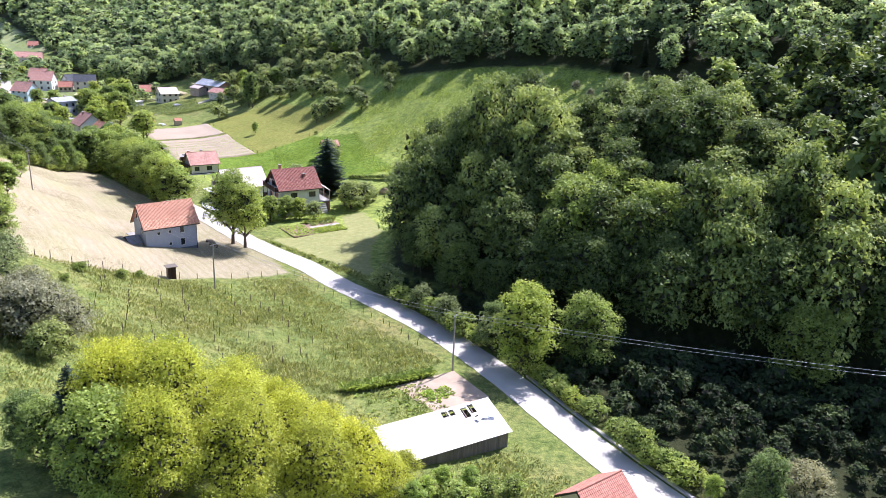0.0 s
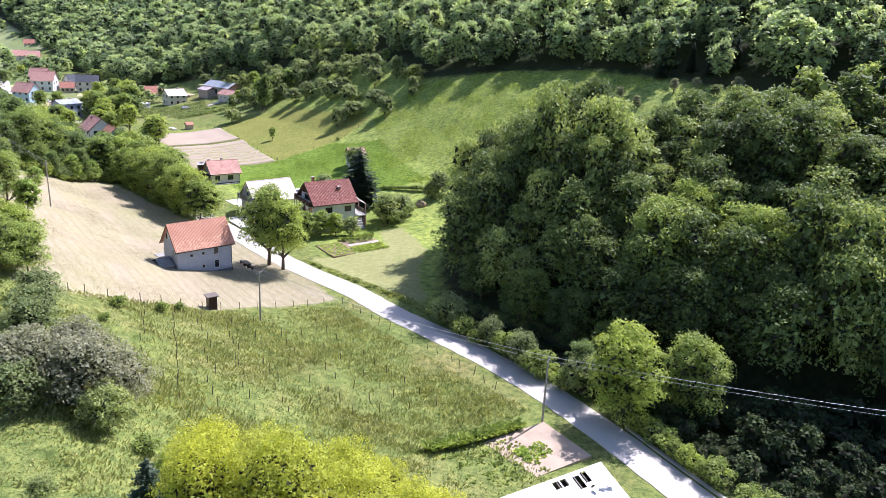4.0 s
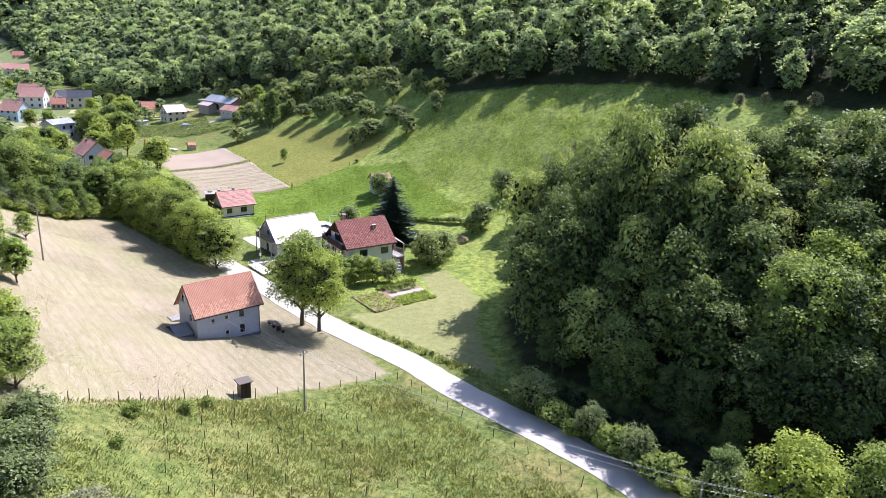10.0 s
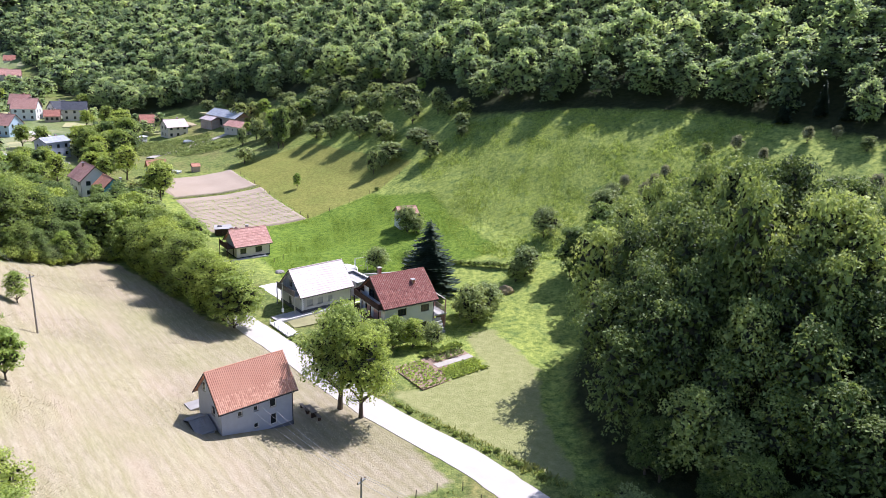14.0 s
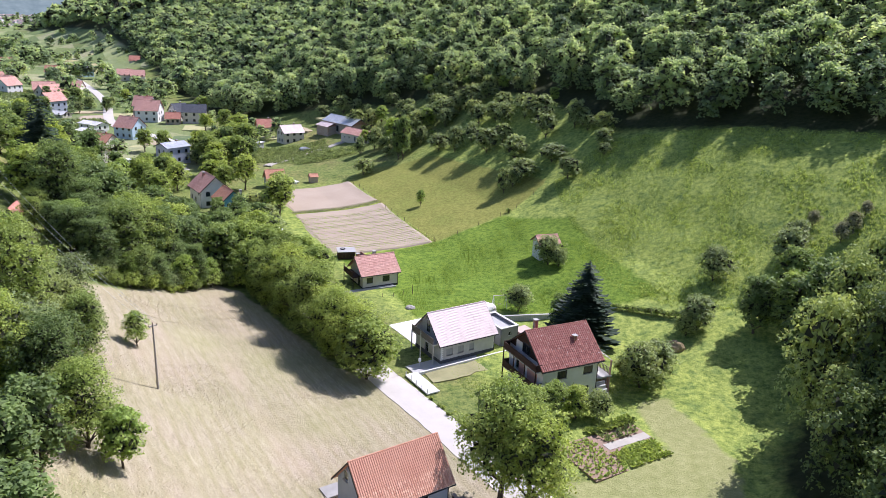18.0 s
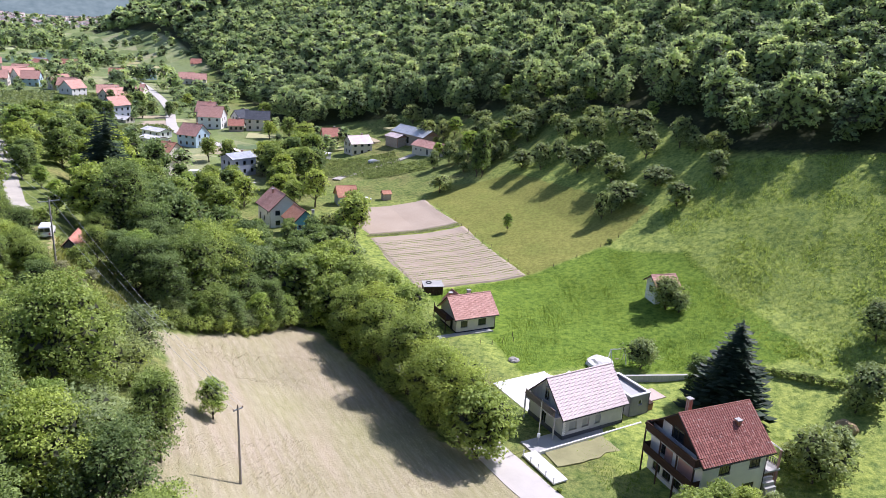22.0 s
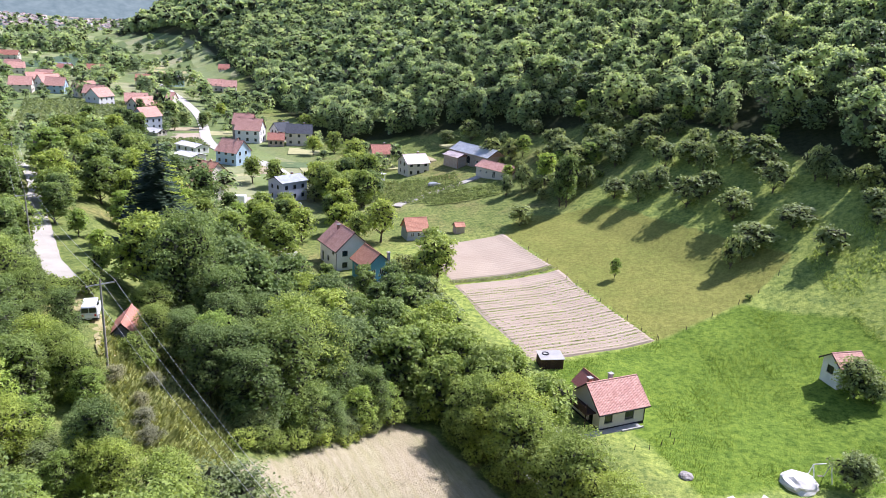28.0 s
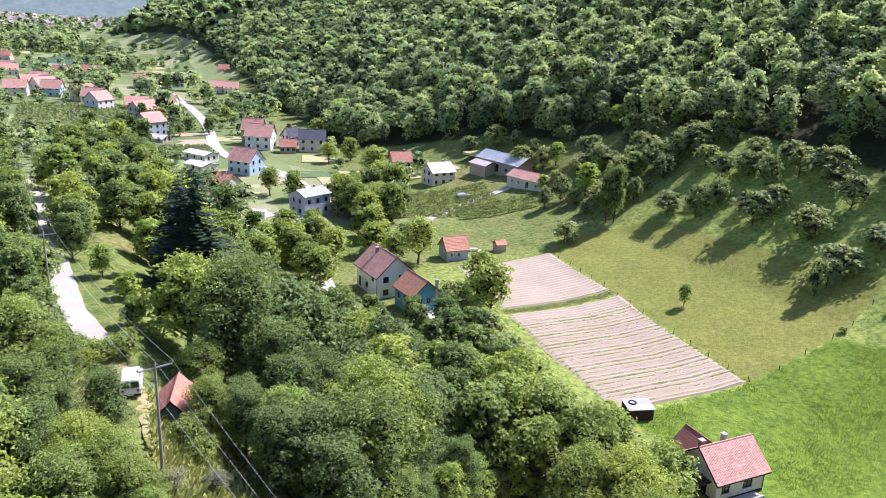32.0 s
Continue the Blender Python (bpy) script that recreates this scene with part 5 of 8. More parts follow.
pv = thing("field_privy", -41.2, 107.3, gz(-41.2, 107.3), 35, "narrow dark plank privy with a flat felt roof", "shed")
for k in range(5):
    part("plank", boxes((-0.6 + k * 0.24, -0.37 + k * 0.24, -0.6, -0.57, -0.3, 1.95)), TIMBER_DARK, pv)
    part("plank", boxes((-0.6 + k * 0.24, -0.37 + k * 0.24, 0.57, 0.6, -0.3, 1.95)), TIMBER_DARK, pv)
    part("plank", boxes((-0.6, -0.57, -0.57 + k * 0.228, -0.35 + k * 0.228, -0.3, 1.95)), TIMBER_GREY, pv)
    part("plank", boxes((0.57, 0.6, -0.57 + k * 0.228, -0.35 + k * 0.228, -0.3, 1.95)), TIMBER_GREY, pv)
part("roof", boxes((-0.85, 0.85, -0.85, 0.85, 1.98, 2.1), bevel=0.02), TIMBER_GREY, pv)

sb = thing("timber_shed", -74.0, 211.2, gz(-74, 211.6) - 0.25, 20, "dark plank shed with grey sheet roof beside the field", "shed")
for k in range(12):
    part("plank", boxes((-1.8 + k * 0.3, -1.52 + k * 0.3, -1.3, -1.26, -0.3, 1.9)), TIMBER_DARK, sb)
    part("plank", boxes((-1.8 + k * 0.3, -1.52 + k * 0.3, 1.26, 1.3, -0.3, 2.1)), TIMBER_DARK, sb)
for k in range(9):
    for xx in (-1.8, 1.77):
        part("plank", boxes((xx, xx + 0.03, -1.26 + k * 0.28, -1.0 + k * 0.28, -0.3, 1.95)), TIMBER_DARK, sb)
part("roof", boxes((-1.95, 1.95, -1.45, 1.45, 0, 0.06)), plain("shed_grey_sheet", (0.4, 0.39, 0.37), 0.6, 0, 0.3, 1.5, 0.3), sb).matrix_basis = pose(0, 0, 2.02, 4)
bm = bmesh.new()
tube(bm, [(0.5 * math.cos(k * 0.7), 0.5 * math.sin(k * 0.7), 0) for k in range(10)], [0.09] * 10, 6)
part("old_tyre", bm, BLACK, sb, "black tyre on the shed roof").matrix_basis = pose(-0.7, 0.4, 2.17)

hut = house("field_hut", -32.0, 212.3, gz(-32, 212.3), 25, 4.2, 3.4, 3.2, 4.4, "small white field hut with faded tile roof under a tree", "white", "salmon", 0.45, left=((0.7, 1.3, 1.3, 1.2),), front=((1.2, 1.2, 1.0, 1.0),), frame=FRAME_DARK, gutter=False, category="hut")

# vegetable garden: beds of plants in rows
GARDEN_AXIS = 35.0
gd = thing("garden_bed", -25.2, 145.8, gz(-25.2, 145.8) + 0.03, GARDEN_AXIS, "dug vegetable bed with brown soil", "garden bed")
part("soil", boxes((-6.3, 6.3, -4.0, 3.8, -0.4, 0.1)), SOIL, gd)
part("gravel_path", boxes((-0.6, 6.2, 0.2, 1.5, -0.3, 0.14)), TRACK_MAT, gd)


def plant_rows(name, x0, x1, y0, y1, rz, cx, cy, row, step, size, leaf, label, seed, tall=1.0, base=None, skip=0.08):
    """Rows of small leafy plants as one mass."""
    rng = np.random.default_rng(seed)
    c, s = math.cos(radians(rz)), math.sin(radians(rz))
    vs, fs, n = [], [], 0
    for yy in np.arange(y0, y1, row):
        for xx in np.arange(x0, x1, step):
            if rng.random() < skip:
                continue
            u, v = xx + rng.uniform(-0.3, 0.3) * step, yy + rng.uniform(-0.06, 0.06) * row
            px, py = cx + u * c - v * s, cy + u * s + v * c
            pz = gz(px, py) + 0.1
            for q in range(5):
                th = rng.uniform(0, 6.283)
                d = np.array([math.cos(th), math.sin(th), 0])
                e = np.array([-d[1], d[0], 0])
                k = size * rng.uniform(0.6, 1.2)
                p = np.array([px, py, pz])
                vs += [p, p + d * k * 0.6 + e * k * 0.35 + [0, 0, k * 0.7 * tall], p + d * k + [0, 0, k * 0.6 * tall], p + d * k * 0.6 - e * k * 0.35 + [0, 0, k * 0.7 * tall]]
                fs += [(n, n + 1, n + 2), (n, n + 2, n + 3)]
                n += 4
    ob = fast_mesh(name, vs, np.zeros((0, 4), int), LEAF[leaf], None, fs)
    return tagged(ob, label, "plants", kind="stuff")


plant_rows("cabbage_rows", -6.0, -1.2, -3.6, 3.4, GARDEN_AXIS, -25.2, 145.8, 0.75, 0.55, 0.42, "fresh", "rows of young green cabbages", 61)
plant_rows("potato_rows", -0.8, 6.0, -3.6, 0.0, GARDEN_AXIS, -25.2, 145.8, 0.6, 0.4, 0.5, "walnut", "dense rows of potato plants", 62)
plant_rows("bean_rows", 0.2, 6.0, 1.9, 3.6, GARDEN_AXIS, -25.2, 145.8, 0.8, 0.6, 0.55, "orchard", "rows of staked bean plants", 63, 1.5)
plant_rows("hedge_row", -0.4, 6.8, 3.9, 4.9, GARDEN_AXIS, -25.2, 145.8, 0.35, 0.3, 0.6, "walnut", "low green hedge along the garden", 64, 1.5)

# kitchen patch by the barn
vp = thing("vegetable_patch", -1.2, 76.0, gz(-1.2, 76.0), 33, "sparse vegetable patch of dry soil beside the barn", "garden bed")
part("soil", boxes((-7.5, 7.5, -4.0, 3.6, -1.2, 0.15)), plain("dry_soil", (0.42, 0.33, 0.25), 0.95, 0, 0.3, 1.0, 0.7), vp)
plant_rows("vegetable_rows", -6.5, 2.5, -3.5, 3.2, 33, -1.2, 76.0, 1.0, 0.7, 0.45, "walnut", "scattered vegetable plants in rows", 65, 1.0, skip=0.55)
plant_rows("potato_clump", 1.0, 4.2, -1.5, 0.6, 33, -1.2, 76.0, 0.4, 0.35, 0.5, "fresh", "green clump of potato plants", 66)
plant_rows("field_hedge", -7.5, 4.5, 3.9, 4.8, 33, -1.2, 76.0, 0.3, 0.28, 0.75, "walnut", "tall grass bank at the meadow edge", 67, 1.6)


# ---------------------------------------------------------------- ploughed plots
def plot_material():
    m = Nodes("pale_tilled_soil", 0.95, 0, 0.1)
    p = m.world_coords()
    fine = m.noise(p, 3.0, 4)
    col = m.mix(fine, m.ramp(m.noise(p, 0.12, 4), [(0.3, (0.44, 0.355, 0.27)), (0.7, (0.54, 0.445, 0.35))]), (0.40, 0.32, 0.245))
    m.color(col).bump(fine, 0.8, 0.1)
    return m.mat


def field(name, a, b, c, d, rows, lift, mat, label):
    """A tilled plot with ridges that run from side a-d to side b-c; a, b at one end, d, c at the other."""
    nu, nv = 26, rows * 4
    verts = []
    for j in range(nv + 1):
        v = j / nv
        for i in range(nu + 1):
            u = i / nu
            x = (a[0] * (1 - u) + b[0] * u) * (1 - v) + (d[0] * (1 - u) + c[0] * u) * v
            y = (a[1] * (1 - u) + b[1] * u) * (1 - v) + (d[1] * (1 - u) + c[1] * u) * v
            edge = 0.0 if i in (0, nu) or j in (0, nv) else 1.0
            verts.append((x, y, gz(x, y) + (lift + 0.09 * math.sin(2 * math.pi * rows * v)) * edge - 0.1 * (1 - edge)))
    quads = [(j * (nu + 1) + i, j * (nu + 1) + i + 1, (j + 1) * (nu + 1) + i + 1, (j + 1) * (nu + 1) + i) for j in range(nv) for i in range(nu)]
    ob = fast_mesh(name, verts, quads, mat)
    return tagged(ob, label, "field", kind="structure")


PLOT_MAT = plot_material()
field("field", (-77.2, 211.4), (-56.8, 224.8), (-74.6, 255.6), (-95.2, 242.0), 38, 0.16, PLOT_MAT, "pale tilled plot with thin green crop rows")
field("field", (-96.2, 244.4), (-76.2, 258.0), (-89.2, 279.0), (-109.0, 266.0), 22, 0.16, PLOT_MAT, "bare pale tilled plot")
plant_rows("crop_rows", -12.0, 12.0, -16.5, 14.0, 33.3, -75.8, 233.3, 1.2, 0.26, 0.22, "fresh", "thin green crop rows in the tilled plot", 68, skip=0.3)
plant_rows("weed_strip", -12.3, 12.0, -0.7, 0.9, 34, -85.5, 250.0, 0.35, 0.3, 0.24, "willow", "weedy strip between the two plots", 69)


bale = thing("wrapped_bale", -93.4, 226.0, gz(-93.4, 226.0), 30, "white wrapped round bale on the grass strip", "bale")
bm = bmesh.new()
tube(bm, [(-0.6, 0, 0.6), (-0.52, 0, 0.6), (0.52, 0, 0.6), (0.6, 0, 0.6)], [0.55, 0.66, 0.66, 0.55], 14)
part("wrap", bm, FRAME_WHITE, bale)

# ---------------------------------------------------------------- poles and wires
POLE_WOOD = plain("weathered_pole", (0.33, 0.30, 0.27), 0.85, 0, 0.2, 3, 0.4)
CERAMIC = plain("insulator_ceramic", (0.25, 0.16, 0.12), 0.3)


def utility_pole(x, y, z, h, rz, arm, label, concrete=False):
    root = thing("utility_pole", x, y, z, rz, label, "pole", "power line poles")
    bm = bmesh.new()
    tube(bm, [(0, 0, -0.8), (0, 0, h * 0.5), (0, 0, h)], [0.14, 0.11, 0.085], 9)
    part("pole", bm, CONCRETE if concrete else POLE_WOOD, root)
    if arm:
        part("cross_arm", boxes((-arm, arm, -0.05, 0.05, h - 0.35, h - 0.24)), STEEL, root)
    else:
        part("cross_arm", boxes((-0.55, 0.55, -0.04, 0.04, h - 0.7, h - 0.62)), TIMBER_DARK, root)
    for xx in (-(arm or 0.5), 0, arm or 0.5):
        bm = bmesh.new()
        zb = h - 0.24 if arm else h - 0.62
        if xx == 0:
            zb = h
        tube(bm, [(xx, 0, zb), (xx, 0, zb + 0.08), (xx, 0, zb + 0.16)], [0.05, 0.06, 0.03], 7)
        part("insulator", bm, CERAMIC, root)
    return root


def wire(p, q, sag, label="thin overhead power wire"):
    cu = bpy.data.curves.new("wire", "CURVE")
    cu.dimensions, cu.bevel_depth, cu.bevel_resolution = "3D", 0.011, 1
    sp = cu.splines.new("POLY")
    n = 18
    sp.points.add(n)
    for k in range(n + 1):
        u = k / n
        v = Vector(p).lerp(Vector(q), u)
        sp.points[k].co = (v.x, v.y, v.z - sag * 4 * u * (1 - u), 1)
    cu.materials.append(WIRE_MAT)
    return tagged(new("power_wire", cu), label, "wire", "overhead wires")


WIRE_MAT = plain("aluminium_wire", (0.55, 0.55, 0.56), 0.45, 0.3, 0.05, 3, 0)
POLES = [(53.0, 68.1, 1.0, 8.2, 0.55), (3.0, 83.3, 0.0, 8.2, 0.55), (-34.0, 105.9, 1.7, 7.2, 0.55), (-78.1, 136.7, 8.3, 8.0, 0.45), (-114.3, 161.6, 18.6, 7.6, 1.25), (-142.0, 185.5, 18.6, 8.0, 1.1), (-172.0, 218.0, 18.0, 8.0, 1.1)]
for k, (x, y, z, h, arm) in enumerate(POLES):
    x1, y1 = POLES[min(k + 1, 6)][:2]
    x0, y0 = POLES[max(k - 1, 0)][:2]
    rz = math.degrees(math.atan2(y1 - y0, x1 - x0)) + 90
    utility_pole(x, y, gz(x, y) - 0.1, h + z - gz(x, y), rz, arm, "tall pale pole with steel cross-arm on the bank" if k >= 4 else "weathered wooden power pole in the grass")
for k in (0, 1, 2, 3, 4, 5):
    (x0, y0, z0, h0, a0), (x1, y1, z1, h1, a1) = POLES[k], POLES[k + 1]
    if k == 2:
        continue
    d = Vector((x1 - x0, y1 - y0, 0)).normalized()
    nrm = Vector((-d.y, d.x, 0))
    for side, dz in ((-1, -0.1), (0, 0.15), (1, -0.1)):
        wire(Vector((x0, y0, z0 + h0 + dz)) + nrm * side * a0, Vector((x1, y1, z1 + h1 + dz)) + nrm * side * a1, 0.9 if k else 0.5)
for dx, zz in ((-0.5, 3.0), (0.0, 3.6), (0.4, 3.8)):
    wire((-34.0 + dx, 105.9, 8.7), (-47.6 + dx * 2, 126.1 + dx * 1.6, 4.6), 0.5, "thin service wire to the grey house")
yp = thing("service_pole", -51.6, 163.2, 0.0, 0, "thin grey service pole with a white meter box", "pole")
bm = bmesh.new()
tube(bm, [(0, 0, -0.5), (0, 0, 6.4)], [0.07, 0.055], 8)
part("pole", bm, STEEL, yp)
part("meter_box", boxes((-0.2, 0.2, -0.2, -0.06, 1.2, 1.75), bevel=0.02), FRAME_WHITE, yp)


# ---------------------------------------------------------------- fences and stakes
def post_row(line, gap, h, name, label, seed, lean=4, wire_count=0):
    rr = random.Random(seed)
    root = thing(name, line[0][0], line[0][1], gz(*line[0]), 0, label, "fence")
    me = None
    x00, y00, z00 = line[0][0], line[0][1], gz(*line[0])
    for (x0, y0), (x1, y1) in zip(line, line[1:]):
        n = max(1, int(math.hypot(x1 - x0, y1 - y0) / gap))
        for k in range(n):
            x, y = x0 + (x1 - x0) * k / n + rr.uniform(-0.3, 0.3), y0 + (y1 - y0) * k / n + rr.uniform(-0.3, 0.3)
            if me is None:
                bm = bmesh.new()
                tube(bm, [(0, 0, -0.3), (0, 0, 0.5), (0.01, 0, 1.0)], [0.055, 0.05, 0.04], 6)
                me = bpy.data.meshes.new("post")
                bm.to_mesh(me)
                bm.free()
                me.materials.append(STAKE)
            ob = new("post", me)
            ob.parent = root
            ob.matrix_basis = pose(x - x00, y - y00, gz(x, y) - z00, rr.uniform(-lean, lean), rr.uniform(-lean, lean), rr.uniform(0, 360)) @ Matrix.Diagonal((1, 1, h * rr.uniform(0.75, 1.15), 1))
    return root


STAKE = plain("old_stake", (0.13, 0.10, 0.08), 0.9, 0, 0.3, 5, 0.3)
post_row([(-54, 85), (-50, 94), (-46, 101), (-42, 105), (-37.7, 109), (-28.6, 115), (-24.6, 117.8)], 2.4, 1.2, "fence", "old post fence between hay field and meadow", 71)
post_row([(-23.5, 116.5), (-17.4, 109.3), (-12.1, 103.3), (-7.2, 98), (-4.1, 94.3), (-0.3, 88.6)], 2.2, 1.15, "fence", "line of leaning stakes along the road", 72, 12)
for k in range(11):
    u = k / 10
    p0 = (-46 + 9 * u, 96 - 25 * u)
    p1 = (-26 + 20 * u, 112 - 24 * u)
    post_row([p0, p1], 3.3, 1.1, "stake_row", "row of old vine stakes in the tall grass", 80 + k, 5)
post_row([(-56.6, 225), (-66, 240), (-75, 255), (-89, 279)], 4.0, 1.0, "fence", "thin wooden fence along the tilled plots", 95)
post_row([(-56.6, 224.8), (-42, 236), (-31, 247)], 5.0, 1.0, "fence", "sparse wooden fence across the meadow", 96)
post_row([(-62, 190), (-57, 193.5), (-58, 197)], 1.6, 0.9, "fence", "low garden fence beside the cream house", 97)


def tile_piece_material(name, a, b, worn):
    m = Nodes(name, 0.8, 0, 0.3)
    v = m.world_coords()
    col = m.ramp(m.math("ADD", m.math("MULTIPLY", m.random(), 0.6), m.math("MULTIPLY", m.noise(v, 0.6, 4), 0.5)), [(0.2, a), (0.8, b)])
    col = m.mix(m.ramp(m.noise(v, 3.0, 5, 0.7), [(0.56, 0.0), (0.7, 0.7)]), col, worn)
    m.color(col).bump(m.noise(v, 20, 3), 0.3, 0.01)
    return m.mat


def lay_tiles(root, run, rise, half, mat, label, courses=15, across=34, loose=300):
    """Single clay tiles on the front slope: the lower courses piece by piece, the rest as one mass."""
    roof = [o for o in root.children if o.name.split(".")[0] == "roof"][0]
    length, ang = math.hypot(run, rise), math.atan2(rise, run)
    c, s_ = math.cos(ang), math.sin(ang)
    cw, cl = 2 * half / across, length / courses
    prof = ((0, 0.0), (0.14, 0.035), (0.34, 0.05), (0.54, 0.035), (0.68, 0.004), (1.0, 0.0))

    def corners(x0, s0):
        top, low, lip = [], [], []
        for u, h in prof:
            for row, s, t in ((top, s0 - 0.03, 0.055 + h * 0.8), (low, s0 + cl, 0.085 + h), (lip, s0 + cl, 0.045 + h)):
                row.append((x0 + u * cw, -s * c - t * s_, -s * s_ + t * c))
        return top + low + lip

    n = len(prof)
    faces = [(k, n + k, n + k + 1, k + 1) for k in range(n - 1)] + [(n + k, 2 * n + k, 2 * n + k + 1, n + k + 1) for k in range(n - 1)]
    me = bpy.data.meshes.new("tile")
    me.from_pydata(corners(0, 0), [], faces)
    me.materials.append(mat)
    count, vs, fs = 0, [], []
    for row in range(courses - 1, -1, -1):
        for k in range(across):
            if count < loose:
                ob = new("tile", me)
                ob.parent = roof
                ob.location = (-half + k * cw, -row * cl * c, -row * cl * s_)
                count += 1
            else:
                fs += [tuple(q + len(vs) for q in f) for f in faces]
                vs += corners(-half + k * cw, row * cl)
    if vs:
        ob = fast_mesh("upper_tiles", vs, fs, mat, roof)
        ob["label"] = label


lay_tiles(gh, 6.1 / 2 + 0.5, (6.1 / 2 + 0.5) * (8.25 - 4.95) / 3.05, 5.1, tile_piece_material("clay_tile_orange", (0.53, 0.25, 0.165), (0.71, 0.415, 0.285), (0.48, 0.27, 0.20)), "orange clay tiles of the upper roof", 19, 44)
lay_tiles(rh, 4.9, 4.9 * (9.6 - 6.15) / 4.3, 5.1, tile_piece_material("clay_tile_old_red", (0.20, 0.07, 0.055), (0.35, 0.14, 0.11), (0.58, 0.45, 0.38)), "weathered red clay tiles of the upper roof", 18, 32)


# ---------------------------------------------------------------- village
def small_house(x, y, rz, L, W, hw, hr, wall, roof, label, name="village_house", frame=FRAME_DARK, windows=3, group="village houses", over=0.4, chim=True):
    step = L / windows
    rows = [0.9] if hw < 4 else [0.9, 3.5]
    front = tuple((step * k + step / 2 - 0.5, v, 1.0, 1.2) for k in range(windows) for v in rows)
    side = tuple((u, v, 0.9, 1.2) for u in (W * 0.25 - 0.6, W * 0.65 - 0.6) for v in rows)
    z = float(min(height(x + dx, y + dy) for dx in (-3, 3) for dy in (-3, 3)))
    return house(name, x, y, z, rz, L, W, hw, hr, label, wall, roof, over, front=front, left=side, right=side, frame=frame, gutter=False,
                 chimneys=((L * 0.2, 0.3, hr + 0.7, WALL["brick"]),) if chim else (), courses=0.4, base=1.6, group=group)


bw = house("gable_house", -119.9, 248.4, 0.0, -48, 9.0, 7.6, 4.6, 7.9, "white two-storey house with patchy red tile roof among the trees", "white", "salmon", 0.5,
           right=((1.0, 3.0, 1.2, 1.2), (4.3, 3.0, 1.2, 1.2), (1.0, 0.5, 1.2, 1.2)), left=((1.2, 3.0, 1.0, 1.2),), front=((1.0, 0.2, 1.0, 2.1), (3.8, 0.9, 1.2, 1.2), (6.4, 3.0, 1.2, 1.1)), frame=FRAME_DARK, chimneys=((-1.6, -0.9, 8.2, WALL["brick"]),))
bl = house("teal_house", -111.6, 240.6, 0.0, -48, 6.6, 5.6, 3.9, 6.3, "teal-painted house with bright red tile roof and white windows", "teal", "orange", 0.45,
           right=((0.9, 1.9, 0.9, 1.2), (2.7, 2.0, 0.9, 1.2), (3.6, 0.4, 0.7, 0.8)), front=((0.8, 1.6, 1.0, 1.2), (2.6, 1.6, 1.0, 1.2)), chimneys=())
chimney_part(bl, 3.5, 1.9, 3.0, 6.4, CONCRETE)
slab("concrete_terrace", -107.8, 237.4, -48, -2.2, 2.2, -2.0, 2.0, 0.5, CONCRETE_SUNLIT, "pale concrete terrace beside the teal house", "terrace")
oh = house("tool_house", -110.2, 272.4, 0.1, 33, 5.2, 4.6, 2.6, 4.9, "small brick-topped garden house with orange tile roof", "grey", "orange", 0.35, front=((0.9, 0.9, 0.8, 0.9), (2.6, 0.9, 0.8, 0.9)), gable="brick", gutter=False)
part("brick_band", boxes((-2.62, 2.62, -2.34, -2.28, 2.1, 2.62)), WALL["brick"], oh)
st = house("chicken_coop", -100.6, 280.2, 0.6, 33, 2.4, 2.0, 1.5, 2.2, "tiny wooden coop with orange roof on the lawn", "brick", "orange", 0.2, gutter=False, category="coop")

small_house(-127.5, 343.5, 42, 8.2, 7.0, 4.6, 7.0, "cream", "pink", "cream two-storey house with pale sheet roof by the vineyard")
small_house(-145.5, 366, 30, 7.0, 6.0, 2.8, 5.6, "cream", "brick", "low cream house with red hipped roof by the wood")
fs = thing("flat_shed", -139.0, 331.5, gz(-139, 331.5), -20, "low grey block shed with flat pale sheet roof", "shed")
for m_, wd in ((pose(-4, -2.4, -0.8), 8.0), (pose(4, 2.4, -0.8, 0, 0, 180), 8.0), (pose(4, -2.15, -0.8, 0, 0, 90), 4.3), (pose(-4, 2.15, -0.8, 0, 0, -90), 4.3)):
    part("wall", wall_slab(wd, 3.2, [(1.2, 2.0, 1.6, 2.3)]), WALL["block"], fs).matrix_basis = m_
part("roof", boxes((-4.4, 4.4, -2.8, 2.8, 2.42, 2.54)), ROOF["white"], fs)
house("farm_barn", -106.5, 347.5, 6.2, -41, 19, 7.5, 3.6, 5.6, "long open farm barn with bright sheet-metal roof", "brick", "metal", 0.5, front=((2, 0, 3.2, 2.6), (7, 0, 3.2, 2.6), (13, 0.8, 1.2, 1.0)), gutter=False, category="barn")
house("farm_porch", -113.5, 347.0, 5.2, -41, 7.5, 5.0, 3.0, 3.9, "open farm shed with faded red sheet roof", "brick", "pink", 0.4, gutter=False, category="shed")
house("farm_stable", -96.5, 329.5, 5.6, -36, 15, 6.0, 2.6, 4.2, "long pale stable with faded red tile roof", "cream", "salmon", 0.4, front=((1.5, 0.9, 0.8, 0.7), (4.0, 0.9, 0.8, 0.7), (7.0, 0.0, 1.1, 2.0), (10.5, 0.9, 0.8, 0.7), (13.0, 0.0, 1.1, 2.0)), gutter=False, category="stable")
small_house(-191, 339, -12, 8.6, 8.0, 4.6, 8.2, "blue", "salmon", "pale blue house with pink tile roof by the village road")
small_house(-206, 384, 8, 10, 8.5, 5.4, 9.4, "white", "salmon", "large white house with salmon tile roof")
small_house(-212, 391, 8, 8, 7, 6.4, 10.2, "brick", "salmon", "bare brick house with salmon tile roof")
small_house(-186, 387, 20, 10, 8.0, 5.2, 8.2, "cream", "slate", "cream two-storey house with dark slate roof")
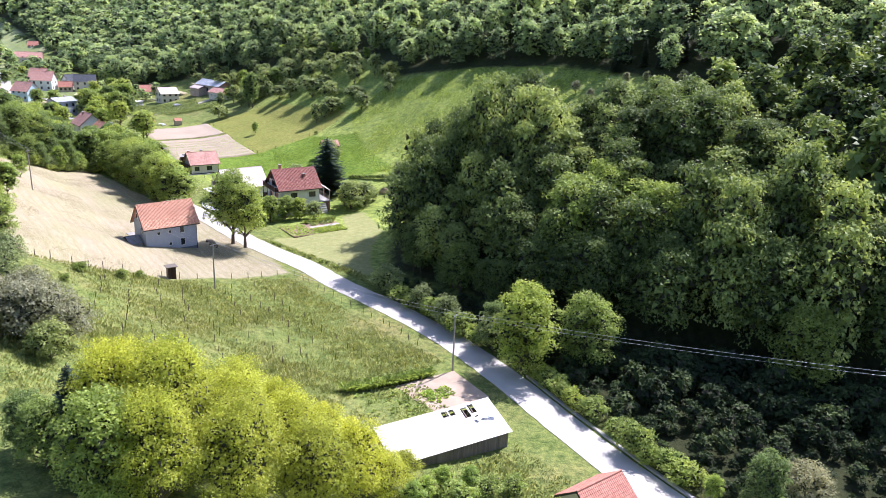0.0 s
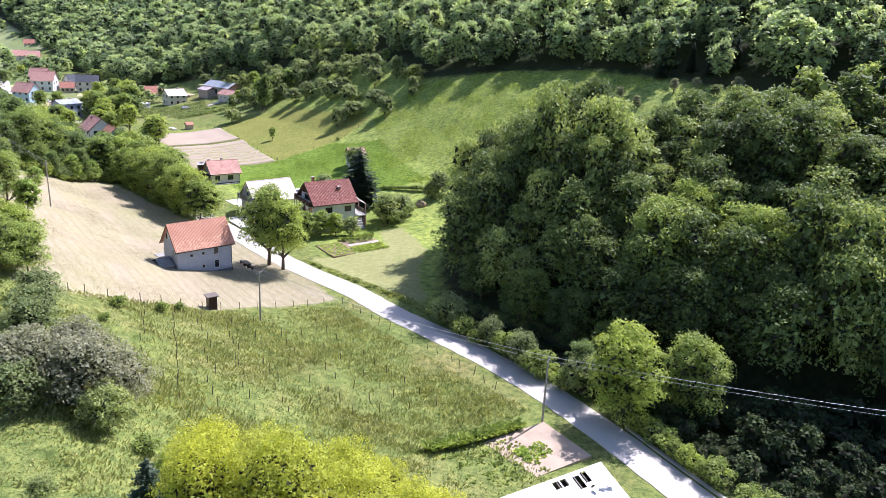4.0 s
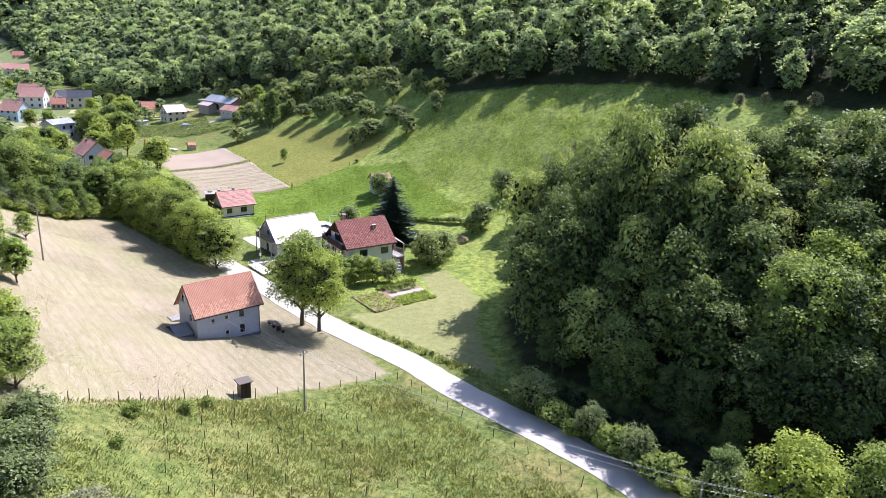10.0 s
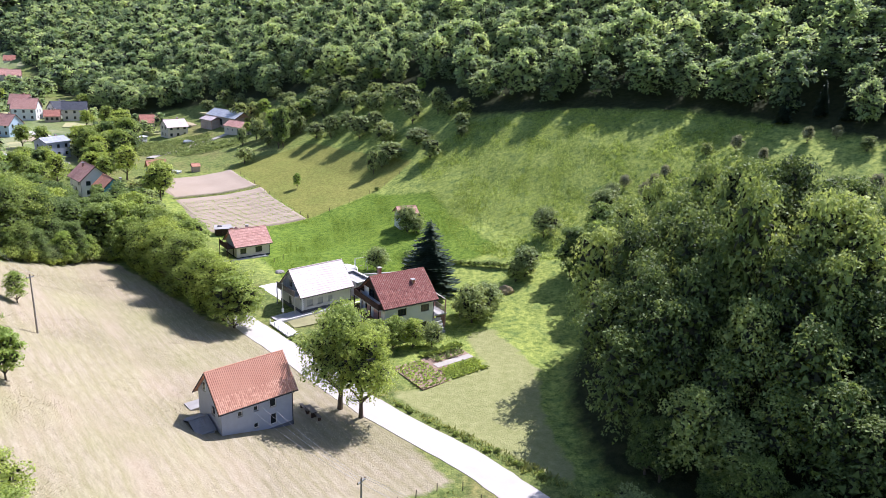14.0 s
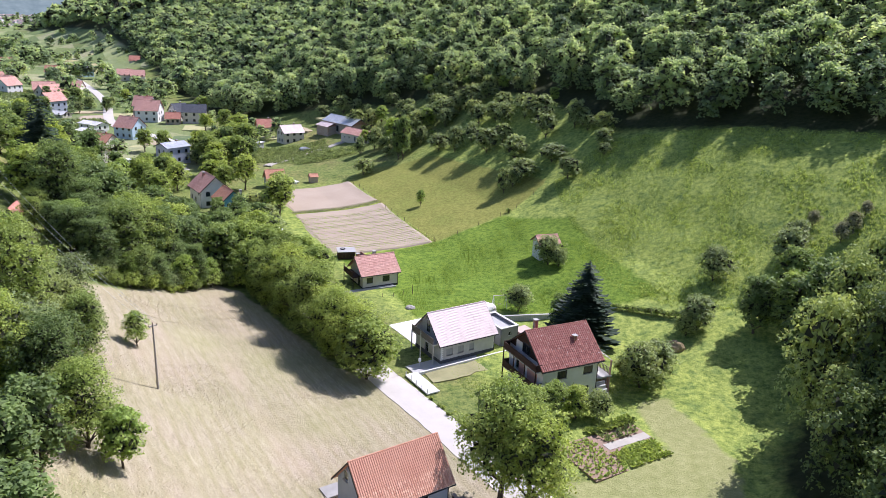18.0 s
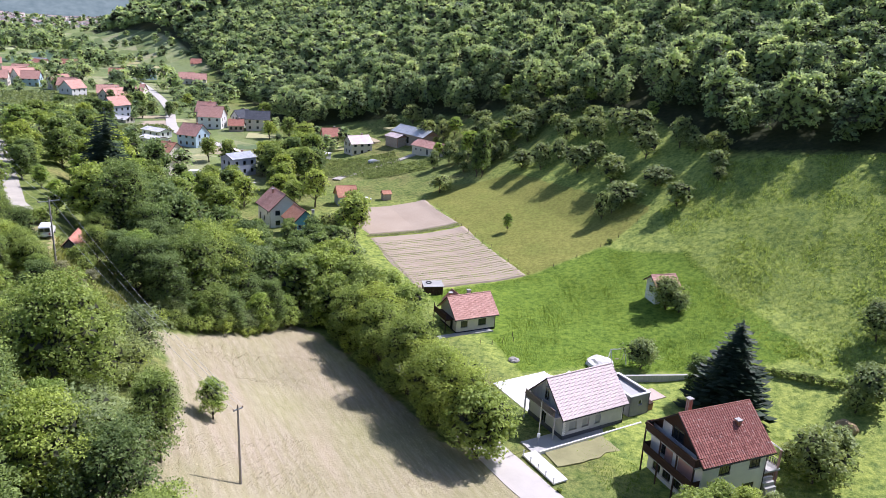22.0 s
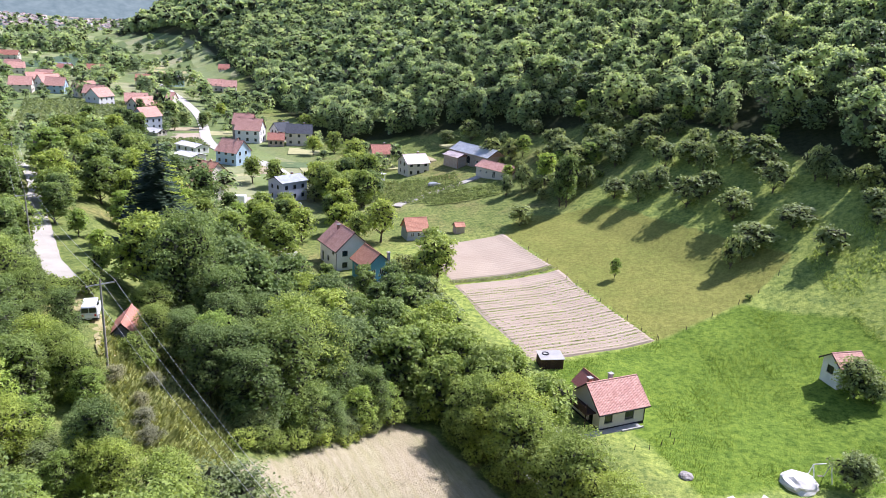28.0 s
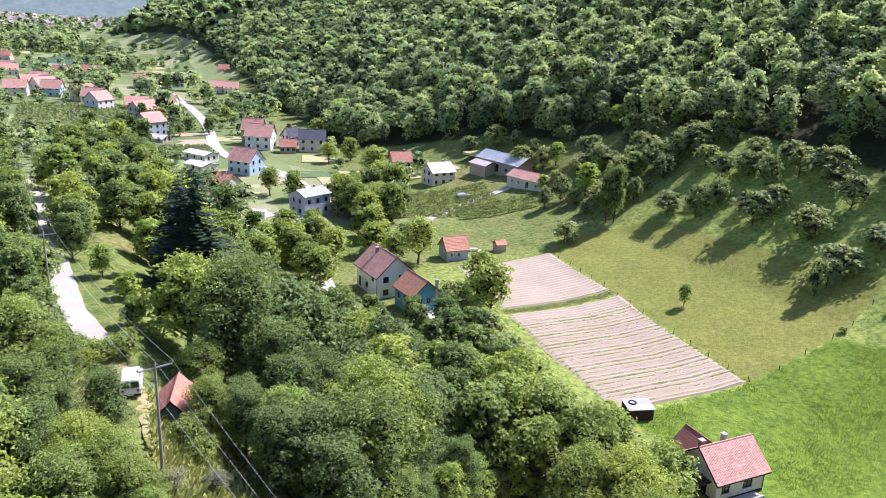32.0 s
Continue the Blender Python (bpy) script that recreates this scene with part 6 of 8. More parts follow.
small_house(-196, 392, 60, 7, 6, 4.6, 7.6, "white", "slate", "white house with dark gable roof")
small_house(-193, 380, 20, 6, 5, 2.8, 5.0, "brick", "brick", "low outbuilding with dark red roof")
small_house(-183.5, 306, -14, 9.5, 8.4, 3.4, 6.6, "cream", "orange", "cream house with wide orange tile roof")
small_house(-172, 283.5, -20, 8.0, 7.0, 3.0, 5.6, "cream", "salmon", "low house with reddish roof behind the spruce")
small_house(-257, 391, 70, 9.0, 8.0, 6.0, 9.4, "grey", "salmon", "tall grey house with pink tile roof")
small_house(-246, 379, -15, 8, 5, 1.6, 2.8, "cream", "white", "low shed with pale yellow roof", "garden_shed", windows=2, chim=False)
small_house(-201, 285, -12, 12, 8.5, 3.8, 6.8, "cream", "slate", "wide house with dark purple roof on the bank")
small_house(-214, 352, -22, 11, 6, 2.6, 3.4, "white", "white", "low white garage with flat sheet roof", "garage", windows=3, chim=False)
small_house(-204, 333, -22, 9, 6, 2.8, 3.5, "white", "white", "low white shop with flat pale roof", "shop_building", windows=3, chim=False)
small_house(-153.5, 297.5, 60, 8.5, 6.5, 5.6, 6.8, "grey", "metal", "grey unfinished house with flat sheet roof by the car yard")
for x, y, rz, L, W, hw, hr, wall in ((-380, 464, 30, 11, 9, 4.5, 8.5, "cream"), (-378, 483, 70, 12, 9, 4.8, 9.0, "white"), (-366, 474, 20, 10, 8, 4.6, 8.6, "blue"), (-346, 471, 60, 11, 9, 4.4, 8.4, "cream"),
                                     (-331, 459, 15, 10, 8, 4.6, 8.4, "white"), (-316, 442, 80, 10, 9, 5.4, 9.2, "white"), (-302, 452, 35, 11, 8, 4.0, 7.6, "cream"), (-289, 437, 75, 12, 8, 4.2, 7.8, "cream"), (-298, 474, 10, 9, 8, 3.6, 7.0, "cream")):
    small_house(x, y, rz, L, W, hw, hr, wall, "salmon", "%s village house with salmon tile roof" % {"cream": "cream", "white": "white", "blue": "pale blue"}[wall])
for x, y, rz, L, wall, roof in ((-366, 558, 20, 9, "white", "orange"), (-351, 572, 60, 9, "blue", "slate"), (-314, 560, 25, 10, "cream", "salmon"), (-303, 557, 25, 9, "cream", "salmon"), (-445, 582, 15, 11, "white", "metal"), (-436, 572, 15, 10, "cream", "brick"),
                                (-432, 600, 20, 12, "cream", "brick"), (-462, 557, 40, 10, "cream", "salmon"), (-480, 575, 10, 11, "white", "salmon"), (-556, 660, 20, 14, "cream", "brick"), (-357, 655, 20, 8, "cream", "brick"), (-400, 500, 50, 11, "white", "salmon"), (-410, 520, 20, 10, "cream", "salmon"), (-388, 500, 15, 10, "white", "brick")):
    small_house(x, y, rz, L, 8.0, 4.2, 7.8, wall, roof, "distant %s house with %s roof" % ({"cream": "cream", "white": "white", "blue": "pale blue"}[wall], {"orange": "orange tile", "slate": "dark slate", "salmon": "salmon tile", "metal": "grey sheet", "brick": "red tile"}[roof]))

# village roads and yards
tagged(ribbon("road", [(-163, 320), (-157, 305), (-154, 292), (-151, 284)], 6.5, 0.08, TRACK_MAT, 2.0, 0.03, 4, 0.4), "pale gravel lane into the car yard", "road", kind="structure")
slab("gravel_yard", -153, 285, 40, -9, 9, -6, 6, 0.1, TRACK_MAT, "pale gravel car yard between the houses", "yard")
slab("gravel_yard", -166, 290, -20, -6, 5, -4, 4, 0.1, TRACK_MAT, "pale gravel forecourt by the road", "yard")
slab("gravel_yard", -236, 383, 40, -8, 8, -8, 6, 0.1, plain("tan_yard", (0.42, 0.34, 0.25), 0.95, 0, 0.2, 1), "tan earth yard beside the tall grey house", "yard")
tagged(ribbon("road", [(-100, 335), (-106, 328), (-114, 320), (-121, 306), (-122, 300)], 2.6, 0.12, TRACK_MAT, 2.0, 0.02, 4, 0.2), "pale farm track through the vineyard", "road", kind="structure")
plant_rows("vine_rows", -15, 14, -15, 13, 20, -121, 321, 2.4, 0.6, 0.8, "orchard", "rows of green vines on the gentle slope", 101, 1.5, skip=0.1)
plant_rows("vine_rows", -10, 12, -6, 4, 20, -106, 314, 2.4, 0.6, 0.8, "orchard", "short rows of green vines below the track", 102, 1.5, skip=0.1)


# kitchen gardens and yards between the houses
GARDEN_TONES = {"tan": plain("garden_dry_soil", (0.40, 0.33, 0.21), 0.95, 0, 0.3, 1.0, 0.6), "dark": plain("garden_dark_crop", (0.12, 0.17, 0.07), 0.95, 0, 0.35, 1.2, 0.7), "pale": plain("garden_hay", (0.40, 0.38, 0.19), 0.95, 0, 0.3, 1.0, 0.6)}
for x, y, rz, hx, hy, tone in ((-176, 333, 20, 5, 7, "tan"), (-170, 345, 20, 6, 5, "dark"), (-178, 318, -15, 4, 5, "pale"), (-160, 338, 30, 5, 6, "pale"), (-157, 352, 30, 6, 4, "tan"), (-198, 318, -12, 6, 5, "dark"), (-225, 398, 30, 9, 6, "pale"), (-214, 372, 40, 6, 5, "dark"), (-178, 372, 20, 6, 7, "pale"), (-136, 352, 42, 6, 4, "pale"), (-245, 400, 30, 8, 5, "tan"), (-113, 362, -40, 9, 5, "pale"), (-126, 360, -30, 6, 5, "tan")):
    slab("garden_plot", x, y, rz, -hx, hx, -hy, hy, 0.14, GARDEN_TONES[tone], {"tan": "bare dry vegetable plot between the houses", "dark": "dark green vegetable plot between the houses", "pale": "mown dry grass plot between the houses"}[tone], "garden plot")


# ---------------------------------------------------------------- vehicles
def car(x, y, rz, paint, label, van=False):
    root = thing("van" if van else "car", x, y, gz(x, y) + 0.1, rz, label, "van" if van else "car")
    Lc, Wc, Hc = (4.2, 1.75, 1.85) if van else (4.2, 1.7, 1.42)
    prof = [(-Lc / 2, 0.35), (-Lc / 2, 0.95), (-Lc / 2 + 0.1, 1.0)]
    if van:
        prof += [(-Lc / 2 + 0.12, Hc - 0.12), (-Lc / 2 + 0.35, Hc), (0.55, Hc), (1.15, 1.12), (Lc / 2 - 0.15, 0.92), (Lc / 2, 0.7), (Lc / 2, 0.35)]
    else:
        prof += [(-Lc / 2 + 0.55, Hc - 0.1), (-Lc / 2 + 0.9, Hc), (0.35, Hc), (1.05, 0.98), (Lc / 2 - 0.2, 0.85), (Lc / 2, 0.65), (Lc / 2, 0.35)]
    bm = bmesh.new()
    rows = [[bm.verts.new((px, sy * (Wc / 2 - (0.16 if pz > 1.05 else 0)), pz)) for px, pz in prof] for sy in (-1, 1)]
    n = len(prof)
    for k in range(n):
        bm.faces.new((rows[0][k], rows[0][(k + 1) % n], rows[1][(k + 1) % n], rows[1][k]))
    bm.faces.new(rows[0][::-1]), bm.faces.new(rows[1])
    bmesh.ops.recalc_face_normals(bm, faces=bm.faces[:])
    bmesh.ops.bevel(bm, geom=bm.edges[:], offset=0.05, segments=2, affect="EDGES")
    part("body", bm, paint, root)
    for sy in (-1, 1):
        yy = sy * (Wc / 2 - 0.07)
        part("side_window", boxes((-1.3 if van else -1.1, 0.5, yy - 0.012 - 0.08 * sy, yy + 0.012 - 0.08 * sy, 1.08, Hc - 0.18)), GLASS, root)
        for xx in (-1.3, 1.3):
            bm = bmesh.new()
            cylinder(bm, (xx, sy * (Wc / 2 - 0.12), 0.3), (xx, sy * (Wc / 2 + 0.02), 0.3), 0.31, 14)
            wl = part("wheel", bm, BLACK, root)
            bm = bmesh.new()
            cylinder(bm, (xx, sy * (Wc / 2), 0.3), (xx, sy * (Wc / 2 + 0.03), 0.3), 0.18, 10)
            part("rim", bm, STEEL, wl)
    if van:
        for yy in (-0.38, 0.38):
            part("rear_window", boxes((-Lc / 2 + 0.02, -Lc / 2 + 0.1, yy - 0.33, yy + 0.33, 1.1, 1.62)), GLASS, root)
    else:
        part("rear_window", boxes((-0.3, 0.3, -0.6, 0.6, -0.012, 0.012)), GLASS, root).matrix_basis = pose(-1.48, 0, 1.19, 0, -43)
    part("windscreen", boxes((-0.42, 0.42, -0.62, 0.62, -0.012, 0.012)), GLASS, root).matrix_basis = pose(0.87, 0, 1.49 if van else 1.22, 0, 51 if van else 33)
    for yy in (-0.62, 0.62):
        part("headlight", boxes((Lc / 2 - 0.03, Lc / 2 + 0.02, yy - 0.15, yy + 0.15, 0.6, 0.74)), FRAME_WHITE, root)
        part("tail_light", boxes((-Lc / 2 - 0.02, -Lc / 2 + 0.03, yy - 0.1, yy + 0.1, 0.7, 0.92)), RED_LIGHT, root)
    part("bumper", boxes((-Lc / 2 - 0.06, -Lc / 2 + 0.1, -Wc / 2 + 0.05, Wc / 2 - 0.05, 0.3, 0.5), bevel=0.03), BLACK, root)
    part("number_plate", boxes((-Lc / 2 - 0.08, -Lc / 2 - 0.06, -0.25, 0.25, 0.4, 0.5)), FRAME_WHITE, root)
    return root


RED_LIGHT = plain("tail_lamp_red", (0.35, 0.02, 0.02), 0.3)
PAINT = {k: plain("car_paint_" + k, c, 0.25, 0.0, 0.03, 3, 0) for k, c in (("white", (0.78, 0.78, 0.78)), ("dark", (0.03, 0.032, 0.04)), ("red", (0.16, 0.02, 0.02)), ("silver", (0.45, 0.46, 0.48)), ("blue", (0.02, 0.04, 0.12)))}
car(-123.2, 171.6, 120, PAINT["white"], "small white van parked on the grassy bank", True)
car(-156.7, 290.4, 30, PAINT["dark"], "dark parked car in the gravel yard")
car(-147.6, 285.6, 20, PAINT["red"], "dark red parked car in the gravel yard")
car(-148.5, 290.0, 20, PAINT["white"], "white parked car in the gravel yard")
car(-116.3, 325.6, 40, PAINT["silver"], "silver parked car on the farm track")
car(-180.0, 298.4, 10, PAINT["dark"], "dark parked car before the cream house")

# the shack under the trees on the bank
sk = house("bank_shack", -119.2, 171.9, 15.0, 112, 4.6, 2.6, 1.8, 3.1, "small shack with faded red sheet roof among trees", "dark_block", "brick", 0.4, gutter=False, category="shack")
wtk = thing("water_tank", -163.2, 287.2, gz(-163, 287), 10, "white boxy tank in the gravel yard", "tank")
part("tank", boxes((-1.6, 1.6, -1.1, 1.1, -0.1, 2.0), bevel=0.08), FRAME_WHITE, wtk)
for k, (dx, dy) in enumerate(((0, 0), (1.6, -1.3))):
    g = thing("garden_furniture", -106.4 + dx, 278.2 + dy, gz(-106, 278), 20 + 60 * k, "white garden table set on the lawn", "garden table")
    part("tabletop", boxes((-0.9, 0.9, -0.5, 0.5, 0.68, 0.74)), FRAME_WHITE, g)
    for xx in (-0.75, 0.75):
        part("leg", boxes((xx - 0.05, xx + 0.05, -0.4, 0.4, -0.1, 0.68)), FRAME_WHITE, g)


NURSERY = [(-294, 357), (-353, 425), (-318, 475), (-262, 389)]
NURSERY_B = [(-251, 352), (-222, 378), (-212, 360), (-239, 336)]
plant_rows("plantation_rows", -44, 44, -22, 24, 127, -306, 412, 3.2, 1.2, 1.7, "orchard", "rows of low bushy fruit trees in a plantation", 103, 1.3, skip=0.06)
plant_rows("plantation_rows", -17, 17, -9, 10, 42, -231, 357, 2.6, 1.1, 1.4, "orchard", "rows of low bushy fruit trees behind the houses", 104, 1.3, skip=0.06)


# ---------------------------------------------------------------- trees, one by one
rt = random.Random(17)


def grove(poly, step, seed, kinds, lo, hi, label_group, edge=0.5, keep=None, taper=None):
    for x, y in scatter(poly, step, seed, edge, 0.42, keep):
        kd = rt.choice(kinds)
        k = rt.uniform(lo, hi) * (taper(x, y) if taper else 1.0)
        set_tree(kd, x, y, k, rt.uniform(0, 360), k * rt.uniform(0.88, 1.12), group=label_group)


for x, y, k, kd in ((-38.9, 133.6, 1.02, "walnut"), (-36.0, 131.5, 0.88, "walnut")):
    set_tree(kd, x, y, k, x * 37, k * 1.12, label="tall green walnut tree beside the concrete road")
ROW = [(-58.6, 158.6), (-61, 161.5), (-64.5, 164.6), (-66.5, 169), (-70, 171.5), (-72, 176), (-75.8, 178), (-77.5, 183), (-82, 185.5), (-81.5, 191), (-87, 191), (-86, 197.5), (-91, 198), (-90.5, 204), (-96, 206), (-74.5, 187.5), (-79, 197)]
for x, y in ROW:
    k = rt.uniform(0.74, 0.98)
    set_tree(rt.choice(("walnut_b", "walnut_b", "walnut")), x, y, k, rt.uniform(0, 360), k * rt.uniform(0.85, 1.05), group="roadside tree row")
CLEARING = [(-121, 168), (-117, 161), (-108, 153), (-101, 153), (-105, 161), (-109, 166), (-115, 169)]
BANK_WOOD = [(-103, 163), (-100, 170), (-95, 183), (-92, 189), (-88, 196), (-90, 212), (-96, 224), (-101, 236), (-107, 247), (-113, 249), (-118, 238), (-126, 230), (-138, 224), (-143, 212), (-133, 197), (-126, 186), (-119, 180), (-111, 175), (-108, 168)]
grove(BANK_WOOD, 4.8, 31, ("wood_a", "wood_a", "wood_b", "wood_b", "wood_b", "walnut_b", "fresh"), 0.75, 1.15, "bank wood", taper=lambda x, y: float(np.interp(y, [190, 208, 222, 250], [1.0, 0.85, 0.58, 0.42])), keep=lambda x, y: (np.hypot(x + 126.2, y - 186.0) > 6) & (np.hypot(x + 132.4, y - 200.5) > 4) & (np.hypot(x + 112, y - 241) > 8) & (np.hypot(x + 120, y - 248) > 8.5) & (np.hypot(x + 118.6, y - 171.6) > 4.8) & (inside(CLEARING, x, y) < -1.0))
set_tree("walnut", -126.2, 186.6, 0.95, 40, 0.9, label="round bright green lime tree on the bank")
set_tree("spruce", -132.4, 200.5, 1.3, 10, 1.35, label="tall dark spruce on the wooded bank")
set_tree("spruce", -136.0, 203, 1.15, 80, 1.15, label="dark spruce beside the taller one")
LEFT_WOOD = [(-73, 102), (-76, 113), (-86, 126), (-92, 139), (-99, 152), (-106, 158), (-112, 152), (-124, 166), (-131, 170), (-142, 180), (-150, 176), (-150, 156), (-128, 132), (-106, 108), (-84, 88), (-68, 92)]
grove(LEFT_WOOD, 5.2, 33, ("wood_a", "wood_b", "walnut_b", "walnut_b", "fresh", "wood_b"), 0.62, 1.0, "left bank wood", taper=lambda x, y: 0.6 if math.hypot(x + 97, y - 146) < 13 else 1.0, keep=lambda x, y: (np.hypot(x + 123, y - 171) > 4.5) & (np.hypot(x + 114, y - 161) > 4.0) & (along(UPPER_ROAD, x, y) > 2.6) & (inside(CLEARING, x, y) < -3.5))
for x, y, k in ((-73.5, 110.5, 0.72), (-74, 117, 0.7), (-78.5, 120, 0.75), (-71.5, 104, 0.8), (-66, 97, 0.75), (-62, 89, 0.7), (-58, 82, 0.75), (-64, 80, 0.9), (-70, 84, 0.95), (-56, 74, 0.8), (-62, 70, 0.9)):
    set_tree(rt.choice(("wood_b", "walnut_b", "wood_a")), x, y, k, rt.uniform(0, 360), group="left bank wood")
for x, y, k in ((-115.6, 171.4, 0.5), (-112.4, 171.6, 0.66), (-114.2, 175.0, 0.6), (-108.0, 168.6, 0.8), (-120.2, 178.2, 0.5)):
    set_tree("wood_b" if k > 0.55 else "walnut_b", x, y, k, rt.uniform(0, 360), group="bank wood")
grove([(-117.5, 163.5), (-112.5, 156.5), (-106.5, 150.0), (-100.5, 144.5), (-104, 139.5), (-114, 147), (-124, 157), (-124, 165)], 2.9, 51, ("fresh", "walnut_b", "orchard", "bush", "wood_b"), 0.38, 0.58, "left bank wood", edge=0.2)
for x, y, k in ((-126.5, 166.0, 0.6), (-129.8, 170.2, 0.55), (-131.5, 166.0, 0.7)):
    set_tree("wood_b", x, y, k, x * 23, group="left bank wood")
for x, y, k in ((-128.6, 175.2, 1.1), (-127.4, 177.0, 1.3), (-130.6, 174.6, 1.2), (-129.2, 173.4, 0.9)):
    set_tree("bush", x, y, k, x * 47, group="upper road trees")
set_tree("fresh", -70.9, 116.8, 0.72, 20, label="yellow-green sapling at the hay field edge")
set_tree("wood_b", -83.4, 132.6, 0.68, 30, 0.8, label="open-crowned tree at the hay field edge")
set_tree("orchard", -86.6, 137.6, 0.95, 70, 1.0, label="small leaning tree at the field edge")
set_tree("fresh", -85.4, 145.9, 0.6, 50, 0.62, label="thin young tree in the hay field")
UP_WOOD = [(-148, 204), (-163, 224), (-186, 252), (-214, 282), (-236, 318), (-226, 340), (-208, 318), (-196, 296), (-176, 272), (-160, 262), (-146, 258), (-138, 240), (-136, 226)]
grove(UP_WOOD, 6.4, 35, ("wood_a", "wood_b", "walnut_b", "fresh"), 0.6, 1.0, "upper bank trees", keep=lambda x, y: (np.hypot(x + 201, y - 285) > 9) & (np.hypot(x + 172, y - 283) > 8))
FAR_LEFT = [(-166, 206), (-190, 236), (-240, 286), (-300, 330), (-330, 300), (-250, 220), (-190, 190)]
grove(FAR_LEFT, 9.0, 37, ("wood_a", "wood_b", "walnut_b"), 0.65, 1.0, "upper bank trees")
for x, y, k in ((-143, 196, 0.55), (-150, 200, 0.6), (-136, 191, 0.5), (-158, 213, 0.7), (-137, 178, 0.55), (-131, 184, 0.5), (-147.5, 184, 0.75)):
    set_tree("fresh" if k < 0.58 else "wood_b", x, y, k, rt.uniform(0, 360), group="upper road trees")

# undergrowth along the edges of the woods and under the tree row
def hedge(line, step, lo, hi, kinds, label_group, spread_by=1.0):
    for (x0, y0), (x1, y1) in zip(line, line[1:]):
        n = max(1, int(math.hypot(x1 - x0, y1 - y0) / step))
        for k in range(n):
            u = (k + rt.random()) / n
            kk = rt.uniform(lo, hi)
            hx, hy = x0 + (x1 - x0) * u + rt.uniform(-spread_by, spread_by), y0 + (y1 - y0) * u + rt.uniform(-spread_by, spread_by)
            if along(UPPER_ROAD, hx, hy) < 2.8:
                continue
            set_tree(rt.choice(kinds), hx, hy, kk, rt.uniform(0, 360), kk * rt.uniform(0.85, 1.2), group=label_group)


hedge([(-61.5, 161.5), (-66, 166), (-74, 174.5), (-82, 184), (-88, 192)], 2.4, 0.9, 1.5, ("bush",), "row undergrowth", 0.8)
hedge([(-62, 165), (-70, 175), (-78, 186), (-86, 197), (-94, 207)], 4.2, 0.6, 0.85, ("walnut_b", "fresh", "walnut_b"), "roadside tree row", 1.0)
hedge([(-102.5, 163.5), (-99.5, 170), (-95, 182.5), (-91, 189.5)], 2.2, 0.5, 0.8, ("wood_b", "fresh", "orchard", "wood_b"), "bank wood", 0.8)
hedge([(-102, 162), (-98.5, 170), (-94, 182), (-89.5, 190)], 2.0, 0.8, 1.5, ("bush",), "bank undergrowth", 0.6)
hedge([(-73, 102), (-76, 113), (-86, 126), (-92, 139), (-98, 151)], 2.6, 0.9, 1.7, ("bush", "bush", "orchard"), "bank undergrowth", 1.0)
hedge([(-115.5, 167.4), (-113.5, 166.8), (-111.5, 168.5)], 1.6, 0.7, 1.1, ("bush",), "bank undergrowth", 0.5)
hedge([(-88, 198), (-90, 212), (-96, 224), (-101, 236), (-106, 246)], 3.0, 0.8, 1.6, ("bush", "bush", "orchard"), "bank undergrowth", 0.8)
hedge([(-132, 182), (-140, 189), (-152, 202), (-168, 222), (-190, 244)], 3.0, 0.7, 1.3, ("bush", "orchard", "fresh"), "upper road trees", 2.2)
hedge([(-137, 180.5), (-146, 190), (-157, 203), (-172, 221)], 3.4, 0.6, 1.0, ("orchard", "wood_b", "fresh", "orchard_b"), "upper road trees", 2.0)

grove([(-135, 176), (-152, 174), (-170, 196), (-196, 230), (-186, 234), (-168, 213), (-152, 196), (-142, 185)], 4.6, 47, ("wood_b", "fresh", "orchard_b", "walnut_b"), 0.5, 0.8, "upper road trees", keep=lambda x, y: along(UPPER_ROAD, x, y) > 2.6)
hedge([(-153, 205), (-166, 219), (-184, 238)], 2.5, 0.5, 0.8, ("wood_b", "walnut_b"), "upper road trees", 0.6)

hedge([(-126.5, 167), (-133, 173), (-142, 182)], 2.2, 0.45, 0.7, ("wood_b", "orchard_b", "fresh"), "upper road trees", 1.0)
for x, y, k in ((-55.5, 88.0, 0.55), (-58.5, 91.5, 0.6), (-57.0, 84.5, 0.6)):
    set_tree("walnut_b", x, y, k, x * 31, label="bushy bright green tree above the meadow", group="left bank wood")
for x, y, k in ((-112.5, 160.0, 0.3), (-109.0, 158.5, 0.26), (-107.0, 156.0, 0.3), (-111.0, 163.5, 0.28), (-105.0, 153.5, 0.3)):
    shrub = copy_thing(KINDS["willow_close"], pose(x, y, gz(x, y), 0, 0, x * 71))
    shrub.scale = (k, k, k)
    shrub["label"] = "half-dry grey-green shrub in the bank clearing"

# single trees along the foot of the spur
for x, y, k, kd, txt in ((11.9, 84.7, 0.95, "walnut_b", "tall yellow-green leafy tree at the wood edge"), (20.0, 85.2, 0.85, "walnut_b", "tall yellow-green leafy tree at the wood edge"), (21.0, 104.0, 1.25, "walnut", "broad light green tree standing out of the dark wood"), (31.5, 100.5, 1.2, "walnut", "broad light green tree standing out of the dark wood"), (26.0, 108.5, 1.1, "walnut_b", "light green tree in the dark wood"), (41.5, 97.0, 1.2, "walnut_b", "light green tree in the dark wood"), (8.5, 91.0, 0.6, "wood_b", "leafy green tree at the foot of the wood"), (45.5, 80.0, 0.95, "walnut_b", "round light green tree before the dark wood"), (27.5, 58.5, 0.36, "fresh", "bright young tree below the dark wood"), (31.5, 56.5, 0.6, "wood_b", "leafy green tree below the dark wood"), (36, 58, 0.7, "willow", "grey-green willow tree below the dark wood")):
    set_tree(kd, x, y, k, x * 53, k * 1.05, label=txt)
elder = set_tree("bush", 3.8, 95.0, 1.6, 40, 1.6, label="elder bush with white blossom beside the road")
